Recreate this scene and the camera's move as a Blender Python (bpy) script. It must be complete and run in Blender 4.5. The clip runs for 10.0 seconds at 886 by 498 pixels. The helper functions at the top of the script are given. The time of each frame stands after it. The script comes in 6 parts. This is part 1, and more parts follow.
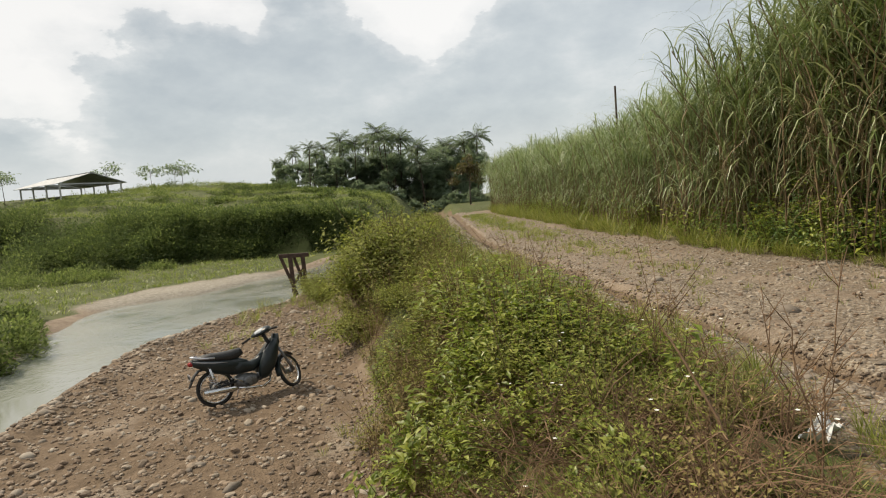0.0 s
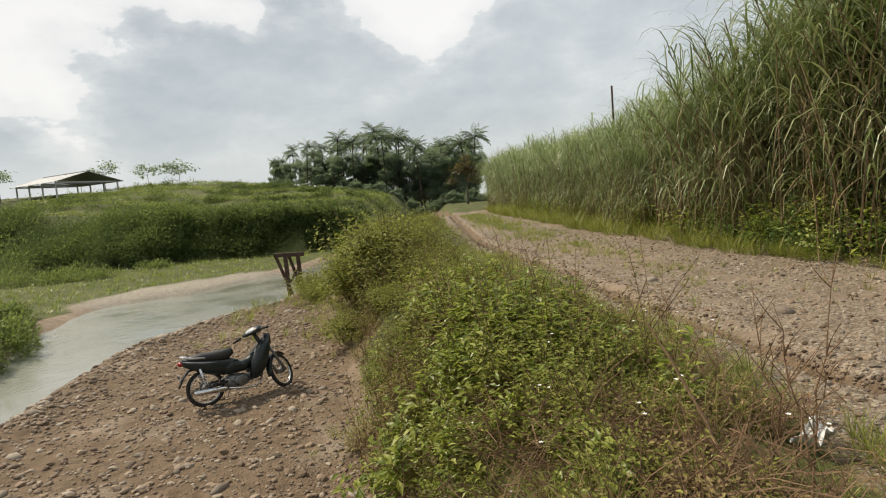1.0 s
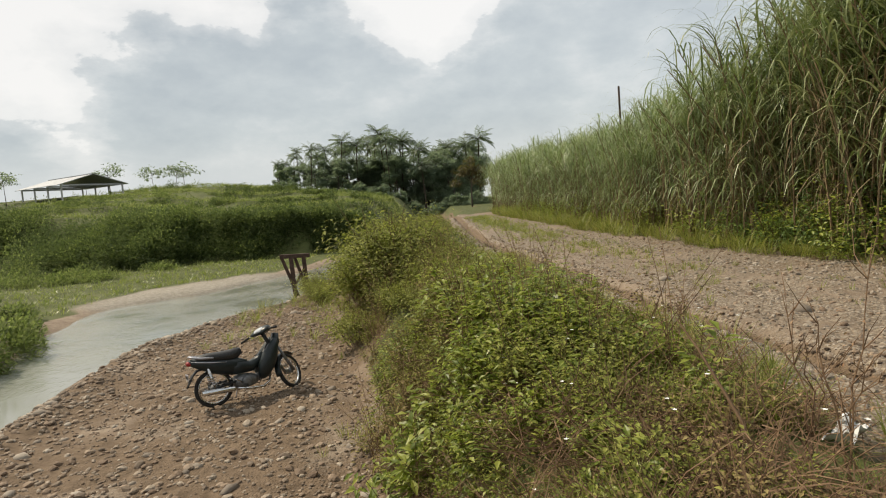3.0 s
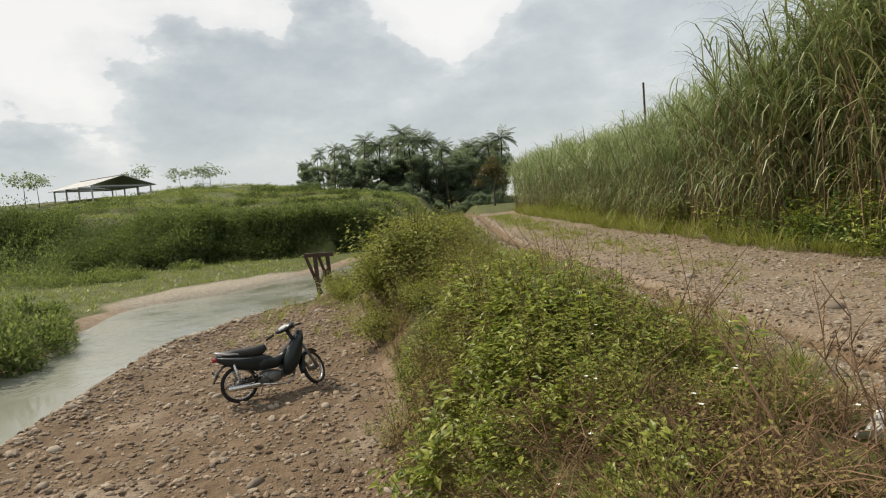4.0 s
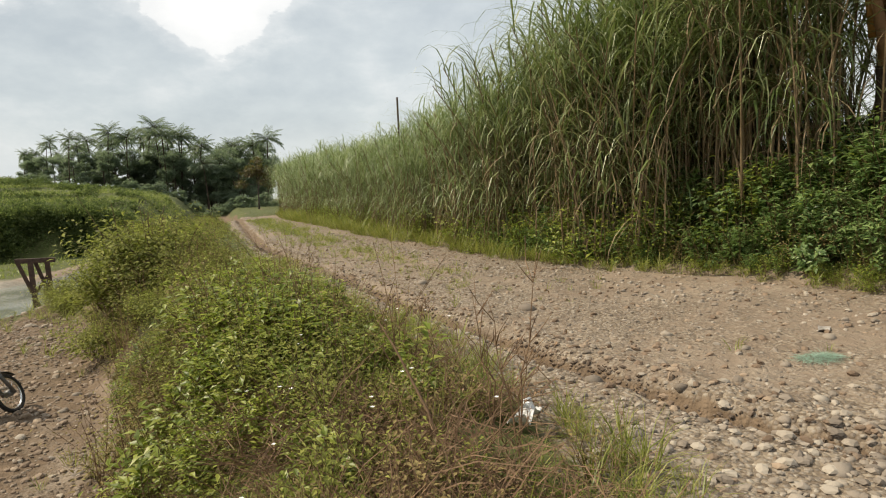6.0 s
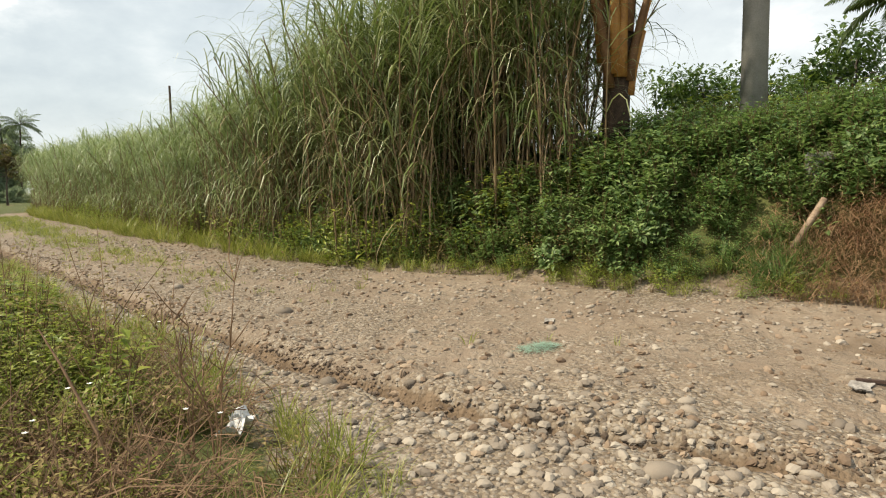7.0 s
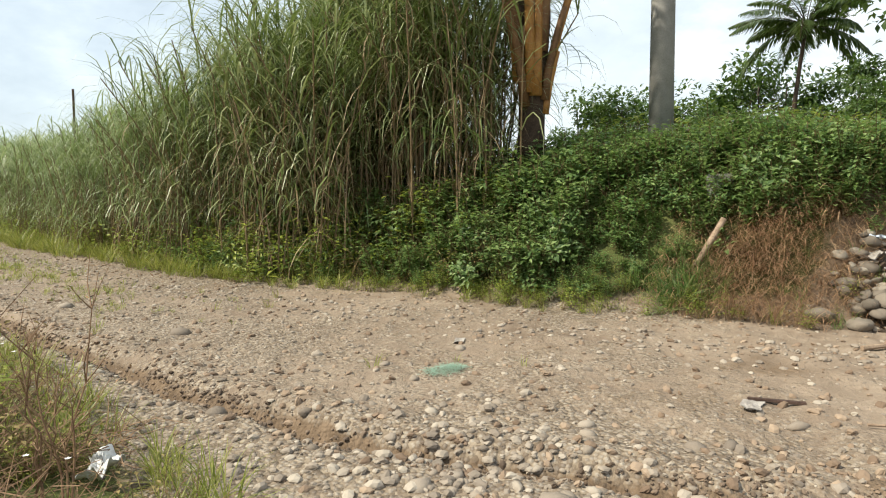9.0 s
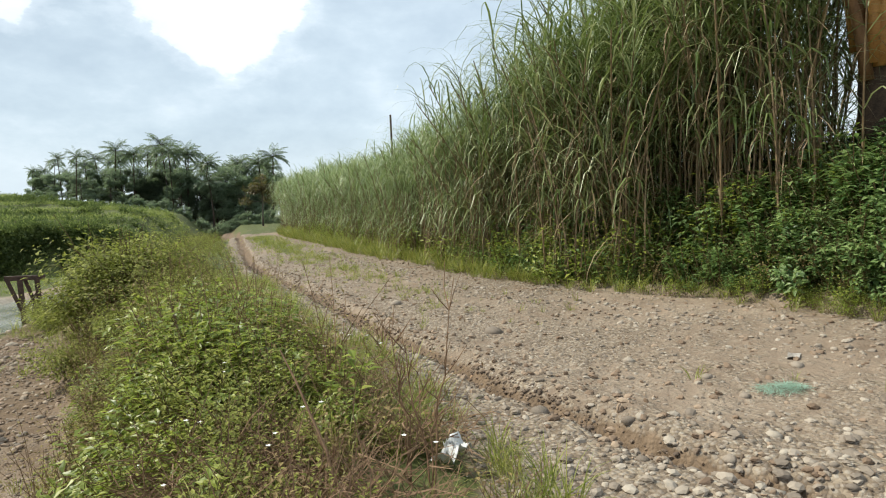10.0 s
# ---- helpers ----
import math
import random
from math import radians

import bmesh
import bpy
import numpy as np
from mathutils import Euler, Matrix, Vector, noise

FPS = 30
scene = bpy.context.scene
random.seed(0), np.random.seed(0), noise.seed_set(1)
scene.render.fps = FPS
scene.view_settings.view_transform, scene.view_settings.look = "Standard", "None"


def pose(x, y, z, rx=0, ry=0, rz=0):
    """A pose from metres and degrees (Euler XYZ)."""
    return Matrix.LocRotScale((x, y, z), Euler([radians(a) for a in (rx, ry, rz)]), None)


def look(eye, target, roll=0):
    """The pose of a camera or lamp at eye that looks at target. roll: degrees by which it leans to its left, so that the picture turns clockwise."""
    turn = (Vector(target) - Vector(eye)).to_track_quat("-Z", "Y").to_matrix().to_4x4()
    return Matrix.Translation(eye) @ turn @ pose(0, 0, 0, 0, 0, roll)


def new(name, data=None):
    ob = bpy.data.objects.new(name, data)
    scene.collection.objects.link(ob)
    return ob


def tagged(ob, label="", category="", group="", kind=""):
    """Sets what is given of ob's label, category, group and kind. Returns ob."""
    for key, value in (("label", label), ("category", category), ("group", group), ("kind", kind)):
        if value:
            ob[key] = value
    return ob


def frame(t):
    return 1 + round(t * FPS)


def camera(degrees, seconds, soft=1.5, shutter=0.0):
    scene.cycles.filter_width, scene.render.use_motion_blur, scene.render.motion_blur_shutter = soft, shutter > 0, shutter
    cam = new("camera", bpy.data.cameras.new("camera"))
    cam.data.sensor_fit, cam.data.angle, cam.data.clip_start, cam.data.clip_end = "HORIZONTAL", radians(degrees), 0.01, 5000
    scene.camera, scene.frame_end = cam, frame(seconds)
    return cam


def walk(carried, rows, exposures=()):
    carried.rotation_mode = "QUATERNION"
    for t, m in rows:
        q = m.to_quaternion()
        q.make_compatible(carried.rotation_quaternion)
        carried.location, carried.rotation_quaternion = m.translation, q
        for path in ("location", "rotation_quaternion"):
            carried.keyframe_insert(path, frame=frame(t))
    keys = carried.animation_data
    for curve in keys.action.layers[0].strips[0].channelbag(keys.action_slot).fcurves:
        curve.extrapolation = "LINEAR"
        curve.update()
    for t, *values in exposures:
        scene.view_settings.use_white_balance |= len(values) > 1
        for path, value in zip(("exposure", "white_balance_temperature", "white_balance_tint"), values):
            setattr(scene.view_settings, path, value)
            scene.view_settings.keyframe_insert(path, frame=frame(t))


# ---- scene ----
cam = camera(71.2, 10.0, soft=1.1)
PATH = [
    (0, (0.048, 0.221, 1.464), (0.051, 2.214, 1.296), -4.6),
    (0.5, (0.106, 0.284, 1.45), (0.118, 2.277, 1.28), -4.6),
    (1, (0.119, 0.298, 1.447), (0.129, 2.291, 1.278), -4.4),
    (1.5, (0.083, 0.323, 1.43), (0.093, 2.316, 1.261), -4.3),
    (2, (0.071, 0.33, 1.422), (0.082, 2.323, 1.253), -4.4),
    (3.5, (0.004, 0.384, 1.372), (-0.023, 2.377, 1.217), -4.5),
    (4, (0.018, 0.375, 1.359), (-0.056, 2.368, 1.204), -4.7),
    (4.5, (0.075, 0.334, 1.375), (-0.004, 2.326, 1.22), -4.8),
    (5, (0.151, 0.298, 1.385), (0.127, 2.292, 1.229), -4.7),
    (5.5, (0.243, 0.295, 1.389), (0.553, 2.263, 1.208), -3.6),
    (5.7, (0.309, 0.272, 1.396), (0.763, 2.211, 1.211), -3.3),
    (6.8, (0.809, 0.146, 1.33), (1.91, 1.805, 1.141), -0.6),
    (7, (0.919, 0.133, 1.326), (2.129, 1.714, 1.131), -0.8),
    (7.5, (1.11, 0.121, 1.317), (2.647, 1.387, 1.136), 0.8),
    (8, (1.166, 0.088, 1.332), (2.828, 1.187, 1.158), 1.2),
    (8.5, (1.175, 0.096, 1.371), (2.75, 1.318, 1.215), 0.6),
    (9, (1.172, 0.136, 1.356), (2.558, 1.57, 1.202), -0.0),
    (9.5, (1.047, 0.202, 1.35), (2.117, 1.885, 1.203), -0.9),
    (10, (0.957, 0.284, 1.385), (1.59, 2.177, 1.255), -2.4),
]
walk(cam, [(t, look(eye, target, roll)) for t, eye, target, roll in PATH],
     exposures=[(0.0, 0.08, 6920, 11), (5.0, 0.05, 6920, 11), (7.0, 0.44, 6900, 9), (8.0, 0.52, 6620, 7), (9.0, 0.59, 6430, 8), (9.5, 0.65, 6300, 8), (10.0, 0.40, 6150, 7)])

# ---- world, sun ----
SUN_AZ, SUN_EL = -62.0, 47.0          # degrees from +y towards +x, and above the horizon
az, el = radians(SUN_AZ), radians(SUN_EL)
SUN_DIR = Vector((math.sin(az) * math.cos(el), math.cos(az) * math.cos(el), math.sin(el)))

world = bpy.data.worlds.new("sky")
scene.world = world
world.use_nodes = True


def link(nt, a, b):
    nt.links.new(a, b)


def node(nt, kind, **values):
    n = nt.nodes.new(kind)
    for key, value in values.items():
        n.inputs[key.replace("_", " ")].default_value = value
    return n


def ramp(nt, stops, fac, smooth=False):
    n = nt.nodes.new("ShaderNodeValToRGB")
    n.color_ramp.interpolation = "EASE" if smooth else "LINEAR"
    e = n.color_ramp.elements
    e[0].position, e[0].color = stops[0][0], (*stops[0][1], 1)
    e[1].position, e[1].color = stops[-1][0], (*stops[-1][1], 1)
    for p, c in stops[1:-1]:
        k = e.new(p)
        k.color = (*c, 1)
    link(nt, fac, n.inputs[0])
    return n.outputs[0]


def mathn(nt, op, a, b=None):
    n = nt.nodes.new("ShaderNodeMath")
    n.operation = op
    for i, v in enumerate((a, b)):
        if v is None:
            continue
        if isinstance(v, (int, float)):
            n.inputs[i].default_value = v
        else:
            link(nt, v, n.inputs[i])
    return n.outputs[0]


def mixc(nt, fac, a, b, mode="MIX"):
    n = nt.nodes.new("ShaderNodeMix")
    n.data_type, n.blend_type = "RGBA", mode
    for i, v in ((0, fac), (6, a), (7, b)):
        if isinstance(v, (int, float)):
            n.inputs[i].default_value = v
        elif isinstance(v, tuple):
            n.inputs[i].default_value = (*v, 1) if len(v) == 3 else v
        else:
            link(nt, v, n.inputs[i])
    return n.outputs[2]


# heaped and broken parts of the cloud cover: direction, half width in degrees, more (+) or less (-) bright crown
BANKS = [
    (-0.048, 0.953, 0.299, 8.0, 0.13), (0.038, 0.951, 0.308, 8.0, 0.10),
    (-0.125, 0.968, 0.217, 8.0, -0.14), (-0.194, 0.970, 0.145, 12.0, -0.06),
    (0.150, 0.972, 0.179, 16.0, -0.13), (0.327, 0.926, 0.188, 14.0, -0.09),
    (-0.415, 0.862, 0.291, 12.0, 0.06), (-0.266, 0.919, 0.289, 6.0, 0.06),
    (-0.493, 0.845, 0.204, 6.0, 0.05), (-0.409, 0.881, 0.236, 7.0, -0.07),
    (-0.529, 0.838, 0.132, 9.0, -0.08), (-0.363, 0.925, 0.112, 11.0, -0.06),
    (-0.312, 0.937, 0.159, 4.0, 0.06), (0.022, 0.957, 0.289, 10.0, 0.05),
    (-0.106, 0.981, 0.162, 3.2, 0.10), (-0.313, 0.929, 0.198, 5.0, -0.08),
    (0.890, 0.395, 0.229, 5.0, 0.07), (0.826, 0.536, 0.172, 8.0, -0.05),
    (0.953, 0.191, 0.235, 9.0, 0.06),
]


def build_sky():
    nt = world.node_tree
    nt.nodes.clear()
    out = nt.nodes.new("ShaderNodeOutputWorld")
    bg = nt.nodes.new("ShaderNodeBackground")
    bg.inputs["Strength"].default_value = 0.1
    sky = nt.nodes.new("ShaderNodeTexSky")
    sky.sky_type, sky.sun_disc = "NISHITA", False
    sky.sun_elevation, sky.sun_rotation = el, -az
    sky.dust_density, sky.air_density = 2.0, 1.0
    tc = nt.nodes.new("ShaderNodeTexCoord")
    stretch = nt.nodes.new("ShaderNodeMapping")
    stretch.inputs["Scale"].default_value = (1.0, 1.0, 1.9)
    stretch.inputs["Location"].default_value = (0.35, 0.1, 0.22)
    link(nt, tc.outputs["Generated"], stretch.inputs["Vector"])
    big = node(nt, "ShaderNodeTexNoise", Scale=1.9, Detail=9.0, Roughness=0.55, Distortion=0.25)
    link(nt, stretch.outputs[0], big.inputs["Vector"])
    high = node(nt, "ShaderNodeTexNoise", Scale=5.5, Detail=7.0, Roughness=0.6)
    link(nt, stretch.outputs[0], high.inputs["Vector"])
    sep = nt.nodes.new("ShaderNodeSeparateXYZ")
    link(nt, tc.outputs["Generated"], sep.inputs[0])
    # the veil of cloud is thicker and brighter towards the sun
    dot = nt.nodes.new("ShaderNodeVectorMath")
    dot.operation = "DOT_PRODUCT"
    link(nt, tc.outputs["Generated"], dot.inputs[0])
    dot.inputs[1].default_value = SUN_DIR
    glow = mathn(nt, "MULTIPLY", mathn(nt, "MAXIMUM", dot.outputs["Value"], 0.0), 0.04)
    lift = ramp(nt, [(0.05, (0, 0, 0)), (0.34, (0.1, 0.1, 0.1)), (0.75, (0.0, 0.0, 0.0))], sep.outputs[2])
    glow = mathn(nt, "ADD", glow, lift)
    v = mathn(nt, "ADD", mathn(nt, "MULTIPLY", big.outputs[0], 0.6), mathn(nt, "MULTIPLY", high.outputs[0], 0.4))
    v = mathn(nt, "ADD", v, glow)
    for x, y, z, wide, amount in BANKS:
        near = nt.nodes.new("ShaderNodeVectorMath")
        near.operation = "DOT_PRODUCT"
        link(nt, tc.outputs["Generated"], near.inputs[0])
        near.inputs[1].default_value = (x, y, z)
        c = math.cos(radians(wide))
        fall = mathn(nt, "MAXIMUM", mathn(nt, "DIVIDE", mathn(nt, "SUBTRACT", near.outputs["Value"], c), 1.0 - c), 0.0)
        v = mathn(nt, "ADD", v, mathn(nt, "MULTIPLY", fall, amount))
    body = ramp(nt, [(0.36, (5.0, 5.7, 6.2)), (0.52, (5.9, 6.6, 7.0)), (0.68, (7.4, 7.9, 8.2))], high.outputs[0])
    crown = ramp(nt, [(0.53, (0, 0, 0)), (0.60, (0.3, 0.3, 0.3)), (0.615, (0.75, 0.75, 0.75)), (0.70, (1, 1, 1))], v)
    cloud = mixc(nt, crown, body, (9.9, 10.1, 10.2))
    haze = ramp(nt, [(0.0, (1, 1, 1)), (0.13, (0, 0, 0))], sep.outputs[2], True)
    clear = mixc(nt, 0.82, sky.outputs[0], cloud)
    link(nt, mixc(nt, mathn(nt, "MULTIPLY", haze, 0.75), clear, (6.9, 7.4, 7.8)), bg.inputs["Color"])
    link(nt, bg.outputs[0], out.inputs[0])


build_sky()
sun = new("sun", bpy.data.lights.new("sun", "SUN"))
sun.data.energy, sun.data.angle, sun.data.color = 4.4, radians(1.5), (1.0, 0.91, 0.74)
sun.matrix_world = Matrix.Translation((0, 0, 30)) @ SUN_DIR.to_track_quat("Z", "Y").to_matrix().to_4x4()


# ---- materials ----
def blank(name):
    m = bpy.data.materials.new(name)
    m.use_nodes = True
    nt = m.node_tree
    nt.nodes.clear()
    out = nt.nodes.new("ShaderNodeOutputMaterial")
    p = nt.nodes.new("ShaderNodeBsdfPrincipled")
    link(nt, p.outputs[0], out.inputs[0])
    return m, nt, p, out


def bumped(nt, p, height, strength=0.4, distance=0.02):
    b = nt.nodes.new("ShaderNodeBump")
    b.inputs["Strength"].default_value, b.inputs["Distance"].default_value = strength, distance
    link(nt, height, b.inputs["Height"])
    link(nt, b.outputs[0], p.inputs["Normal"])


def place_noise(nt, scale, detail=5.0, rough=0.6, coord="Object"):
    tc = nt.nodes.new("ShaderNodeTexCoord")
    n = node(nt, "ShaderNodeTexNoise", Scale=scale, Detail=detail, Roughness=rough)
    link(nt, tc.outputs[coord], n.inputs["Vector"])
    return n.outputs[0]


def solid(name, a, b, rough=0.6, scale=12.0, bump=0.3, metal=0.0, fine=60.0, spec=0.4, coat=0.0):
    """A surface between two colours, worn at two scales."""
    m, nt, p, out = blank(name)
    f = mathn(nt, "ADD", mathn(nt, "MULTIPLY", place_noise(nt, scale), 0.6), mathn(nt, "MULTIPLY", place_noise(nt, fine), 0.4))
    link(nt, ramp(nt, [(0.36, a), (0.64, b)], f), p.inputs["Base Color"])
    p.inputs["Roughness"].default_value, p.inputs["Metallic"].default_value = rough, metal
    p.inputs["Specular IOR Level"].default_value = spec
    p.inputs["Coat Weight"].default_value = coat
    if bump:
        bumped(nt, p, f, bump, 0.01)
    return m


def leafy(name, a, b, c, rough=0.42, thin=0.35, spec=0.45):
    """Leaves: each island takes its own tone, and light comes through."""
    m, nt, p, out = blank(name)
    geo = nt.nodes.new("ShaderNodeNewGeometry")
    info = nt.nodes.new("ShaderNodeObjectInfo")
    v = mathn(nt, "ADD", mathn(nt, "MULTIPLY", geo.outputs["Random Per Island"], 0.7), mathn(nt, "MULTIPLY", place_noise(nt, 1.3, 3.0), 0.3))
    v = mathn(nt, "ADD", v, mathn(nt, "MULTIPLY", mathn(nt, "SUBTRACT", info.outputs["Random"], 0.5), 0.12))
    col = ramp(nt, [(0.1, a), (0.5, b), (0.92, c)], v)
    link(nt, col, p.inputs["Base Color"])
    p.inputs["Roughness"].default_value, p.inputs["Specular IOR Level"].default_value = rough, spec
    t = nt.nodes.new("ShaderNodeBsdfTranslucent")
    link(nt, mixc(nt, 0.22, col, (0.26, 0.38, 0.05)), t.inputs["Color"])
    mx = nt.nodes.new("ShaderNodeMixShader")
    mx.inputs[0].default_value = thin
    link(nt, p.outputs[0], mx.inputs[1])
    link(nt, t.outputs[0], mx.inputs[2])
    link(nt, mx.outputs[0], out.inputs[0])
    return m


def stony(name, a, b, c):
    m, nt, p, out = blank(name)
    geo, info = nt.nodes.new("ShaderNodeNewGeometry"), nt.nodes.new("ShaderNodeObjectInfo")
    r = mathn(nt, "FRACT", mathn(nt, "ADD", geo.outputs["Random Per Island"], info.outputs["Random"]))
    v = mathn(nt, "ADD", mathn(nt, "MULTIPLY", r, 0.7), mathn(nt, "MULTIPLY", place_noise(nt, 25.0), 0.3))
    link(nt, ramp(nt, [(0.12, a), (0.5, b), (0.85, c)], v), p.inputs["Base Color"])
    p.inputs["Roughness"].default_value = 0.85
    bumped(nt, p, place_noise(nt, 90.0), 0.35, 0.006)
    return m


def ground_material():
    """cover: red is gravel, green is grass, blue is damp or bare mud, alpha is river sand; the rest is dry soil."""
    m, nt, p, out = blank("ground")
    at = nt.nodes.new("ShaderNodeAttribute")
    at.attribute_name = "cover"
    sep = nt.nodes.new("ShaderNodeSeparateColor")
    link(nt, at.outputs["Color"], sep.inputs[0])
    n1, n2, n3 = place_noise(nt, 0.9, 6.0), place_noise(nt, 7.0, 6.0), place_noise(nt, 45.0, 4.0)
    soil = ramp(nt, [(0.3, (0.15, 0.108, 0.077)), (0.5, (0.25, 0.193, 0.143)), (0.7, (0.36, 0.292, 0.226))], mathn(nt, "ADD", mathn(nt, "MULTIPLY", n1, 0.5), mathn(nt, "MULTIPLY", n2, 0.5)))
    tc = nt.nodes.new("ShaderNodeTexCoord")
    vor = node(nt, "ShaderNodeTexVoronoi", Scale=34.0, Randomness=1.0)
    link(nt, tc.outputs["Object"], vor.inputs["Vector"])
    cell = nt.nodes.new("ShaderNodeSeparateColor")
    link(nt, vor.outputs["Color"], cell.inputs[0])
    pebble = ramp(nt, [(0.0, (0.15, 0.12, 0.095)), (0.5, (0.25, 0.21, 0.17)), (1.0, (0.36, 0.315, 0.26))], cell.outputs[0])
    gap = ramp(nt, [(0.30, (1, 1, 1)), (0.55, (0.8, 0.74, 0.66))], vor.outputs["Distance"])
    gravel = mixc(nt, 1.0, pebble, gap, "MULTIPLY")
    edge = mathn(nt, "ADD", sep.outputs[0], mathn(nt, "MULTIPLY", mathn(nt, "SUBTRACT", n2, 0.5), 0.9))
    gm = ramp(nt, [(0.38, (0, 0, 0)), (0.62, (1, 1, 1))], edge)
    col = mixc(nt, gm, soil, gravel)
    grass = ramp(nt, [(0.3, (0.05, 0.058, 0.02)), (0.55, (0.085, 0.098, 0.03)), (0.75, (0.15, 0.145, 0.06))], mathn(nt, "ADD", mathn(nt, "MULTIPLY", n1, 0.6), mathn(nt, "MULTIPLY", n3, 0.4)))
    ge = mathn(nt, "ADD", sep.outputs[1], mathn(nt, "MULTIPLY", mathn(nt, "SUBTRACT", n2, 0.5), 0.7))
    col = mixc(nt, ramp(nt, [(0.4, (0, 0, 0)), (0.6, (1, 1, 1))], ge), col, grass)
    mud = ramp(nt, [(0.3, (0.095, 0.064, 0.04)), (0.7, (0.20, 0.142, 0.094))], n2)
    me = mathn(nt, "ADD", sep.outputs[2], mathn(nt, "MULTIPLY", mathn(nt, "SUBTRACT", n2, 0.5), 0.8))
    col = mixc(nt, ramp(nt, [(0.42, (0, 0, 0)), (0.68, (1, 1, 1))], me), col, mud)
    beach = ramp(nt, [(0.3, (0.21, 0.185, 0.15)), (0.7, (0.38, 0.345, 0.29))], n2)
    col = mixc(nt, at.outputs["Alpha"], col, beach)
    link(nt, col, p.inputs["Base Color"])
    p.inputs["Roughness"].default_value, p.inputs["Specular IOR Level"].default_value = 0.9, 0.25
    h = mathn(nt, "ADD", mathn(nt, "MULTIPLY", mathn(nt, "SUBTRACT", 1.0, vor.outputs["Distance"]), mathn(nt, "MULTIPLY", gm, 0.45)), mathn(nt, "ADD", mathn(nt, "MULTIPLY", n2, 0.8), mathn(nt, "MULTIPLY", n3, 0.35)))
    bumped(nt, p, h, 1.0, 0.035)
    return m


def water_material():
    m, nt, p, out = blank("river_water")
    n1, n2 = place_noise(nt, 0.35, 3.0), place_noise(nt, 6.0, 4.0)
    link(nt, ramp(nt, [(0.35, (0.20, 0.21, 0.18)), (0.7, (0.26, 0.27, 0.235))], n1), p.inputs["Base Color"])
    p.inputs["Roughness"].default_value = 0.06
    p.inputs["IOR"].default_value = 1.33
    tc = nt.nodes.new("ShaderNodeTexCoord")
    mp = nt.nodes.new("ShaderNodeMapping")
    mp.inputs["Scale"].default_value = (1.0, 0.55, 1.0)
    mp.inputs["Rotation"].default_value = (0, 0, radians(25))
    link(nt, tc.outputs["Object"], mp.inputs[0])
    w = node(nt, "ShaderNodeTexNoise", Scale=8.0, Detail=4.0, Roughness=0.6, Distortion=0.3)
    link(nt, mp.outputs[0], w.inputs["Vector"])
    calm = ramp(nt, [(0.38, (0.12, 0.12, 0.12)), (0.6, (1, 1, 1))], n1)
    bumped(nt, p, mathn(nt, "MULTIPLY", w.outputs[0], calm), 0.45, 0.05)
    return m


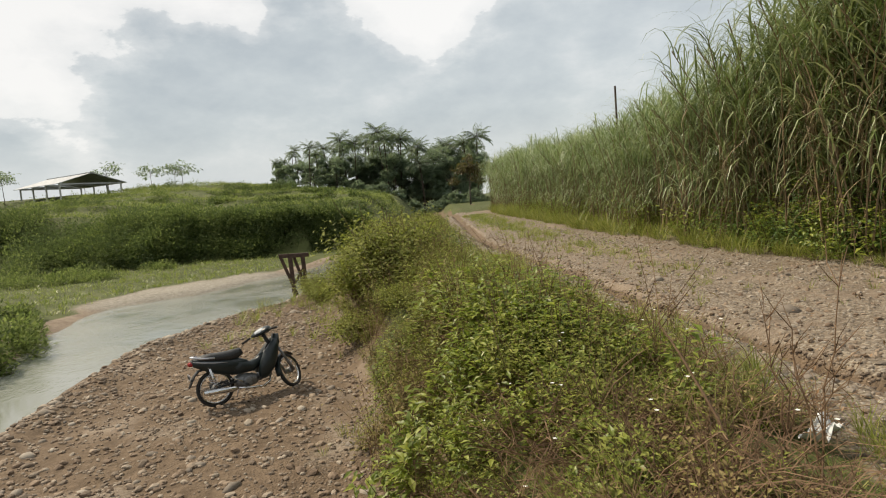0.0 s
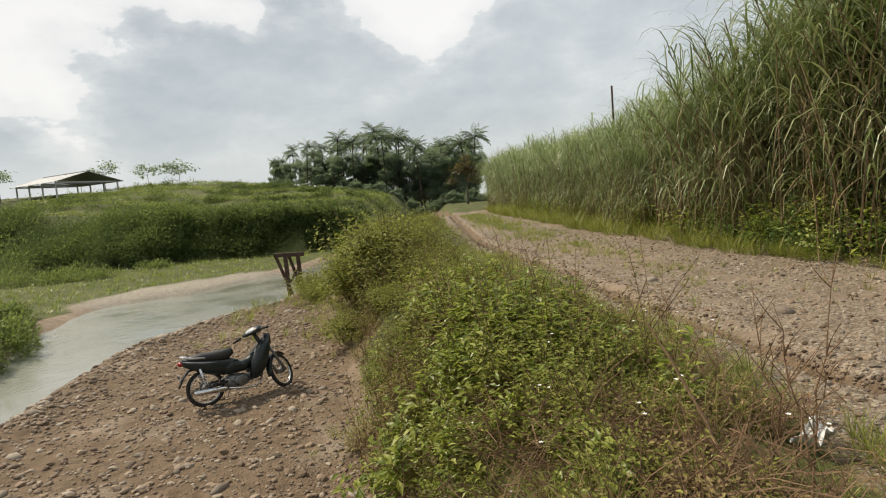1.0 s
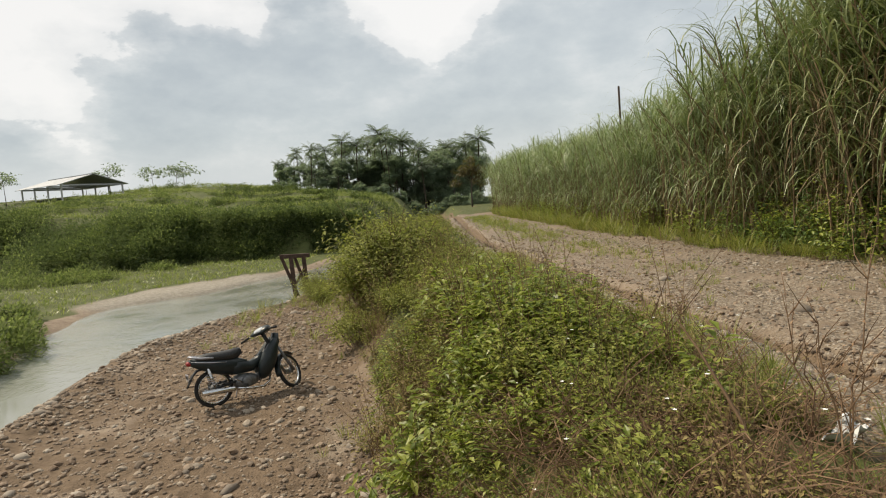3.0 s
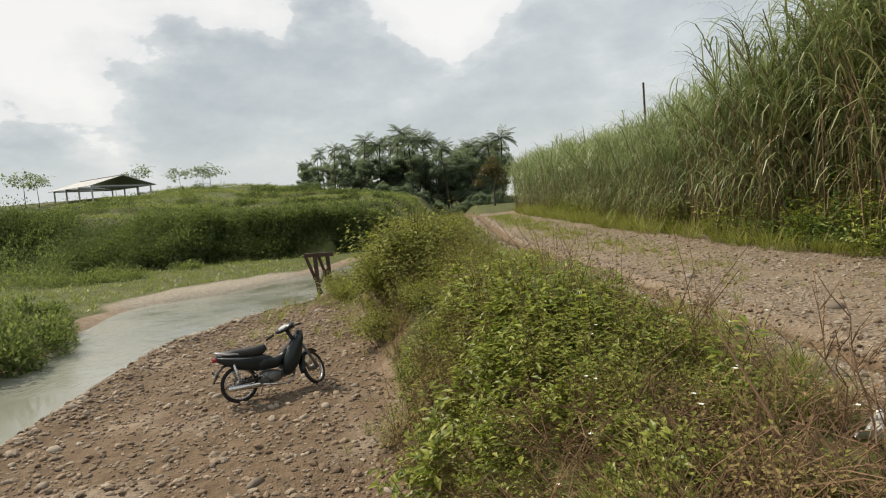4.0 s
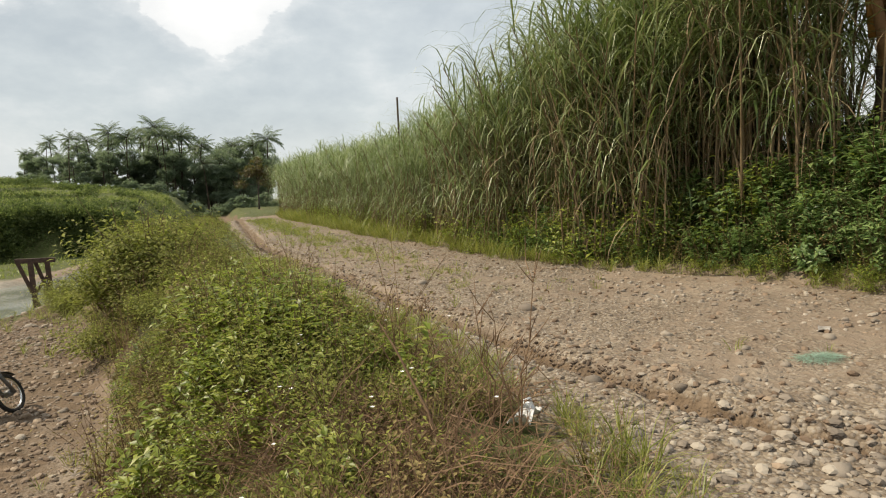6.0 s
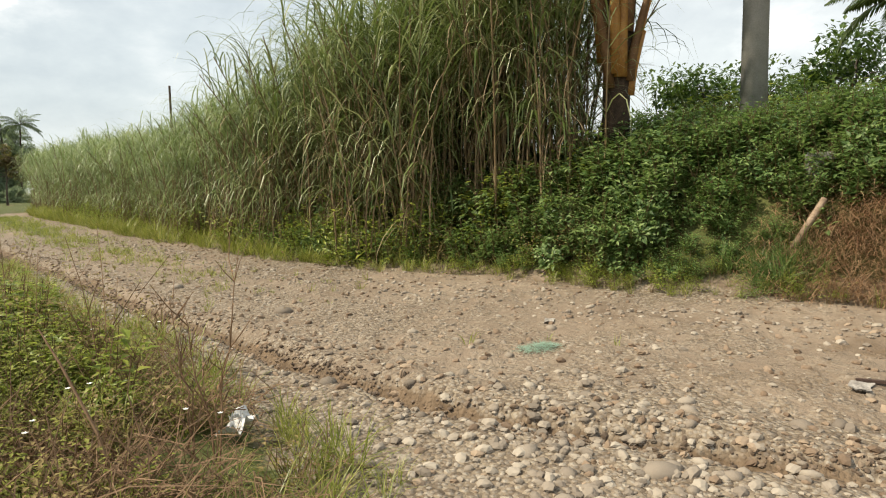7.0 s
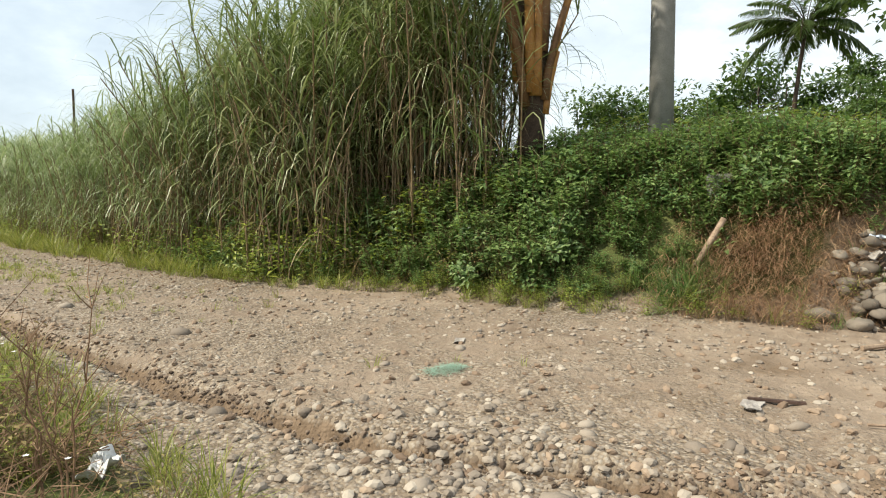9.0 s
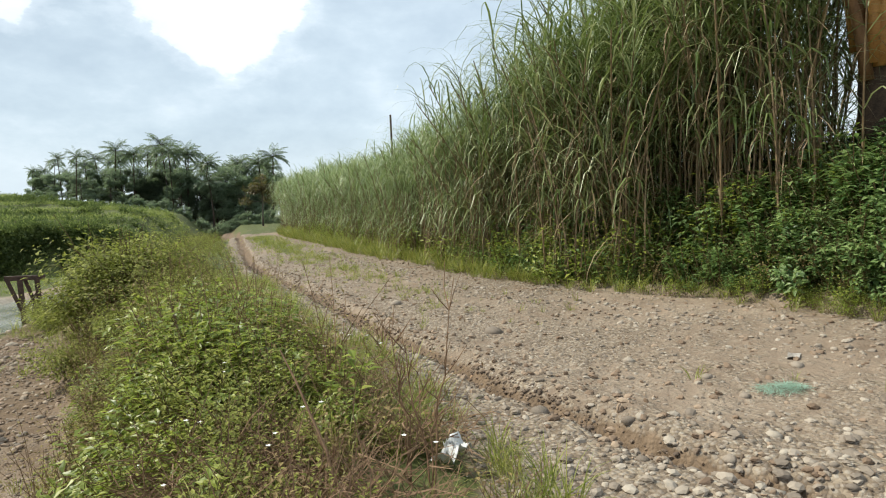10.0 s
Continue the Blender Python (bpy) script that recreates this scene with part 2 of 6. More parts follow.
M = {
    "ground": ground_material(),
    "water": water_material(),
    "stone": stony("river_stone", (0.155, 0.125, 0.098), (0.26, 0.215, 0.17), (0.375, 0.325, 0.265)),
    "weed": leafy("weed_leaf", (0.095, 0.135, 0.02), (0.225, 0.28, 0.04), (0.44, 0.46, 0.10), thin=0.47),
    "bank_leaf": leafy("bank_weed_leaf", (0.055, 0.11, 0.038), (0.15, 0.235, 0.075), (0.34, 0.44, 0.17), thin=0.45),
    "weed_dark": leafy("dark_weed_leaf", (0.05, 0.11, 0.035), (0.14, 0.235, 0.07), (0.34, 0.44, 0.155), thin=0.45),
    "weed_olive": leafy("olive_weed_leaf", (0.085, 0.085, 0.022), (0.20, 0.22, 0.045), (0.44, 0.44, 0.115), rough=0.62, thin=0.44, spec=0.2),
    "grass": leafy("grass_blade", (0.11, 0.15, 0.025), (0.24, 0.26, 0.05), (0.42, 0.39, 0.13), thin=0.42),
    "cane": leafy("cane_leaf", (0.055, 0.09, 0.026), (0.15, 0.195, 0.06), (0.42, 0.44, 0.24), rough=0.4, thin=0.3, spec=0.5),
    "young_cane": leafy("young_cane_leaf", (0.10, 0.145, 0.05), (0.21, 0.27, 0.105), (0.48, 0.52, 0.32), rough=0.4, thin=0.35, spec=0.5),
    # darker scrub tone, for the steep bank face and many riser bushes
    "deep_scrub": leafy("dark_scrub_leaf", (0.05, 0.072, 0.03), (0.10, 0.135, 0.055), (0.19, 0.225, 0.09), rough=0.75, thin=0.35, spec=0.12),
    "cane_dry": leafy("dry_cane_leaf", (0.12, 0.072, 0.036), (0.215, 0.148, 0.08), (0.35, 0.27, 0.16), rough=0.7, thin=0.2),
    "cane_stem": solid("cane_stem", (0.10, 0.065, 0.035), (0.24, 0.17, 0.085), 0.6, 9.0, 0.2),
    "stem": solid("weed_stem", (0.07, 0.045, 0.02), (0.17, 0.12, 0.05), 0.8, 10.0, 0.0),
    "red_stem": solid("dry_red_stem", (0.12, 0.065, 0.035), (0.25, 0.16, 0.09), 0.8, 10.0, 0.0),
    "straw": leafy("dead_straw", (0.15, 0.075, 0.04), (0.30, 0.17, 0.09), (0.46, 0.315, 0.19), rough=0.8, thin=0.15),
    "withered": leafy("withered_leaf", (0.13, 0.085, 0.035), (0.24, 0.175, 0.065), (0.38, 0.30, 0.12), rough=0.7, thin=0.35),
    # distant leaves: base colour lifted and greyed to paint in the air haze
    "hazed_leaf": leafy("hazed_grove_leaf", (0.12, 0.165, 0.12), (0.19, 0.245, 0.17), (0.28, 0.33, 0.22), thin=0.55),
    "palm_leaf": leafy("palm_leaflet", (0.022, 0.045, 0.014), (0.05, 0.085, 0.024), (0.11, 0.14, 0.045)),
    "tree_leaf": leafy("tree_leaf", (0.025, 0.055, 0.014), (0.055, 0.105, 0.024), (0.12, 0.17, 0.04)),
    "russet_leaf": leafy("russet_leaf", (0.05, 0.035, 0.02), (0.10, 0.065, 0.03), (0.14, 0.10, 0.05)),
    "bark": solid("bark", (0.035, 0.028, 0.022), (0.12, 0.098, 0.075), 0.9, 8.0, 0.9),
    "palm_bark": solid("palm_bark", (0.025, 0.017, 0.012), (0.085, 0.055, 0.035), 0.9, 14.0, 0.9),
    "sheath": solid("orange_palm_sheath", (0.24, 0.10, 0.03), (0.44, 0.235, 0.06), 0.55, 5.0, 0.3),
    "sheath_dark": solid("brown_palm_sheath", (0.10, 0.05, 0.025), (0.22, 0.12, 0.05), 0.7, 6.0, 0.4),
    "banana": leafy("banana_leaf", (0.07, 0.15, 0.02), (0.11, 0.22, 0.03), (0.17, 0.28, 0.05), rough=0.4, thin=0.45),
    "concrete": solid("grey_concrete", (0.20, 0.195, 0.18), (0.33, 0.32, 0.30), 0.9, 3.0, 0.3),
    "wood": solid("weathered_wood", (0.18, 0.12, 0.08), (0.36, 0.27, 0.19), 0.85, 18.0, 0.5),
    "wet_wood": solid("old_dark_timber", (0.035, 0.022, 0.018), (0.10, 0.06, 0.045), 0.85, 9.0, 0.7),
    "plastic": solid("white_plastic", (0.52, 0.52, 0.51), (0.76, 0.76, 0.75), 0.45, 6.0, 0.2),
    "cloth": solid("grubby_rag", (0.17, 0.15, 0.135), (0.42, 0.385, 0.35), 0.8, 9.0, 0.4),
    "blue_rag": solid("pale_blue_plastic", (0.36, 0.44, 0.56), (0.60, 0.66, 0.74), 0.6, 9.0, 0.3),
    "pipe": solid("pale_pipe", (0.40, 0.40, 0.35), (0.66, 0.66, 0.60), 0.5, 4.0, 0.15),
    "net": leafy("green_net", (0.20, 0.34, 0.25), (0.29, 0.43, 0.34), (0.42, 0.54, 0.45), rough=0.6, thin=0.2),
    "roof": solid("grey_metal_roof", (0.28, 0.295, 0.31), (0.42, 0.43, 0.45), 0.5, 1.0, 0.1),
    "pale_post": solid("pale_post", (0.36, 0.36, 0.35), (0.5, 0.5, 0.48), 0.8, 2.0, 0.1),
    "wire": solid("black_cable", (0.02, 0.02, 0.02), (0.04, 0.04, 0.04), 0.6, 9.0, 0.0),
    "bank_stone": stony("brown_bank_stone", (0.115, 0.082, 0.057), (0.225, 0.17, 0.122), (0.38, 0.315, 0.245)),
    "hill_grass": leafy("hill_grass_blade", (0.10, 0.14, 0.035), (0.22, 0.265, 0.065), (0.39, 0.40, 0.12), thin=0.42),
    # grove palms: the same distance haze is put into the leaf colour
    "hazed_palm": leafy("hazed_grove_palm_leaf", (0.10, 0.14, 0.10), (0.16, 0.205, 0.14), (0.24, 0.285, 0.18), thin=0.55),
    "pile_stone": stony("grey_heap_stone", (0.095, 0.078, 0.06), (0.185, 0.153, 0.12), (0.32, 0.28, 0.225)),
    "scrub": leafy("scrub_leaf", (0.07, 0.095, 0.034), (0.155, 0.195, 0.066), (0.29, 0.33, 0.12), rough=0.75, thin=0.5, spec=0.15),
    "flower": solid("white_petal", (0.75, 0.75, 0.70), (0.85, 0.85, 0.82), 0.6, 20.0, 0.0),
}


# ---- geometry helpers ----
rng = np.random.default_rng(7)


class Geo:
    """Gathers vertices, triangles and a material number for each triangle."""

    def __init__(self):
        self.v, self.t, self.m, self.n = [], [], [], 0

    def add(self, v, t, m=0):
        v, t = np.asarray(v, float).reshape(-1, 3), np.asarray(t, int).reshape(-1, 3)
        self.v.append(v)
        self.t.append(t + self.n)
        self.m.append(np.full(len(t), m) if np.isscalar(m) else np.asarray(m))
        self.n += len(v)
        return self

    def arrays(self):
        return np.concatenate(self.v), np.concatenate(self.t), np.concatenate(self.m)

    def mesh(self, name, mats, smooth=False):
        v, t, m = self.arrays()
        me = bpy.data.meshes.new(name)
        me.vertices.add(len(v))
        me.vertices.foreach_set("co", v.astype(np.float32).ravel())
        me.loops.add(len(t) * 3)
        me.loops.foreach_set("vertex_index", t.astype(np.int32).ravel())
        me.polygons.add(len(t))
        me.polygons.foreach_set("loop_start", np.arange(len(t), dtype=np.int32) * 3)
        me.polygons.foreach_set("material_index", m.astype(np.int32))
        me.polygons.foreach_set("use_smooth", np.full(len(t), smooth))
        for x in mats:
            me.materials.append(M[x])
        me.update(calc_edges=True)
        me.validate()
        return me


def unit(a):
    return a / np.maximum(np.linalg.norm(a, axis=-1, keepdims=True), 1e-9)


def leaves(pos, way, up, length, width):
    """Pointed leaves, folded along the middle: two triangles on each side."""
    pos, way = np.asarray(pos, float), unit(np.asarray(way, float))
    n = len(pos)
    length, width = np.broadcast_to(length, n)[:, None], np.broadcast_to(width, n)[:, None]
    side = unit(np.cross(way, up))
    top = np.cross(side, way)
    mid = pos + way * length * 0.45
    v = np.stack([pos, mid + side * width * 0.5 + top * width * 0.18, pos + way * length - top * length * 0.12, mid - side * width * 0.5 + top * width * 0.18, mid], 1)
    f = np.array([(0, 4, 1), (4, 2, 1), (0, 3, 4), (4, 3, 2)])
    return v.reshape(-1, 3), (np.arange(n)[:, None, None] * 5 + f).reshape(-1, 3)


def flat_leaves(pos, way, up, length, width):
    """Leaves for far foliage: a pointed blade of two triangles, cupped a little."""
    pos, way = np.asarray(pos, float), unit(np.asarray(way, float))
    n = len(pos)
    length, width = np.broadcast_to(length, n)[:, None], np.broadcast_to(width, n)[:, None]
    side = unit(np.cross(way, up))
    top = np.cross(side, way)
    mid = pos + way * length * 0.45 + top * width * 0.15
    v = np.stack([pos, mid + side * width * 0.5, pos + way * length, mid - side * width * 0.5], 1)
    return v.reshape(-1, 3), (np.arange(n)[:, None, None] * 4 + np.array([(0, 2, 1), (0, 3, 2)])).reshape(-1, 3)


def blades(pos, azim, rise, length, width, droop, k=4, bend_az=None):
    """Grass-like blades: strips that leave at an angle of rise (radians) and bow down by droop (radians)."""
    pos = np.asarray(pos, float)
    n = len(pos)
    azim, rise, length, width, droop = (np.broadcast_to(np.asarray(q, float), n) for q in (azim, rise, length, width, droop))
    side = np.stack([-np.sin(azim), np.cos(azim), np.zeros(n)], 1)
    p, rows = pos.copy(), []
    for i in range(k + 1):
        u = i / k
        w = width * (0.55 + 0.9 * u if u < 0.4 else (1 - u) / 0.6 * 0.91 + 0.02)
        rows += [p - side * w[:, None] * 0.5, p + side * w[:, None] * 0.5]
        a = rise - droop * ((i + 0.5) / k) ** 1.4
        p = p + np.stack([np.cos(azim) * np.cos(a), np.sin(azim) * np.cos(a), np.sin(a)], 1) * (length / k)[:, None]
    v = np.stack(rows, 1)
    f = []
    for i in range(k):
        f += [(2 * i, 2 * i + 1, 2 * i + 3), (2 * i, 2 * i + 3, 2 * i + 2)]
    return v.reshape(-1, 3), (np.arange(n)[:, None, None] * (2 * k + 2) + np.array(f)).reshape(-1, 3)


def tubes(paths, radii, sides=5, caps=True):
    """Round tubes along polylines: paths (n, m, 3), radii (n, m)."""
    paths = np.asarray(paths, float)
    if paths.ndim == 2:
        paths = paths[None]
    n, m = paths.shape[:2]
    radii = np.broadcast_to(np.asarray(radii, float), (n, m))
    d = unit(np.gradient(paths, axis=1))
    ref = np.where(np.abs(d[..., 2:3]) > 0.9, np.array([1.0, 0, 0]), np.array([0, 0, 1.0]))
    a = unit(np.cross(d, ref))
    b = np.cross(d, a)
    th = np.arange(sides) * 2 * np.pi / sides
    ring = paths[:, :, None] + radii[:, :, None, None] * (np.cos(th)[:, None] * a[:, :, None] + np.sin(th)[:, None] * b[:, :, None])
    f = []
    for i in range(m - 1):
        for j in range(sides):
            p, q = i * sides + j, i * sides + (j + 1) % sides
            f += [(p, q, q + sides), (p, q + sides, p + sides)]
    if caps:
        for j in range(1, sides - 1):
            f += [(0, j + 1, j), ((m - 1) * sides, (m - 1) * sides + j, (m - 1) * sides + j + 1)]
    return ring.reshape(-1, 3), (np.arange(n)[:, None, None] * (m * sides) + np.array(f)).reshape(-1, 3)


def turned(yaw, tilt=0.0, tilt_az=0.0):
    return np.array(Matrix.Rotation(tilt_az, 3, "Z") @ Matrix.Rotation(tilt, 3, "Y") @ Matrix.Rotation(yaw - tilt_az, 3, "Z"))


def strewn(geo, templates, places, sizes, tilt=0.2):
    """Copies of small templates (v, t, m) laid into one mesh."""
    for p, s in zip(places, sizes):
        v, t, m = templates[rng.integers(len(templates))]
        r = turned(rng.uniform(0, 6.28), rng.normal(0, tilt), rng.uniform(0, 6.28))
        geo.add(v @ r.T * s + p, t, m)


def part(name, geo, mats, parent, label="", smooth=False, at=None):
    """Links what geo holds as one mesh under a thing or under a part."""
    me = geo.mesh(name, mats, smooth) if isinstance(geo, Geo) else geo
    ob = new(name, me)
    if parent is not None:
        ob.parent = parent
    if at is not None:
        ob.matrix_basis = at
    return tagged(ob, label)


def thing(name, m, label, category, group="", kind=""):
    ob = new(name)
    ob.empty_display_size = 0.1
    ob.matrix_basis = m
    return tagged(ob, label, category, group, kind)


def lattice(ix, iy):
    """A steady random number for each whole-numbered place."""
    h = (ix.astype(np.int64) * 374761393 + iy.astype(np.int64) * 668265263) & 0xFFFFFFFF
    h = ((h ^ (h >> 13)) * 1274126177) & 0xFFFFFFFF
    return ((h ^ (h >> 16)) & 0xFFFF) / 65535.0


def rough2(x, y, scale, octaves=4):
    """Soft noise from -1 to 1."""
    total, amp, s = 0.0, 1.0, scale
    for k in range(octaves):
        gx, gy = x * s + 17.3 * k, y * s - 9.1 * k
        ix, iy = np.floor(gx), np.floor(gy)
        fx, fy = gx - ix, gy - iy
        fx, fy = fx * fx * (3 - 2 * fx), fy * fy * (3 - 2 * fy)
        a = lattice(ix, iy) * (1 - fx) + lattice(ix + 1, iy) * fx
        b = lattice(ix, iy + 1) * (1 - fx) + lattice(ix + 1, iy + 1) * fx
        total = total + amp * (2 * (a * (1 - fy) + b * fy) - 1)
        amp, s = amp * 0.5, s * 2.1
    return total / 1.9


def ease(u):
    u = np.clip(u, 0, 1)
    return u * u * (3 - 2 * u)


# ---- the lie of the land ----
def curve(y, pts):
    q = np.array(pts)
    return np.interp(y, q[:, 0], q[:, 1])


def road_left(y):
    return curve(y, [(-20, -4), (-3, -3.2), (0, -1.0), (1.2, 1.0), (2.5, 2.1), (3.5, 2.1), (5, 2.05), (6.5, 1.9), (9.5, 1.5), (15, 1.1), (35, 0.45), (60, 0.4), (90, 2)])


def road_right(y):
    return curve(y, [(-20, 17), (-3, 14.2), (-0.3, 11.1), (0.4, 9.7), (1.06, 8.55), (1.8, 7.95), (2.7, 7.75), (3.4, 7.6), (4.5, 7.1), (5.6, 6.95), (6.2, 6.75), (7.2, 6.6), (8.2, 6.2), (9.5, 5.9), (12.5, 5.65), (14.5, 5.65), (17.7, 5.3), (24.5, 5.1), (30, 4.95), (45, 4.5), (60, 5.2), (90, 9)])


def slope_foot(y):
    return curve(y, [(-8, -3.6), (0, -1.9), (2, -0.8), (3.5, -0.2), (6.1, -0.7), (7.3, -1.1), (9.8, -1.7), (13.1, -2.4), (17.4, -3.6), (20, -4.1), (23, -4.0), (30, -3.3), (45, -1.5), (60, 0)])


def bank_edge(y):
    return curve(y, [(-8, -7), (0, -6.8), (9.3, -6.7), (11, -6.8), (14.1, -7.2), (15.7, -6.8), (17.9, -6.2), (19, -5.2), (21, -4.9), (24.3, -4.9), (28, -4.3), (32, -4.0), (40, -2.8), (60, -1)])


def far_shore(y):
    return curve(y, [(-8, -11.5), (0, -11), (11, -9.8), (14.3, -10.5), (17.4, -11.8), (19.8, -12.1), (23.3, -12.7), (24.3, -11.8), (25.0, -10.3), (26.0, -9.5), (27.7, -9.3), (29.9, -8.0), (31.7, -7.2), (36, -6.2), (60, -4)])


def cliff_foot(x):
    return curve(x, [(-60, 44), (-30, 43), (-22.6, 41), (-19.6, 39.6), (-16, 42.4), (-11.4, 41.4), (-8.8, 42), (-5, 46), (0, 60)])


WATER = -1.75


def groove(y):
    """The line of the washed-out groove along the road."""
    return curve(y, [(-6, 5.6), (-0.1, 4.8), (1.0, 4.2), (2.4, 3.45), (3.2, 3.2), (4.0, 3.1), (4.7, 2.95), (6.4, 2.72), (10.2, 2.3), (17.7, 1.35), (40, 1.2)])


def up_hill(x, y):
    """Metres in from the foot of the far bank, with its uneven line."""
    return np.maximum(y - cliff_foot(x), -31.5 - x) + 1.2 * rough2(x, y, 0.14, 3)


def land(x, y):
    """Height of the ground, and how much of it is gravel, grass and mud."""
    x, y = np.asarray(x, float), np.asarray(y, float)
    wob = rough2(x, y, 0.45, 3) * 0.3
    xl, xr, xf, xe, xw = road_left(y) + wob, road_right(y) + wob, slope_foot(y) + wob * 0.6, bank_edge(y) + wob * 0.7, far_shore(y) + wob * 1.5
    z = np.zeros_like(x)
    # road: slightly dished, with wheel tracks and a groove
    g = groove(y) + 0.18 * rough2(x * 0.2, y, 0.9, 3)
    cut = np.exp(-((x - g) / (0.065 + 0.005 * np.clip(y, 0, 25))) ** 2) * np.clip(0.9 + 0.7 * rough2(x, y, 1.6, 3), 0.3, 1.4) * (0.2 + 0.8 * ease((y - 0.9) / 1.3))
    onroad = ease((x - xl + 0.4) / 0.8) * ease((xr - x + 0.75) / 0.8)
    road_z = 0.035 * (x - 4.2) * ease((14 - y) / 8) + 0.035 * rough2(x, y, 0.8, 4) + 0.045 * rough2(x, y, 3.1, 3) * (0.6 + 0.7 * rough2(x, y, 0.35, 2)) + 0.022 * rough2(x, y, 5.5, 2) - 0.15 * cut * onroad + 0.04 * np.exp(-((x - g - 0.28) / 0.14) ** 2) * onroad
    # right bank
    d = x - xr
    top = np.interp(y, [-3, 0, 2, 5, 7, 10, 60], [1.45, 1.32, 1.5, 1.75, 1.3, 0.75, 0.5])
    wide = np.interp(y, [-3, 1, 3, 6, 10], [2.6, 1.6, 1.8, 2.0, 2.2])
    bank = top * ease(d / wide) + 0.12 * rough2(x, y, 0.9, 4) * ease(d / 0.8)
    bank = bank + 0.16 * rough2(x, y, 2.2, 4) * ease(d / 0.5) * ease((1.9 - y) / 0.8) * ease((3.4 - d) / 0.6)
    z = road_z + np.where(d > 0, bank, 0)
    # left verge, slope and gravel bank
    verge = 0.10 * ease((xl - x) / 0.7) * ease((y - 1.0) / 1.5)
    z = z + verge
    sw = np.interp(y, [0, 4, 10, 20], [1.0, 1.2, 1.7, 2.4])
    fall = ease((xf + sw - x) / sw)
    bank_z = -1.35 - 0.13 * ease((xf - x) / np.maximum(xf - xe, 0.5)) + 0.05 * rough2(x, y, 0.9, 4) + 0.035 * rough2(x, y, 3.2, 2) + 0.10 * np.exp(-((x - xe - 0.45) / 0.35) ** 2)
    z = z * (1 - fall) + bank_z * fall + 0.10 * rough2(x, y, 1.3, 3) * fall * (1 - fall) * 4 * 0.6
    # river bed
    bed = ease((xe + 0.05 - x) / 0.55)
    z = z * (1 - bed) + (-2.4) * bed
    # far shore and meadow
    shore = ease((xw - x + 1.35) / 1.8)
    flat = -1.66 + (0.12 + 0.25 * ease((22 - y) / 4)) * ease((xw - x + 0.4) / 2.5) + 0.05 * rough2(x, y, 0.35, 3)
    z = z * (1 - shore) + flat * shore
    # terraced hill behind the meadow
    s = up_hill(x, y)
    amount = ease((-3 - x) / 5)
    up = s - 5
    rise = up / 9.0
    terr = np.clip(np.floor(rise) + ease((rise - np.floor(rise) - 0.84) / 0.16), 0, np.interp(x, [-26, -16.5, -8], [4.2, 3.0, 1.6])) * 0.85
    lean = np.interp(x, [-28, -20, -16, -13], [8.0, 6.0, 2.2, 1.1])
    hill = 2.5 * ease(s / lean) + np.where(up > 0, terr, 0) + 0.22 * rough2(x, y, 0.3, 4) * ease(s / 3)
    hill = hill + 1.4 * ease((-20 - x) / 12) * ease(s / 8)
    z = z + hill * amount * (s > 0)
    # cover
    gravel = onroad * (0.55 + 0.45 * rough2(x, y, 0.55, 3)) + 0.28 * onroad * np.exp(-((x - g + 0.85) / 0.55) ** 2) + onroad * 0.5 * np.exp(-(((x - 3.5) / 0.5) ** 2 + ((y - 2.2) / 0.9) ** 2))
    gravel = gravel * (1 - 0.5 * ease((x - 5.0) / 3) * ease((4 - y) / 2))
    low = fall * (1 - shore)
    gravel = gravel * (1 - low) + low * (0.50 + 0.35 * rough2(x, y, 0.6, 3))
    line = np.interp(x, [-15, -13.4, -12.6, -10.8, -9.3, -8], [22.5, 25.6, 28.2, 29.2, 30.3, 31.2]) + 0.8 * rough2(x, y, 0.5, 2)
    sand = ease((line - y) / 0.8) * ease((y - 22.3) / 1.2) * ease((x + 14.5) / 1.5) * ease((xw - x + 1.0) / 0.6)
    gravel = np.maximum(gravel, sand)
    grass = np.clip(1 - onroad, 0, 1) * (1 - ease((fall - 0.75) / 0.2))
    grass = np.maximum(grass, ease((xw - x - 0.5 + 0.8 * rough2(x, y, 0.6, 3)) / 0.8)) * (1 - sand)
    grass = np.maximum(grass, (0.35 + 0.55 * ease((y - 18) / 10)) * ease((y - 9) / 6) * onroad * np.exp(-((x - (xl + xr) / 2 + 0.1) / 0.8) ** 2) * (0.7 + 0.5 * rough2(x, y, 0.5, 2)))
    grass = np.maximum(grass, ease((y - 48) / 10) * 0.9)
    grass = np.maximum(grass, 0.95 * ease((xf - 0.9 * rough2(x, y, 0.7, 2) - x + 0.4) / 0.8) * ease((y - 16.5) / 2.5) * ease((x - xe) / 0.5))
    slope_cover = ease((s + 0.6) / 1.2) * amount
    grass = np.maximum(grass, slope_cover)
    gravel = gravel * (1 - slope_cover)
    grass = np.maximum(grass, ease((y - 37) / 3) * (x < -2))
    bare = ease((x - xr) / 0.5) * ease((2.6 - y) / 1.2)
    grass = grass * (1 - bare * ease((xr + 2.9 - x) / 0.6))
    mud = np.clip(cut * onroad * 1.7, 0, 1) + bare * 0.95 * ease((xr + 3.2 - x) / 0.6) + 0.55 * np.exp(-((x - xe - 0.1) / 0.25) ** 2) * (1 - shore)
    mud = mud + onroad * np.clip(1.0 * rough2(x + 31, y, 0.75, 3) + 0.25 * np.exp(-((x - g - 0.2) / 0.25) ** 2) * rough2(x, y, 2.0, 2), 0, 0.7)
    mud = mud + low * (0.85 + 0.8 * rough2(x, y, 0.8, 3))
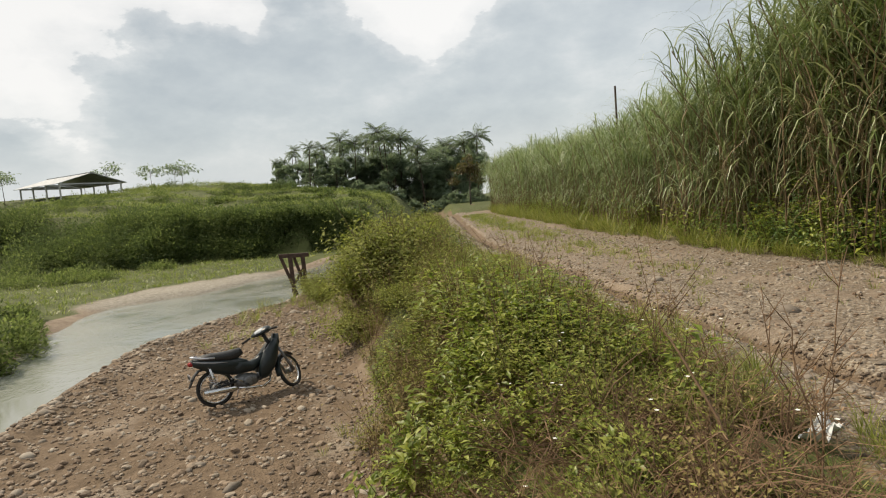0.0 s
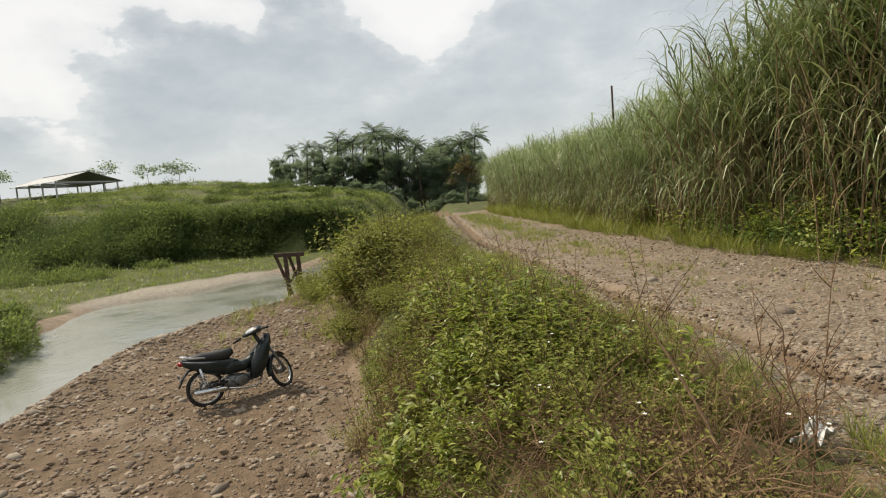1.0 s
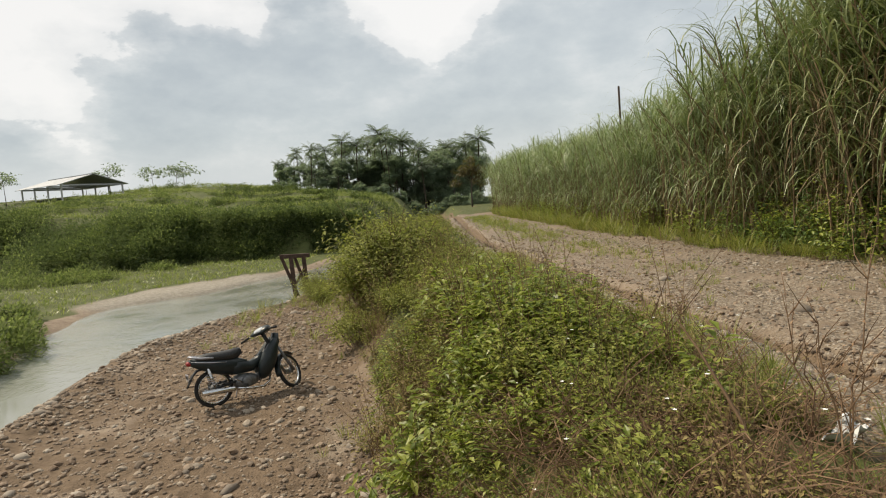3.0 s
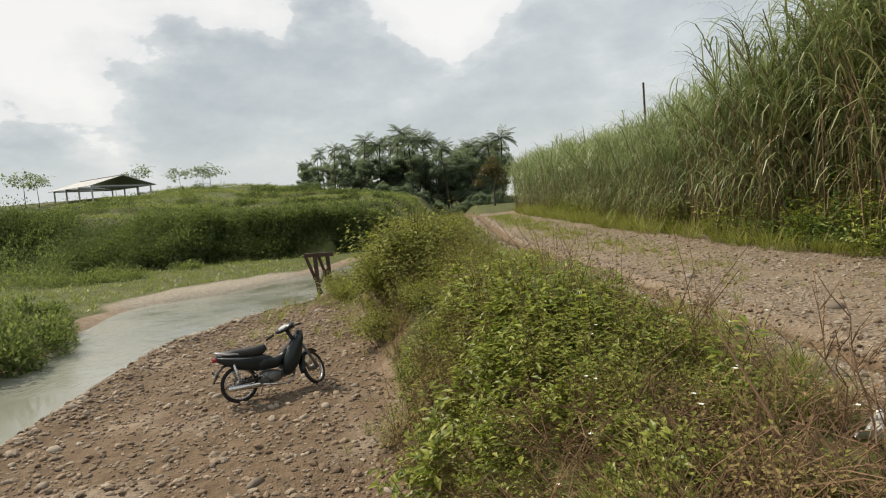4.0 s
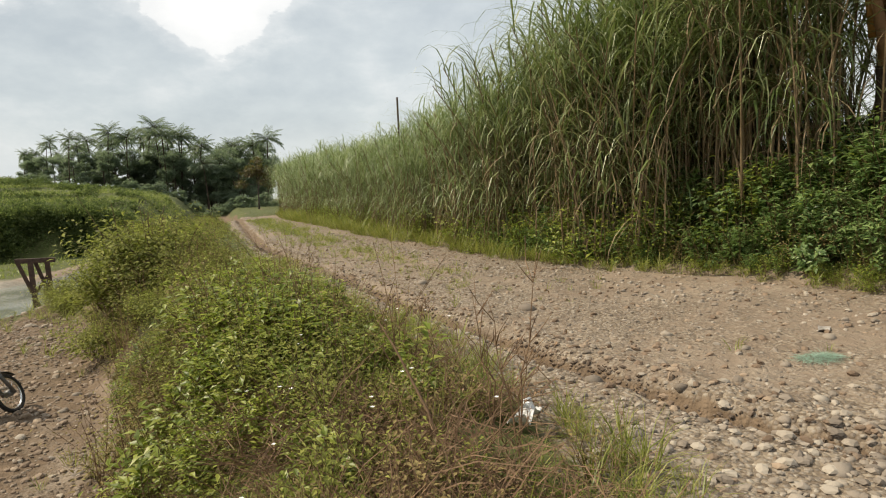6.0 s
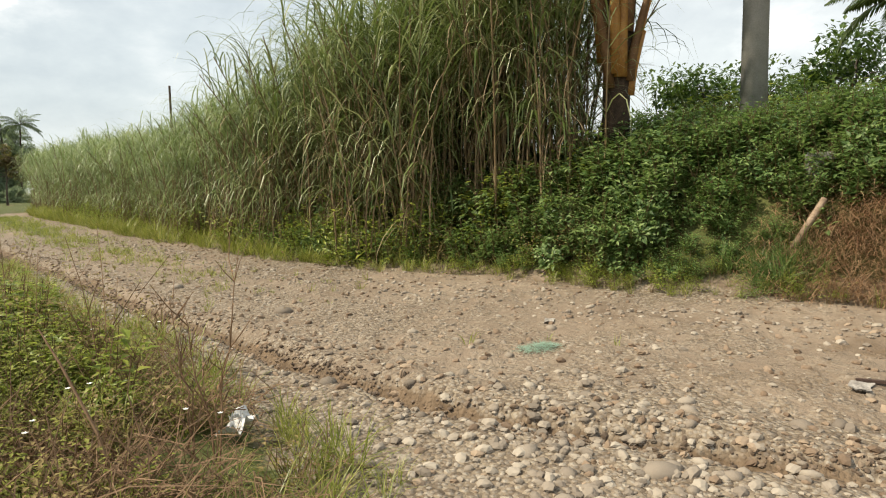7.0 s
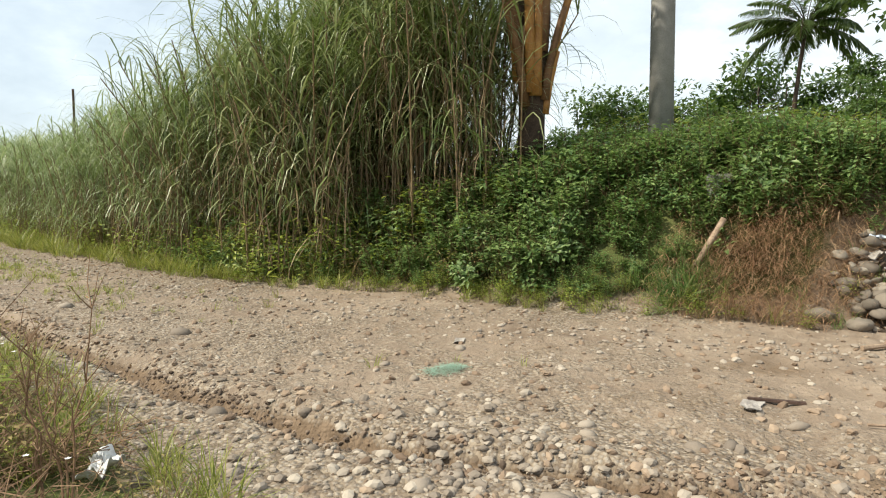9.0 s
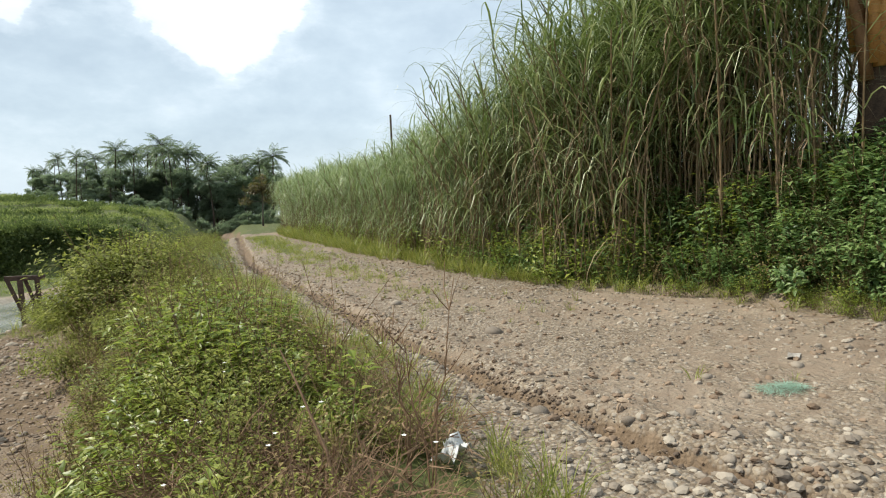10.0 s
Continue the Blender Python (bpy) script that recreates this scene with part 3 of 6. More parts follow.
    mud = mud + onroad * 0.5 * np.exp(-(((x - 4.6 - 0.4 * (0.6 - y)) / 0.55) ** 2)) * ease((1.9 - y) / 0.8) * np.clip(0.3 + 2.4 * rough2(x, y, 2.6, 2), 0, 1.5)
    mud = mud * (1 - slope_cover) * (1 - sand)
    return z, np.clip(gravel, 0, 1), np.clip(grass, 0, 1), np.clip(mud, 0, 1), np.clip(sand, 0, 1)


def height(x, y):
    return land(np.atleast_1d(np.asarray(x, float)), np.atleast_1d(np.asarray(y, float)))[0]


def on_land(x, y, lift=0.0):
    x, y = np.atleast_1d(np.asarray(x, float)), np.atleast_1d(np.asarray(y, float))
    return np.stack([x, y, height(x, y) + lift], 1)


def spread(lo, hi, step, far):
    """Grid lines: even between lo and hi, then wider and wider out to far."""
    mid = list(np.arange(lo, hi, step))
    out, s = [mid[-1]], step
    while out[-1] < far:
        s *= 1.11
        out.append(out[-1] + s)
    back, s = [lo], step
    while back[-1] > -far:
        s *= 1.11
        back.append(back[-1] - s)
    return np.array(back[:0:-1] + mid + out[1:])


def build_ground():
    gx, gy = spread(-8.0, 11.5, 0.06, 2600), spread(-1.0, 15.0, 0.06, 2600)
    X, Y = np.meshgrid(gx, gy)
    z, gravel, grass, mud, sand = land(X.ravel(), Y.ravel())
    v = np.stack([X.ravel(), Y.ravel(), z], 1)
    nx, ny = len(gx), len(gy)
    i = (np.arange(ny - 1)[:, None] * nx + np.arange(nx - 1)).ravel()
    t = np.concatenate([np.stack([i, i + 1, i + nx + 1], 1), np.stack([i, i + nx + 1, i + nx], 1)])
    me = Geo().add(v, t).mesh("ground", ["ground"], True)
    col = me.color_attributes.new("cover", "FLOAT_COLOR", "POINT")
    col.data.foreach_set("color", np.stack([gravel, grass, mud, sand], 1).astype(np.float32).ravel())
    return tagged(new("ground", me), "stony dirt road, grassy verges, gravel bank and terraced hillside", "ground", kind="structure")


ground = build_ground()


def build_water():
    """One sheet of river, a little uneven."""
    ys = np.arange(-30, 62, 0.5)
    v, t = [], []
    for y in ys:
        a, b = far_shore(y) - 2.5, bank_edge(y) + 0.6
        for k in range(25):
            v.append((a + (b - a) * k / 24, y, WATER))
    v = np.array(v)
    v[:, 2] += 0.006 * rough2(v[:, 0], v[:, 1], 0.7, 3)
    for j in range(len(ys) - 1):
        for k in range(24):
            p = j * 25 + k
            t += [(p, p + 1, p + 26), (p, p + 26, p + 25)]
    return tagged(new("water", Geo().add(v, t).mesh("water", ["water"], True)), "shallow murky grey-green river water with small ripples", "river", kind="structure")


build_water()


# ---- plants: small templates ----
def weed_template(tall, stems, leaf, per_stem, olive=False, seed=0):
    """An upright weed: thin stems with leaves in pairs. Materials: 0 leaf, 1 stem."""
    r = np.random.default_rng(seed)
    g = Geo()
    for s in range(stems):
        a, lean = r.uniform(0, 6.28), r.uniform(0.05, 0.5)
        h = tall * r.uniform(0.55, 1.05)
        u = np.linspace(0, 1, 5)
        path = np.stack([np.cos(a) * lean * h * u ** 1.5 + 0.05 * np.cos(a), np.sin(a) * lean * h * u ** 1.5 + 0.05 * np.sin(a), h * u], 1)
        g.add(*tubes(path, np.linspace(0.005, 0.002, 5), 3, False), 1)
        k = per_stem
        at = r.uniform(0.12, 1.0, k) ** 0.75
        p = np.stack([np.interp(at, u, path[:, i]) for i in range(3)], 1)
        th = r.uniform(0, 6.28, k)
        out = r.uniform(0.02, 0.35 if olive else 0.22, k)[:, None] * tall * np.stack([np.cos(th), np.sin(th), np.zeros(k)], 1) * (0.8 if olive else 0.45)
        way = np.stack([np.cos(th), np.sin(th), r.uniform(-0.35, 0.6, k)], 1)
        size = leaf * r.uniform(0.6, 1.25, k) * (1.2 - 0.5 * at)
        g.add(*leaves(p + out + np.stack([0 * th, 0 * th, r.normal(0, 0.03, k)], 1), way, np.array([0, 0, 1.0]), size, size * (0.5 if olive else 0.46)), 0)
    return g.arrays()


def tuft_template(n, length, width, droop, seed=0, spreading=0.08):
    r = np.random.default_rng(seed)
    az = r.uniform(0, 6.28, n)
    p = np.stack([np.cos(az) * r.uniform(0, spreading, n), np.sin(az) * r.uniform(0, spreading, n), np.zeros(n)], 1)
    return Geo().add(*blades(p, az + r.normal(0, 0.5, n), r.uniform(0.8, 1.5, n), length * r.uniform(0.5, 1.1, n), width, droop * r.uniform(0.4, 1.3, n), 3)).arrays()


def tangle_template(n, size, seed=0):
    """Dry, crossing stalks."""
    r = np.random.default_rng(seed)
    a, e = r.uniform(0, 6.28, n), r.uniform(-0.3, 1.1, n)
    p = r.normal(0, size * 0.3, (n, 3)) * (1, 1, 0.35)
    p[:, 2] = np.abs(p[:, 2])
    L = size * r.uniform(0.3, 0.9, n)
    d = np.stack([np.cos(a) * np.cos(e), np.sin(a) * np.cos(e), np.sin(e)], 1)
    mid = p + d * L[:, None] * 0.5 + r.normal(0, size * 0.05, (n, 3))
    path = np.stack([p, mid, p + d * L[:, None] - np.array([0, 0, 0.08]) * L[:, None]], 1)
    return Geo().add(*tubes(path, np.array([[0.0035, 0.0028, 0.0015]]), 3, False)).arrays()


def retag(template, m):
    v, t, k = template
    return v, t, np.full(len(t), m)


BROAD = [weed_template(0.55, 6, 0.105, 15, seed=i) for i in range(4)]
FINE = [weed_template(0.60, 7, 0.074, 18, True, seed=10 + i) for i in range(4)]
BANK = [weed_template(0.55, 7, 0.10, 19, seed=50 + i) for i in range(4)]
RANK = [weed_template(0.62, 3, 0.15, 11, seed=60 + i) for i in range(4)]
SPRIG = [weed_template(0.95, 4, 0.05, 20, True, seed=65 + i) for i in range(4)]
TUFT = [tuft_template(22, 0.42, 0.009, 1.3, seed=20 + i) for i in range(4)]
SHORT = [tuft_template(12, 0.16, 0.007, 1.0, seed=30 + i, spreading=0.06) for i in range(3)]
TANGLE = [tangle_template(26, 0.55, seed=40 + i) for i in range(3)]


def stuff(name, geo, mats, label, category):
    return tagged(new(name, geo.mesh(name, mats)), label, category, kind="stuff")


def random_places(n, x0, x1, y0, y1, keep):
    """Places in a rectangle, thinned by keep(x, y), a chance from 0 to 1."""
    x, y = rng.uniform(x0, x1, n), rng.uniform(y0, y1, n)
    k = (rng.uniform(0, 1, n) < keep(x, y)) & ((x - 1.86) ** 2 + (y - 3.2) ** 2 > 0.15)   # clear of the plastic bag
    return on_land(x[k], y[k])


def on_verge(x, y, inset=0.0):
    """1 on the overgrown strip between the road and the gravel bank."""
    sw = np.interp(y, [0, 4, 10, 20], [1.0, 1.2, 1.7, 2.4])
    return ((x < road_left(y) - inset) & (x > slope_foot(y) + np.where(y > 7.5, 0.22, -0.02) * sw) & (y > 1.7)).astype(float)


def crest(x, y):
    """How far the middle of the verge is: 1 on the crest, 0 at its edges."""
    lo, hi = slope_foot(y) + 0.2, road_left(y)
    u = np.clip((x - lo) / np.maximum(hi - lo, 0.1), 0, 1)
    return np.clip(1 - np.abs(u - 0.45) / 0.55, 0, 1)


def verge_plants():
    g = Geo()
    p = random_places(4200, -3.8, 2.4, 1.9, 16, lambda x, y: on_verge(x, y) * (0.35 + 0.65 * crest(x, y)) * np.where(y < 4.4, 0.6, 1) * np.clip(0.75 - 1.3 * rough2(x, y, 0.9, 3), 0, 1))
    strewn(g, FINE, p, np.interp(p[:, 1], [2, 4.5, 6], [0.5, 0.75, 1.0]) * np.interp(p[:, 1], [8, 12], [1.0, 0.85]) * (0.35 + 0.65 * crest(p[:, 0], p[:, 1]) * rng.uniform(0.5, 1.35, len(p))) * (1 + 0.5 * rough2(p[:, 0] + 40, p[:, 1], 0.9, 2)))
    p = random_places(700, -6, 1.2, 15, 40, lambda x, y: on_verge(x, y))
    strewn(g, FINE, p, rng.uniform(0.9, 1.8, len(p)) * (0.3 + 0.7 * crest(p[:, 0], p[:, 1])))
    stuff("olive_weeds", g, ["weed_olive", "stem"], "olive-yellow fine-leaved weeds crowding the road bank", "weeds")
    g = Geo()
    p = random_places(1500, -1.2, 2.3, 2.2, 9.5, lambda x, y: on_verge(x, y, 0.3) * np.clip(np.exp(-(((x - 0.75) / 0.55) ** 2 + ((y - 6.0) / 1.0) ** 2)) * 1.5 + 0.5 * (rough2(x + 5, y, 1.1, 2) > 0.15) * (0.3 + 0.7 * crest(x, y)), 0, 1))
    strewn(g, BROAD, p, rng.uniform(0.5, 1.2, len(p)) * (1 + 0.45 * rough2(p[:, 0], p[:, 1], 1.4, 2)) * (0.75 + 0.35 * crest(p[:, 0], p[:, 1])) * np.interp(p[:, 1], [2.4, 3.4, 5.0], [0.5, 0.7, 1.0]), 0.3)
    stuff("green_weeds", g, ["weed", "stem"], "bright green broad-leaved weeds on the road bank", "weeds")
    g = Geo()
    p = random_places(620, -0.7, 1.6, 3.0, 7.0, lambda x, y: on_verge(x, y, 0.45) * np.clip(0.15 + 1.5 * rough2(x + 12, y, 1.0, 2), 0, 1) * (1 - ((y < 3.8) & (x > 0.9))))
    strewn(g, RANK, p, rng.uniform(0.4, 1.05, len(p)) * np.interp(p[:, 1], [3.0, 4.4], [0.55, 1.0]), 0.4)
    stuff("rank_weeds", g, ["weed", "stem"], "rank mid-green weeds with large leaves on the road bank", "weeds")
    g = Geo()
    p = random_places(1900, -0.6, 2.7, 1.6, 14, lambda x, y: ((x < road_left(y) + 0.35) & (x > slope_foot(y) + 0.3)) * np.where(x > road_left(y) - 0.9, 0.9, 0.4))
    strewn(g, TUFT, p, rng.uniform(0.45, 1.0, len(p)))
    p = random_places(700, -5.5, 2.2, 13, 45, lambda x, y: ((x < road_left(y) + 0.2) & (x > bank_edge(y) + 0.3)) * 0.8)
    strewn(g, TUFT, p, rng.uniform(0.6, 1.4, len(p)) * np.interp(road_left(p[:, 1]) - p[:, 0], [0.0, 1.2], [0.4, 1.0]))
    stuff("verge_grass", g, ["grass"], "yellow-green grass tufts along the road verge", "grass")
    g = Geo()
    p = random_places(560, -0.6, 2.2, 1.9, 8.0, lambda x, y: on_verge(x, y) * np.clip(0.3 + 0.9 * rough2(x - 3, y, 0.8, 2) + 0.6 * (y < 4.2), 0, 1))
    strewn(g, [retag(t, 0) for t in TANGLE], p + (0, 0, 0.05), rng.uniform(0.6, 1.1, len(p)))
    stuff("dry_stalks", g, ["red_stem"], "tangle of dry reddish-brown stalks under the weeds", "dry stalks")
    g = Geo()
    p = random_places(800, -1.2, 2.4, 1.9, 9.5, lambda x, y: on_verge(x, y) * np.clip(0.15 + 0.9 * rough2(x + 8, y, 0.9, 2) + 0.3 * (y < 4.0) * (x > 1.0), 0, 1))
    strewn(g, FINE, p, rng.uniform(0.5, 0.95, len(p)) * np.interp(p[:, 1], [2, 4.5], [0.55, 0.9]))
    p = random_places(420, -3.2, 1.6, 4.5, 15, lambda x, y: on_verge(x, y, 0.25) * (rough2(x - 20, y, 0.6, 2) > 0.1))
    strewn(g, SPRIG, p, rng.uniform(0.6, 1.2, len(p)), 0.3)
    stuff("withered_weeds", g, ["withered", "red_stem"], "withered reddish-brown weeds among the green ones", "weeds")
    g = Geo()
    x = rng.uniform(1.2, 6.5, 6500)
    y = rng.uniform(3, 42, 6500)
    k = rng.uniform(0, 1, 6500) < (np.exp(-((x - (road_left(y) + road_right(y)) / 2) / 0.75) ** 2) * np.clip((y - 6) / 9, 0.06, 1) * (0.4 + 0.6 * (rough2(x, y, 0.8, 2) > 0)))
    strewn(g, SHORT, on_land(x[k], y[k]), rng.uniform(0.5, 1.1, k.sum()) * np.interp(y[k], [8, 30], [1.0, 1.7]))
    p = random_places(500, -4.8, -0.4, 5.5, 22, lambda x, y: (np.abs(x - slope_foot(y)) < 0.5) * (0.15 + 0.85 * (y > 15)))
    strewn(g, SHORT, p, rng.uniform(0.7, 1.6, len(p)))
    stuff("short_grass", g, ["grass"], "low green grass between the wheel tracks", "grass")


verge_plants()


def bushes():
    """Single bushes that stand out of the verge."""
    v1 = Geo()
    for tmpl, sc in ((BROAD, 1.0),):
        for i in range(9):
            v, t, m = tmpl[i % 4]
            r = turned(i * 0.9, 0.35, i * 2.1)
            v1.add(v @ r.T * sc * (0.8 + 0.05 * i) + (0.16 * math.cos(i * 2.4), 0.16 * math.sin(i * 2.4), 0.02), t, m)
    v, t, m = v1.arrays()
    leaf_me = Geo().add(v, t[m == 0]).mesh("foliage", ["weed"])
    stem_me = Geo().add(v, t[m == 1]).mesh("stems", ["stem"])

    def bush(x, y, s, yaw, label, leafm=leaf_me):
        b = thing("weed_bush", Matrix.Translation(on_land(x, y)[0]) @ Matrix.Rotation(yaw, 4, "Z") @ Matrix.Scale(s, 4), label, "bush", "bushes on the road bank")
        tagged(part("foliage", leafm, None, b), kind="stuff")
        tagged(part("stalk", stem_me, None, b), kind="stuff")

    for i, (x, y, s) in enumerate([(0.55, 6.3, 1.0), (0.95, 6.0, 0.9), (0.35, 5.6, 0.95), (0.8, 5.3, 0.75), (1.2, 4.6, 0.7), (0.55, 4.3, 0.7), (1.45, 3.9, 0.5), (0.8, 3.6, 0.5), (0.2, 4.9, 0.7), (1.0, 6.9, 0.8)]):
        bush(x, y, s, i * 1.3, "bright green leafy weed bush on the road bank")
    v2 = Geo()
    for i in range(26):
        v, t, m = FINE[i % 4]
        r = turned(i * 0.9, 0.4, i * 2.1)
        q = 0.34 * math.sqrt((i + 0.5) / 26)
        v2.add(v @ r.T * (0.62 + 0.012 * i) + (q * math.cos(i * 2.4), q * math.sin(i * 2.4), 0.02 + 0.18 * (1 - q / 0.34)), t, m)
    v, t, m = v2.arrays()
    olive = Geo().add(v, t[m == 0]).mesh("foliage", ["weed_olive"])
    dark = leaf_me.copy()
    dark.materials[0] = M["weed_dark"]
    for i, (x, y, s) in enumerate([(9.15, 2.6, 0.95), (9.3, 2.2, 1.1), (9.6, 1.9, 1.05), (9.5, 2.9, 0.9), (9.9, 1.6, 1.0), (8.1, 5.6, 1.35), (8.35, 5.3, 1.1), (8.5, 5.0, 1.0), (8.7, 4.4, 0.95), (9.0, 4.1, 0.9), (8.9, 3.7, 0.75), (9.9, 4.9, 1.0), (10.3, 4.4, 0.9)]):
        bush(x, y, s, i * 1.9, "dense dark green leafy bush on the bank above the road", dark)
    for i, (x, y, s) in enumerate([(-0.9, 12.2, 1.5), (-0.9, 12.8, 2.0), (-1.1, 13.3, 2.4), (-1.5, 13.2, 2.0), (-1.8, 13.9, 1.7), (-1.7, 11.8, 1.2), (-4.0, 19.3, 1.0), (-4.2, 20.2, 1.2), (-3.6, 18.2, 0.9), (-1.3, 14.6, 1.5), (-1.6, 15.4, 1.6), (-0.6, 10.2, 0.8), (-2.4, 17.3, 1.5), (-0.9, 11.2, 0.9)]):
        bush(x, y, s, i * 1.7, "olive-green shrub on top of the road bank", olive)


bushes()


def right_bank_plants():
    dist = lambda x, y: x - road_right(y)
    g = Geo()
    p = random_places(6500, 5, 14, 0.6, 12, lambda x, y: (dist(x, y) > 0.12) * np.where(dist(x, y) < 3.0, 0.95, 0.5) * np.where(y > 6.5, np.where(dist(x, y) < 1.2, 0.7, 0.05), 1) * (1 - ((y < 3.2) & (dist(x, y) < 0.85))) * (1 - ((y < 1.0) & (dist(x, y) < 1.25))) * np.where((y < 1.3) & (x > 9.9), 0.25, 1.0))
    strewn(g, BANK, p, rng.uniform(0.5, 1.1, len(p)) * np.clip(0.4 + 0.5 * dist(p[:, 0], p[:, 1]), 0.4, 1.1) * (1 + 0.4 * rough2(p[:, 0], p[:, 1], 1.1, 2)), 0.35)
    stuff("bank_weeds", g, ["weed_dark", "stem"], "dense dark green leafy weeds covering the bank", "weeds")
    g = Geo()
    p = random_places(700, 5.5, 12, 1.4, 9, lambda x, y: (dist(x, y) > 0.1) * (dist(x, y) < 1.3) * (rough2(x - 14, y, 0.9, 2) > 0.1))
    strewn(g, SPRIG, p, rng.uniform(0.4, 0.8, len(p)), 0.5)
    stuff("withered_bank_weeds", g, ["withered", "stem"], "withered brown weeds among the green ones on the bank", "weeds")
    g = Geo()
    p = random_places(3000, 5.5, 14, 1.0, 12, lambda x, y: (dist(x, y) > 0.2) * (dist(x, y) < 6) * (rough2(x, y, 0.8, 2) > 0.0) * (1 - ((y < 3.2) & (dist(x, y) < 0.9))) * (y < 9))
    strewn(g, BANK, p + (0, 0, 0.1), rng.uniform(0.6, 1.25, len(p)), 0.35)
    stuff("light_bank_weeds", g, ["bank_leaf", "stem"], "lighter green weeds rising over the bank", "weeds")
    g = Geo()
    p = random_places(4200, 4.0, 10, 2.2, 48, lambda x, y: (np.abs(dist(x, y) - 0.15) < 0.38 + 0.01 * y) * np.where(y < 7, 0.9, 1.0))
    strewn(g, TUFT, p, rng.uniform(0.45, 1.0, len(p)) * np.interp(p[:, 1], [6, 12, 40], [0.8, 1.7, 2.6]))
    stuff("bank_foot_grass", g, ["grass"], "yellow-green grass at the foot of the cane", "grass")
    g = Geo()
    p = random_places(1500, 4.0, 9, 4.6, 15, lambda x, y: (dist(x, y) > 0.15) * (dist(x, y) < 1.15) * (0.25 + 0.75 * (rough2(x, y, 0.6, 2) > -0.1)))
    strewn(g, BANK, p, rng.uniform(0.6, 2.0, len(p)) * np.interp(dist(p[:, 0], p[:, 1]), [0.1, 0.9], [0.5, 1.0]), 0.35)
    p = random_places(700, 4.0, 9.2, 2.9, 13, lambda x, y: (dist(x, y) > 0.1) * (dist(x, y) < 1.1) * (rough2(x + 9, y, 0.9, 2) > 0.0))
    strewn(g, RANK, p, rng.uniform(0.5, 1.1, len(p)), 0.4)
    stuff("creeper_weeds", g, ["bank_leaf", "stem"], "leafy green weeds and creepers at the foot of the cane", "weeds")
    g = Geo()
    p = random_places(1900, 4.0, 9, 6, 40, lambda x, y: (dist(x, y) > 0.1) * (dist(x, y) < 1.3) * 0.8)
    strewn(g, FINE, p, rng.uniform(0.8, 1.9, len(p)))
    p = random_places(2600, 4.5, 11, 1.4, 13, lambda x, y: (dist(x, y) > -0.22) * (dist(x, y) < 0.35) * np.where(y < 3.0, 0.35, 1.0) * (0.4 + 0.6 * (rough2(x, y, 1.2, 2) > 0)))
    strewn(g, FINE, p, rng.uniform(0.22, 0.55, len(p)), 0.4)
    stuff("cane_foot_weeds", g, ["weed", "stem"], "low weeds at the foot of the cane", "weeds")


right_bank_plants()


# ---- tall cane ----
def cane_clump(seed, tall, stems=16, spread_r=0.55, young=False):
    """Meshes of one clump: stems, green leaves, dry leaves."""
    r = np.random.default_rng(seed)
    gs, gl, gd = Geo(), Geo(), Geo()
    for s in range(stems):
        a = r.uniform(0, 6.28)
        rad = spread_r * math.sqrt(r.uniform(0, 1))
        bx, by = rad * math.cos(a), rad * math.sin(a)
        h = tall * r.uniform(0.62, 0.92)
        la, lean = r.uniform(0, 6.28), min(abs(r.normal(0.0, 0.2)), 0.36)
        u = np.linspace(0, 1, 6)
        px, py = bx + math.cos(la) * lean * h * u ** 1.7, by + math.sin(la) * lean * h * u ** 1.7
        path = np.stack([px, py, h * 0.8 * u], 1)
        gs.add(*tubes(path, np.linspace(0.014, 0.008, 6), 4, False))
        k = 19
        at = np.concatenate([r.uniform(0.25, 1.0, k - 6), r.uniform(0.82, 1.0, 6)])
        p = np.stack([np.interp(at, u, path[:, i]) for i in range(3)], 1)
        top = at > 0.84
        gl.add(*blades(p, r.uniform(0, 6.28, k), np.where(top, r.uniform(0.9, 1.4, k), r.uniform(0.4, 1.3, k)), r.uniform(0.7, 1.5, k) * tall / 4.2, r.uniform(0.014, 0.034, k), np.where(top, r.uniform(1.5, 3.0, k), r.uniform(1.2, 3.2, k)), 5))
        k = 4 if young else 10
        at = r.uniform(0.1, 0.5 if young else 0.85, k)
        p = np.stack([np.interp(at, u, path[:, i]) for i in range(3)], 1)
        gd.add(*blades(p, r.uniform(0, 6.28, k), r.uniform(-1.1, 0.9, k), r.uniform(0.4, 1.1, k), r.uniform(0.008, 0.022, k), r.uniform(0.4, 2.4, k), 4))
    return gs.mesh("stems", ["cane_stem"]), gl.mesh("leaves", ["young_cane" if young else "cane"]), gd.mesh("dry_leaves", ["cane_dry"])


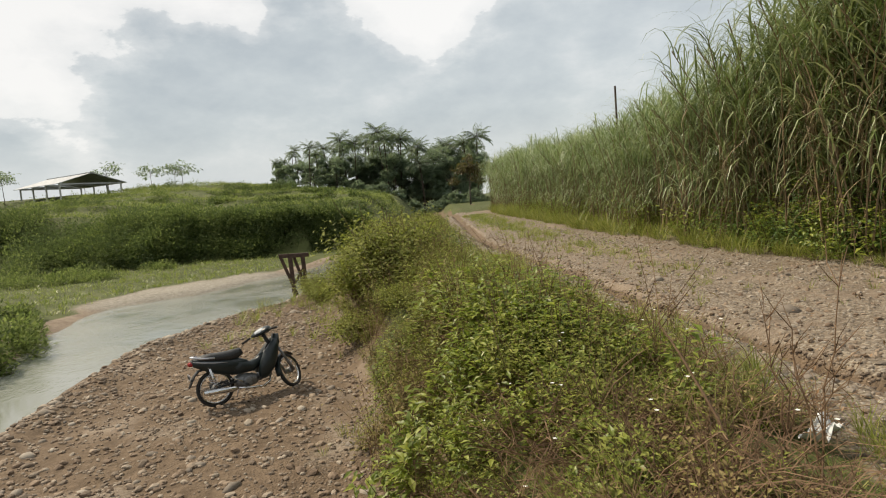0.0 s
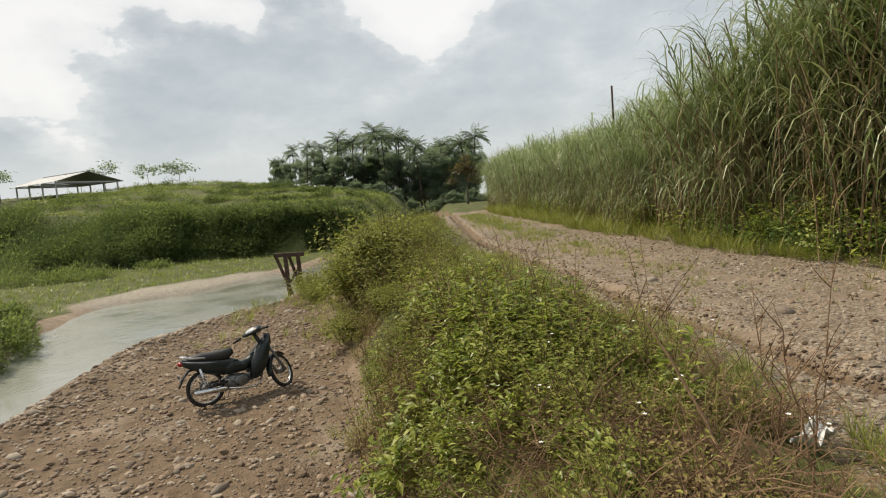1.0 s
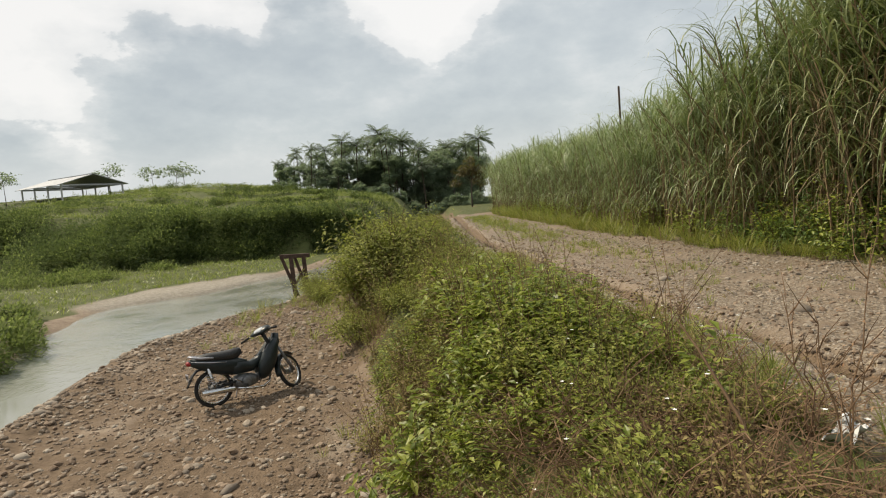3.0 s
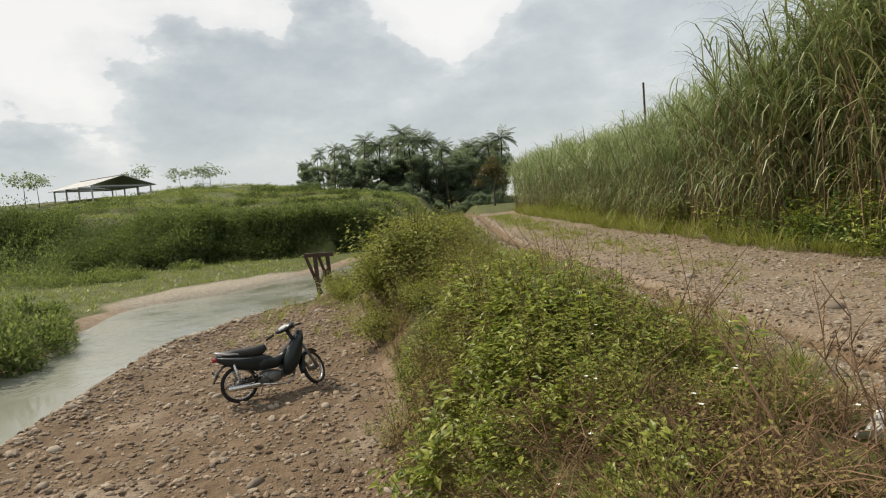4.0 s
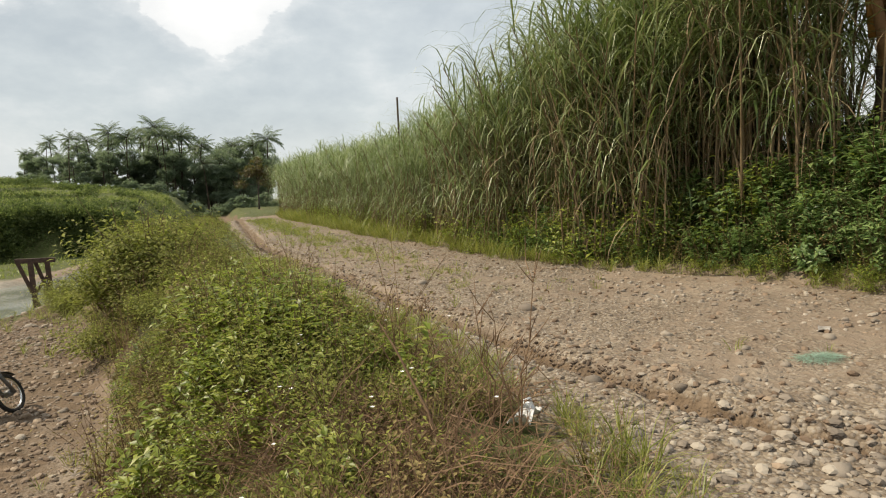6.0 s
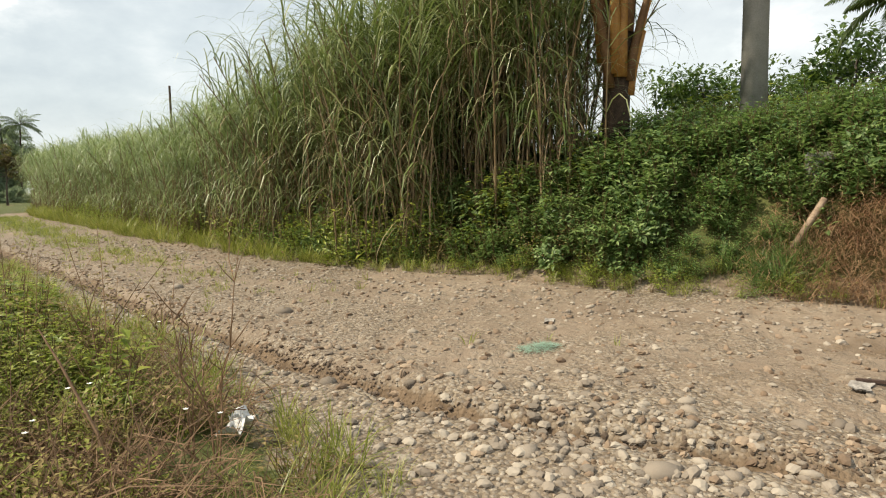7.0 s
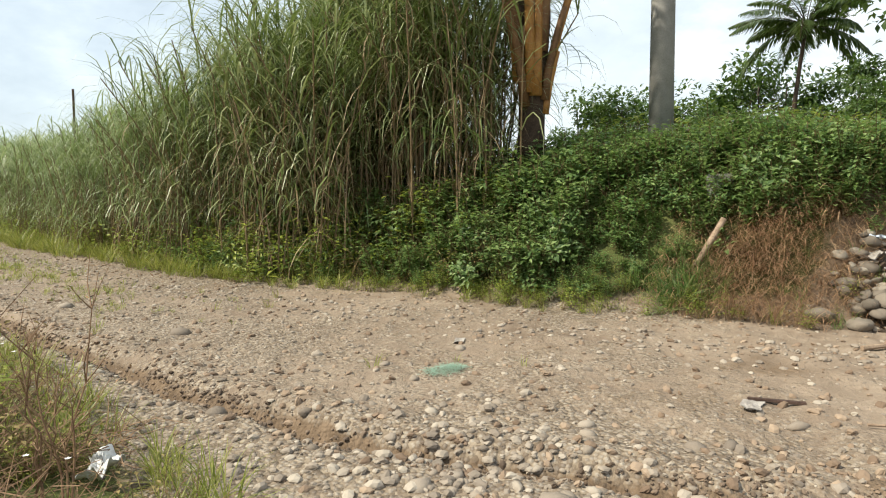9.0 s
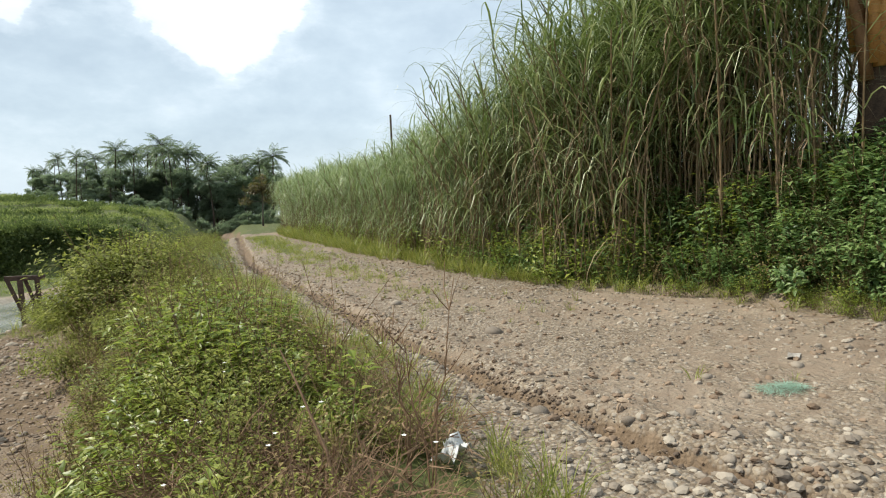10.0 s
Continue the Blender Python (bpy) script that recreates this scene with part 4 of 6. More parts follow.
def build_cane():
    kinds = [cane_clump(100 + i, 4.2, 13 + 2 * (i % 3), 0.45 + 0.08 * (i % 4)) for i in range(7)]
    fresh = [cane_clump(120 + i, 4.2, 17, 0.6, True) for i in range(4)]
    tip = []
    y = 6.3
    while y < 62:
        step = 0.62 if y < 14 else 0.8 if y < 30 else 1.5
        for row in range(5 if y < 14 else 4):
            x = float(road_right(np.array(y))) + (1.3 if y < 8 else 0.8 if y < 12 else 0.5) + row * (0.62 if y < 14 else 0.8) + rng.uniform(-0.2, 0.2)
            tip.append((x, y + rng.uniform(-0.25, 0.25), rng.uniform(0.78, 1.06) * float(np.interp(y, [5, 7, 10, 12, 15, 20, 30, 45, 62], [1.2, 1.32, 1.32, 1.26, 1.06, 0.94, 1.02, 1.22, 1.35])) * (1.0 + 0.04 * row)))
        y += step
    tip = [q for q in tip if q[0] - 1.17 < 1.105 * (q[1] - 0.09)]
    for i, (x, y, s) in enumerate(tip):
        a, b, c = fresh[i % 4] if rng.uniform() < np.clip((y - 10.5) / 5, 0, 1) else kinds[(i * 3 + i // 7) % 7]
        m = Matrix.Translation(on_land(x, y, -0.03)[0]) @ Matrix.Rotation(rng.uniform(0, 6.28), 4, "Z") @ Matrix.Scale(s, 4)
        o = thing("cane_clump", m, "tall green cane clump with dry brown lower leaves beside the road", "tall grass", "cane along the road")
        tagged(part("stalk", a, None, o), kind="stuff")
        tagged(part("green_leafage", b, None, o), kind="stuff")
        tagged(part("dry_leafage", c, None, o, "dry brown hanging leaves"), kind="stuff")


build_cane()


# ---- trees ----
def frond(g, base, azim, rise, length, droop, leaflets, leaf_len, r, m=0, stem_m=1):
    """A feather-shaped palm frond."""
    k = 8
    p, pts, ways = np.array(base, float), [], []
    for i in range(k + 1):
        a = rise - droop * (i / k) ** 1.3
        w = np.array([math.cos(azim) * math.cos(a), math.sin(azim) * math.cos(a), math.sin(a)])
        pts.append(p.copy())
        ways.append(w)
        p = p + w * length / k
    pts, ways = np.array(pts), np.array(ways)
    g.add(*tubes(pts, np.linspace(0.035, 0.006, k + 1) * length / 4, 3, False), stem_m)
    at = np.repeat(np.linspace(0.12, 1.0, leaflets), 2)
    sgn = np.tile([1.0, -1.0], leaflets)
    q = np.stack([np.interp(at * k, np.arange(k + 1), pts[:, i]) for i in range(3)], 1)
    w = np.stack([np.interp(at * k, np.arange(k + 1), ways[:, i]) for i in range(3)], 1)
    side = np.array([-math.sin(azim), math.cos(azim), 0])
    d = w * 0.55 + sgn[:, None] * side * 0.8 + np.array([0, 0, -0.45])
    L = leaf_len * np.sin(np.pi * (0.12 + 0.83 * at)) * r.uniform(0.8, 1.15, len(at))
    g.add(*leaves(q, d + r.normal(0, 0.08, d.shape), np.array([0, 0, 1.0]), L, leaf_len * 0.11), m)


def palm_meshes(seed, tall, crown, fronds=20, leaflets=26, leaf_mat="palm_leaf"):
    r = np.random.default_rng(seed)
    u = np.linspace(0, 1, 10)
    a = r.uniform(0, 6.28)
    bend = r.uniform(0.02, 0.10) * tall
    path = np.stack([math.cos(a) * bend * u ** 2, math.sin(a) * bend * u ** 2, tall * u], 1)
    trunk = Geo().add(*tubes(path, np.interp(u, [0, 0.08, 1], [0.24, 0.16, 0.11]) * (tall / 14) ** 0.5, 7))
    g = Geo()
    for i in range(fronds):
        e = r.uniform(-0.5, 1.35)
        frond(g, path[-1] + (0, 0, 0.1), i * 2.4 + r.uniform(-0.3, 0.3), e, crown * r.uniform(0.85, 1.1), r.uniform(0.8, 1.5), leaflets, crown * 0.24, r)
    return trunk.mesh("trunk", ["palm_bark"], True), g.mesh("crown", [leaf_mat, "palm_bark"])


def broad_tree_meshes(seed, tall, wide, leaf, count, leaf_mat, clear=0.35, trunk_r=0.02, flat=1.0):
    """Trunk with limbs, and a crown of many leaves in uneven clumps."""
    r = np.random.default_rng(seed)
    g, c = Geo(), Geo()
    u = np.linspace(0, 1, 6)
    lean = r.uniform(-0.06, 0.06, 2) * tall
    g.add(*tubes(np.stack([lean[0] * u ** 2, lean[1] * u ** 2, tall * 0.85 * u], 1), np.linspace(1, 0.25, 6) * trunk_r * tall, 7))
    tips = []
    for i in range(13):
        z0 = tall * r.uniform(clear, 0.8)
        a = i * 2.4 + r.uniform(-0.4, 0.4)
        L = wide * r.uniform(0.55, 1.0) * (1 - 0.45 * (z0 / tall - clear))
        end = np.array([math.cos(a) * L, math.sin(a) * L, z0 + tall * r.uniform(0.02, 0.26) * flat])
        base = np.array([lean[0] * (z0 / tall / 0.85) ** 2, lean[1] * (z0 / tall / 0.85) ** 2, z0])
        mid = (base + end) / 2 + r.normal(0, 0.05 * tall, 3)
        g.add(*tubes(np.stack([base, mid, end]), np.array([[0.35, 0.22, 0.08]]) * trunk_r * tall, 4, False))
        tips += [end, mid * 0.4 + end * 0.6]
    tips.append(np.array([lean[0], lean[1], tall * 0.93]))
    tips = np.array(tips)
    n = count
    k = r.integers(0, len(tips), n)
    rad = wide * 0.34 * r.uniform(0.5, 1.2, len(tips))[k]
    d = unit(r.normal(0, 1, (n, 3)))
    p = tips[k] + d * (rad * r.uniform(0.25, 1.0, n) ** 0.5)[:, None] * (1, 1, 0.62 * flat)
    way = d * (1, 1, 0.5) + r.normal(0, 0.5, (n, 3)) + (0, 0, -0.15)
    s = leaf * r.uniform(0.6, 1.3, n)
    c.add(*leaves(p, way, np.array([0.1, 0.05, 1.0]), s, s * 0.55))
    return g.mesh("trunk", ["bark"], True), c.mesh("crown", [leaf_mat])


def plant(name, meshes, x, y, s, yaw, label, category, group="", sink=0.1, z=None):
    at = on_land(x, y, -sink)[0] if z is None else np.array([x, y, z])
    o = thing(name, Matrix.Translation(at) @ Matrix.Rotation(yaw, 4, "Z") @ Matrix.Scale(s, 4), label, category, group)
    part("trunk", meshes[0], None, o)
    part("crown", meshes[1], None, o)
    return o


def bearing(degrees, dist):
    """A place dist away at an angle (degrees) to the right of +y, as seen from the road."""
    a = radians(degrees)
    return math.sin(a) * dist, math.cos(a) * dist


def grove():
    # crowns here take the leaf tones with haze painted in
    palms = [palm_meshes(200 + i, 15.0, 4.2, 24, 30, "hazed_palm") for i in range(3)]
    broad = [broad_tree_meshes(220 + i, 13.0, 4.6, 0.5, 5200, "hazed_leaf", 0.08) for i in range(5)]
    r = np.random.default_rng(5)
    for i in range(46):
        deg = -14.5 + 18.6 * i / 45 + r.uniform(-0.3, 0.3)
        d = r.uniform(124, 158)
        x, y = bearing(deg, d)
        s = float(np.interp(deg, [-15, -12, -9, -3, 4.7], [0.4, 0.52, 0.74, 0.9, 0.88])) * r.uniform(0.8, 1.06)
        plant("coconut_palm", palms[i % 3], x, y, s, r.uniform(0, 6.28), "tall coconut palm in the dark far grove", "palm tree", "palms of the far grove", 0.3)
    for i in range(52):
        deg = -14.3 + 18.4 * i / 51 + r.uniform(-0.3, 0.3)
        x, y = bearing(deg, r.uniform(126, 150))
        s = float(np.interp(deg, [-15, -11, -8, -3, 4.7], [0.42, 0.5, 0.68, 0.86, 0.86])) * r.uniform(0.75, 1.08)
        plant("broadleaf_tree", broad[i % 5], x, y, s, r.uniform(0, 6.28), "dark green broadleaf tree in the far grove", "tree", "trees of the far grove", 0.3)
    low = broad_tree_meshes(245, 4.5, 2.6, 0.34, 3600, "hazed_leaf", 0.02)
    for i in range(34):
        x, y = bearing(-14.6 + 19.2 * i / 33 + r.uniform(-0.2, 0.2), r.uniform(112, 124))
        plant("grove_shrub", low, x, y, r.uniform(0.5, 1.1) * (0.4 if i < 12 else 0.62), r.uniform(0, 6.28), "dark shrub at the foot of the far grove", "bush", "shrubs of the far grove", 0.5)
    russet = broad_tree_meshes(240, 9.0, 3.2, 0.5, 1500, "russet_leaf", 0.35)
    x, y = bearing(3.0, 92)
    plant("russet_tree", russet, x, y, 0.8, 0.4, "reddish-brown tree in front of the far grove", "tree")
    thin = [broad_tree_meshes(250 + i, 5.5, 2.6, 0.5, 240, "hazed_leaf", 0.55, 0.012, 0.5) for i in range(3)]
    for i, (deg, d, s) in enumerate([(-27.6, 120, 1.15), (-24.4, 115, 0.95), (-22.0, 118, 1.05), (-22.6, 112, 0.9), (-35.5, 100, 1.0), (-29.3, 118, 0.8), (-34.6, 95, 0.8)]):
        x, y = bearing(deg, d)
        plant("thin_tree", thin[i % 3], x, y, s, i * 1.1, "thin open tree on the skyline of the hill", "tree", "trees on the hill", 0.2)


grove()


def hill_plants():
    """Bushes and rank grass on the meadow's rim and the terraced hill."""
    r = np.random.default_rng(11)
    g = Geo()
    n = 5200
    x, y = r.uniform(-44, -3.5, n), r.uniform(34, 84, n)
    s = up_hill(x, y)
    lean = np.interp(x, [-28, -20, -16, -13], [8.0, 6.0, 2.2, 1.1])
    face = np.exp(-((s / lean - 0.5) / 0.45) ** 2) * np.interp(x, [-24, -15], [0.34, 0.85]) * np.clip(0.7 + 1.2 * rough2(x, y, 0.22, 2), 0.1, 1.2)
    drop = (s - 5) / 9.0
    riser = (s > 5) * (np.abs(drop - np.floor(drop) - 0.9) < 0.09) * (s < 42)
    k = r.uniform(0, 1, n) < np.clip(face + 0.05 * (s > 4) + 0.75 * riser, 0, 1)
    P = on_land(x[k], y[k])
    for p, f in zip(P, face[k]):
        m = 110 if f > 0.3 else 34
        d = unit(r.normal(0, 1, (m, 3)))
        q = p + d * r.uniform(0.2, 1.0, (m, 1)) * (0.75, 0.75, 0.55) * r.uniform(0.6, 1.3) + (0, 0, 0.2)
        w = r.uniform(0.09, 0.2, m)
        g.add(*flat_leaves(q, d + r.normal(0, 0.5, (m, 3)) + (0, 0, 0.3), np.array([0.1, 0.0, 1.0]), w, w * 0.6), 0)
    dark = Geo()
    n = 1150
    x = np.where(r.uniform(0, 1, n) < 0.6, r.uniform(-25, -6, n), r.uniform(-40, -5, n))
    reach = np.interp(x, [-28, -20, -16, -13], [8.0, 6.0, 2.2, 1.1])
    high = r.uniform(0, 1, n)
    s = np.where(r.uniform(0, 1, n) < 0.72, -0.2 + high * reach, 5 + 9 * r.integers(0, 4, n) + r.uniform(7.6, 8.6, n))
    y = cliff_foot(x) + s - 1.2 * rough2(x, cliff_foot(x) + s, 0.14, 3)
    k = rough2(x, y, 0.2, 2) > np.where(s < reach * 0.6, -0.45, -0.1)
    for p, up, wide in zip(on_land(x, y)[k], s[k], reach[k]):
        q = r.uniform(0.6, 1.5) * (0.5 if up > 0.85 * wide else 1.0) * (1.6 if p[0] < -17 else 1.0)
        m = int(330 * q + 120)
        d = unit(r.normal(0, 1, (m, 3)))
        w = r.uniform(0.09, 0.21, m)
        at = p + (0, 0, 0.25 * q) + d * r.uniform(0.45, 1.0, (m, 1)) * (q, q, 0.72 * q) * (1 + 0.3 * np.sin(d[:, :1] * 6 + p[0]))
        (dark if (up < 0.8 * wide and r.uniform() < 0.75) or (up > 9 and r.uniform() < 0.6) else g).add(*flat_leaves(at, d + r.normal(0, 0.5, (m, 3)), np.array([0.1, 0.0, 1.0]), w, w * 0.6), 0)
    stuff("cliff_scrub", dark, ["deep_scrub"], "darker scrub on the steep far bank and terrace risers", "scrub")
    stuff("hillside_bushes", g, ["scrub"], "dark green scrub covering the steep far river bank", "scrub")
    g = Geo()
    n = 15000
    x, y = r.uniform(-45, -5, n), r.uniform(34, 95, n)
    s = up_hill(x, y)
    lean = np.interp(x, [-28, -20, -16, -13], [8.0, 6.0, 2.2, 1.1])
    drop = (s - 5) / 9.0
    k = (s > lean * 0.95) & (r.uniform(0, 1, n) < np.clip(0.65 + 1.1 * rough2(x, y, 0.3, 2), 0.1, 1)) & ~((s > 5) & (np.abs(drop - np.floor(drop) - 0.9) < 0.06))
    strewn(g, [tuft_template(12, 0.42, 0.03, 1.3, seed=70 + i, spreading=0.45) for i in range(3)], on_land(x[k], y[k]), r.uniform(0.6, 1.5, k.sum()))
    stuff("hill_grass", g, ["hill_grass"], "rank green grass on the terraced hillside", "grass")
    g = Geo()
    n = 5200
    x, y = r.uniform(-30, -8, n), r.uniform(9, 42, n)
    k = (x < far_shore(y) - 0.9) & (land(x, y)[2] > 0.6) & (y < cliff_foot(x) + 1) & (r.uniform(0, 1, n) < 0.75)
    strewn(g, [tuft_template(8, 0.28, 0.03, 1.2, seed=80 + i, spreading=0.3) for i in range(3)], on_land(x[k], y[k]), r.uniform(0.4, 1.3, k.sum()))
    stuff("meadow_grass", g, ["hill_grass"], "grazed green meadow grass beside the river", "grass")
    g = Geo()
    for (bx, by, sx, sh) in [(-10.75, 13.3, 0.8, 1.3), (-10.9, 15.6, 0.8, 1.2), (-11.4, 16.7, 0.7, 0.9), (-10.3, 13.9, 0.6, 1.1), (-12.3, 18.2, 0.6, 0.6), (-10.8, 14.3, 0.75, 1.0), (-11.9, 15.2, 0.9, 1.3), (-12.4, 16.8, 0.7, 1.0), (-12.2, 14.2, 0.9, 1.5), (-11.8, 12.7, 0.9, 1.4), (-13.2, 15.6, 0.9, 1.1), (-13.9, 18.0, 0.8, 0.7), (-13.9, 20.4, 0.6, 0.6), (-14.6, 20.0, 0.6, 0.9), (-15.3, 18.6, 0.9, 0.9), (-20.5, 33, 1.6, 0.7), (-22.5, 33, 1.7, 0.9), (-18.5, 33.5, 1.3, 0.6), (-25, 34, 1.9, 1.2), (-21, 36, 1.4, 0.8), (-25.5, 37.5, 1.7, 3.0), (-27.5, 36.5, 2.0, 2.6), (-17, 37.5, 1.2, 0.5), (-7.5, 43, 0.7, 2.2)]:
        m = int(250 + 620 * sx)
        d = unit(r.normal(0, 1, (m, 3)))
        d[:, 2] = np.abs(d[:, 2])
        q = on_land(bx, by)[0] + d * r.uniform(0.3, 1.0, (m, 1)) * (sx, sx, sh) * (1 + 0.25 * np.sin(d[:, :1] * 7))
        w = r.uniform(0.08, 0.2, m)
        g.add(*flat_leaves(q, d + r.normal(0, 0.6, (m, 3)), np.array([0.1, 0, 1.0]), w, w * 0.5), 0)
    stuff("river_bushes", g, ["scrub"], "olive-green bushes on the far river shore", "scrub")


hill_plants()


# ---- shaped solids ----
def hull(stations, k=12, power=2.6, axis="x"):
    """A closed body along a spine in the xz plane. Stations: x, z, half width, half thickness."""
    s = np.array(stations, float)
    c = np.stack([s[:, 0], np.zeros(len(s)), s[:, 1]], 1)
    t = unit(np.gradient(c, axis=0))
    n = np.stack([-t[:, 2], np.zeros(len(s)), t[:, 0]], 1)
    th = np.arange(k) * 2 * np.pi / k
    cs = np.sign(np.cos(th)) * np.abs(np.cos(th)) ** (2 / power)
    sn = np.sign(np.sin(th)) * np.abs(np.sin(th)) ** (2 / power)
    v = c[:, None] + s[:, 2][:, None, None] * cs[:, None] * np.array([0, 1.0, 0]) + (s[:, 3][:, None] * sn)[..., None] * n[:, None]
    f = []
    for i in range(len(s) - 1):
        for j in range(k):
            p, q = i * k + j, i * k + (j + 1) % k
            f += [(p, q, q + k), (p, q + k, p + k)]
    b = (len(s) - 1) * k
    for j in range(1, k - 1):
        f += [(0, j + 1, j), (b, b + j, b + j + 1)]
    return v.reshape(-1, 3), f


def ring(r, minor, y=0.0, sides=8, seg=32, flat=1.0):
    """A torus that stands upright round the y axis."""
    a = np.arange(seg) * 2 * np.pi / seg
    b = np.arange(sides) * 2 * np.pi / sides
    rr = r + minor * np.cos(b)
    v = np.stack([np.cos(a)[:, None] * rr, np.broadcast_to(y + flat * minor * np.sin(b), (seg, sides)), np.sin(a)[:, None] * rr], -1)
    f = []
    for i in range(seg):
        for j in range(sides):
            p, q = i * sides + j, i * sides + (j + 1) % sides
            p2, q2 = ((i + 1) % seg) * sides + j, ((i + 1) % seg) * sides + (j + 1) % sides
            f += [(p, q, q2), (p, q2, p2)]
    return v.reshape(-1, 3), f


def box(x0, x1, y0, y1, z0, z1, bevel=0.0):
    bm = bmesh.new()
    bmesh.ops.create_cube(bm, size=1.0)
    for v in bm.verts:
        v.co = Vector(((x0 + x1) / 2 + v.co.x * (x1 - x0), (y0 + y1) / 2 + v.co.y * (y1 - y0), (z0 + z1) / 2 + v.co.z * (z1 - z0)))
    if bevel:
        bmesh.ops.bevel(bm, geom=bm.edges[:], offset=bevel, segments=2, affect="EDGES")
    bmesh.ops.triangulate(bm, faces=bm.faces[:])
    v = np.array([q.co[:] for q in bm.verts])
    f = [[q.index for q in p.verts] for p in bm.faces]
    bm.free()
    return v, f


def moved(arrays, y):
    return arrays[0] + np.array([0, y, 0]), arrays[1]


def tube(pts, r, sides=8):
    p = np.array(pts, float)
    return tubes(p, np.broadcast_to(np.array(r, float), len(p))[None], sides)


M.update({
    "tyre": solid("black_rubber", (0.012, 0.012, 0.012), (0.035, 0.032, 0.03), 0.85, 30.0, 0.3),
    "chrome": solid("dull_chrome", (0.55, 0.55, 0.55), (0.72, 0.72, 0.72), 0.22, 20.0, 0.05, 1.0),
    "alloy": solid("grey_engine_metal", (0.10, 0.10, 0.10), (0.24, 0.24, 0.24), 0.5, 25.0, 0.3, 0.6),
    "gloss": solid("black_green_paint", (0.005, 0.009, 0.01), (0.012, 0.02, 0.021), 0.42, 6.0, 0.02, 0.0, coat=0.12),
    "black": solid("black_plastic", (0.012, 0.012, 0.013), (0.028, 0.028, 0.03), 0.55, 14.0, 0.1),
    "vinyl": solid("black_seat_vinyl", (0.014, 0.014, 0.015), (0.034, 0.033, 0.033), 0.48, 40.0, 0.3),
    "red_lens": solid("red_lens", (0.22, 0.012, 0.012), (0.32, 0.02, 0.02), 0.25, 10.0, 0.0),
    "lens": solid("clear_lens", (0.5, 0.52, 0.54), (0.7, 0.72, 0.74), 0.12, 10.0, 0.0),
    "silver": solid("silver_trim", (0.42, 0.42, 0.46), (0.60, 0.60, 0.64), 0.3, 10.0, 0.05, 0.5),
})


def wheel(name, parent, m):
    w = new(name)
    w.parent, w.matrix_basis = parent, m
    part("tyre", Geo().add(*ring(0.253, 0.028, 0, 10, 40, 1.25)), ["tyre"], w, "black rubber tyre", True)
    part("rim", Geo().add(*ring(0.222, 0.012, 0, 8, 40, 1.4)), ["chrome"], w, "dull chrome rim", True)
    part("hub", Geo().add(*tube([(0, -0.06, 0), (0, -0.045, 0), (0, 0.045, 0), (0, 0.06, 0)], [0.03, 0.052, 0.052, 0.03], 14)), ["alloy"], w, "", True)
    g = Geo()
    for i in range(28):
        a, b, y = i * 2 * math.pi / 28, (i + (2.2 if i % 2 else -2.2)) * 2 * math.pi / 28, 0.032 if i % 4 < 2 else -0.032
        g.add(*tube([(0.045 * math.cos(b), y, 0.045 * math.sin(b)), (0.216 * math.cos(a), 0, 0.216 * math.sin(a))], 0.0021, 3))
    tagged(part("spoking", g, ["chrome"], w, "thin wire spokes"), kind="stuff")
    return w


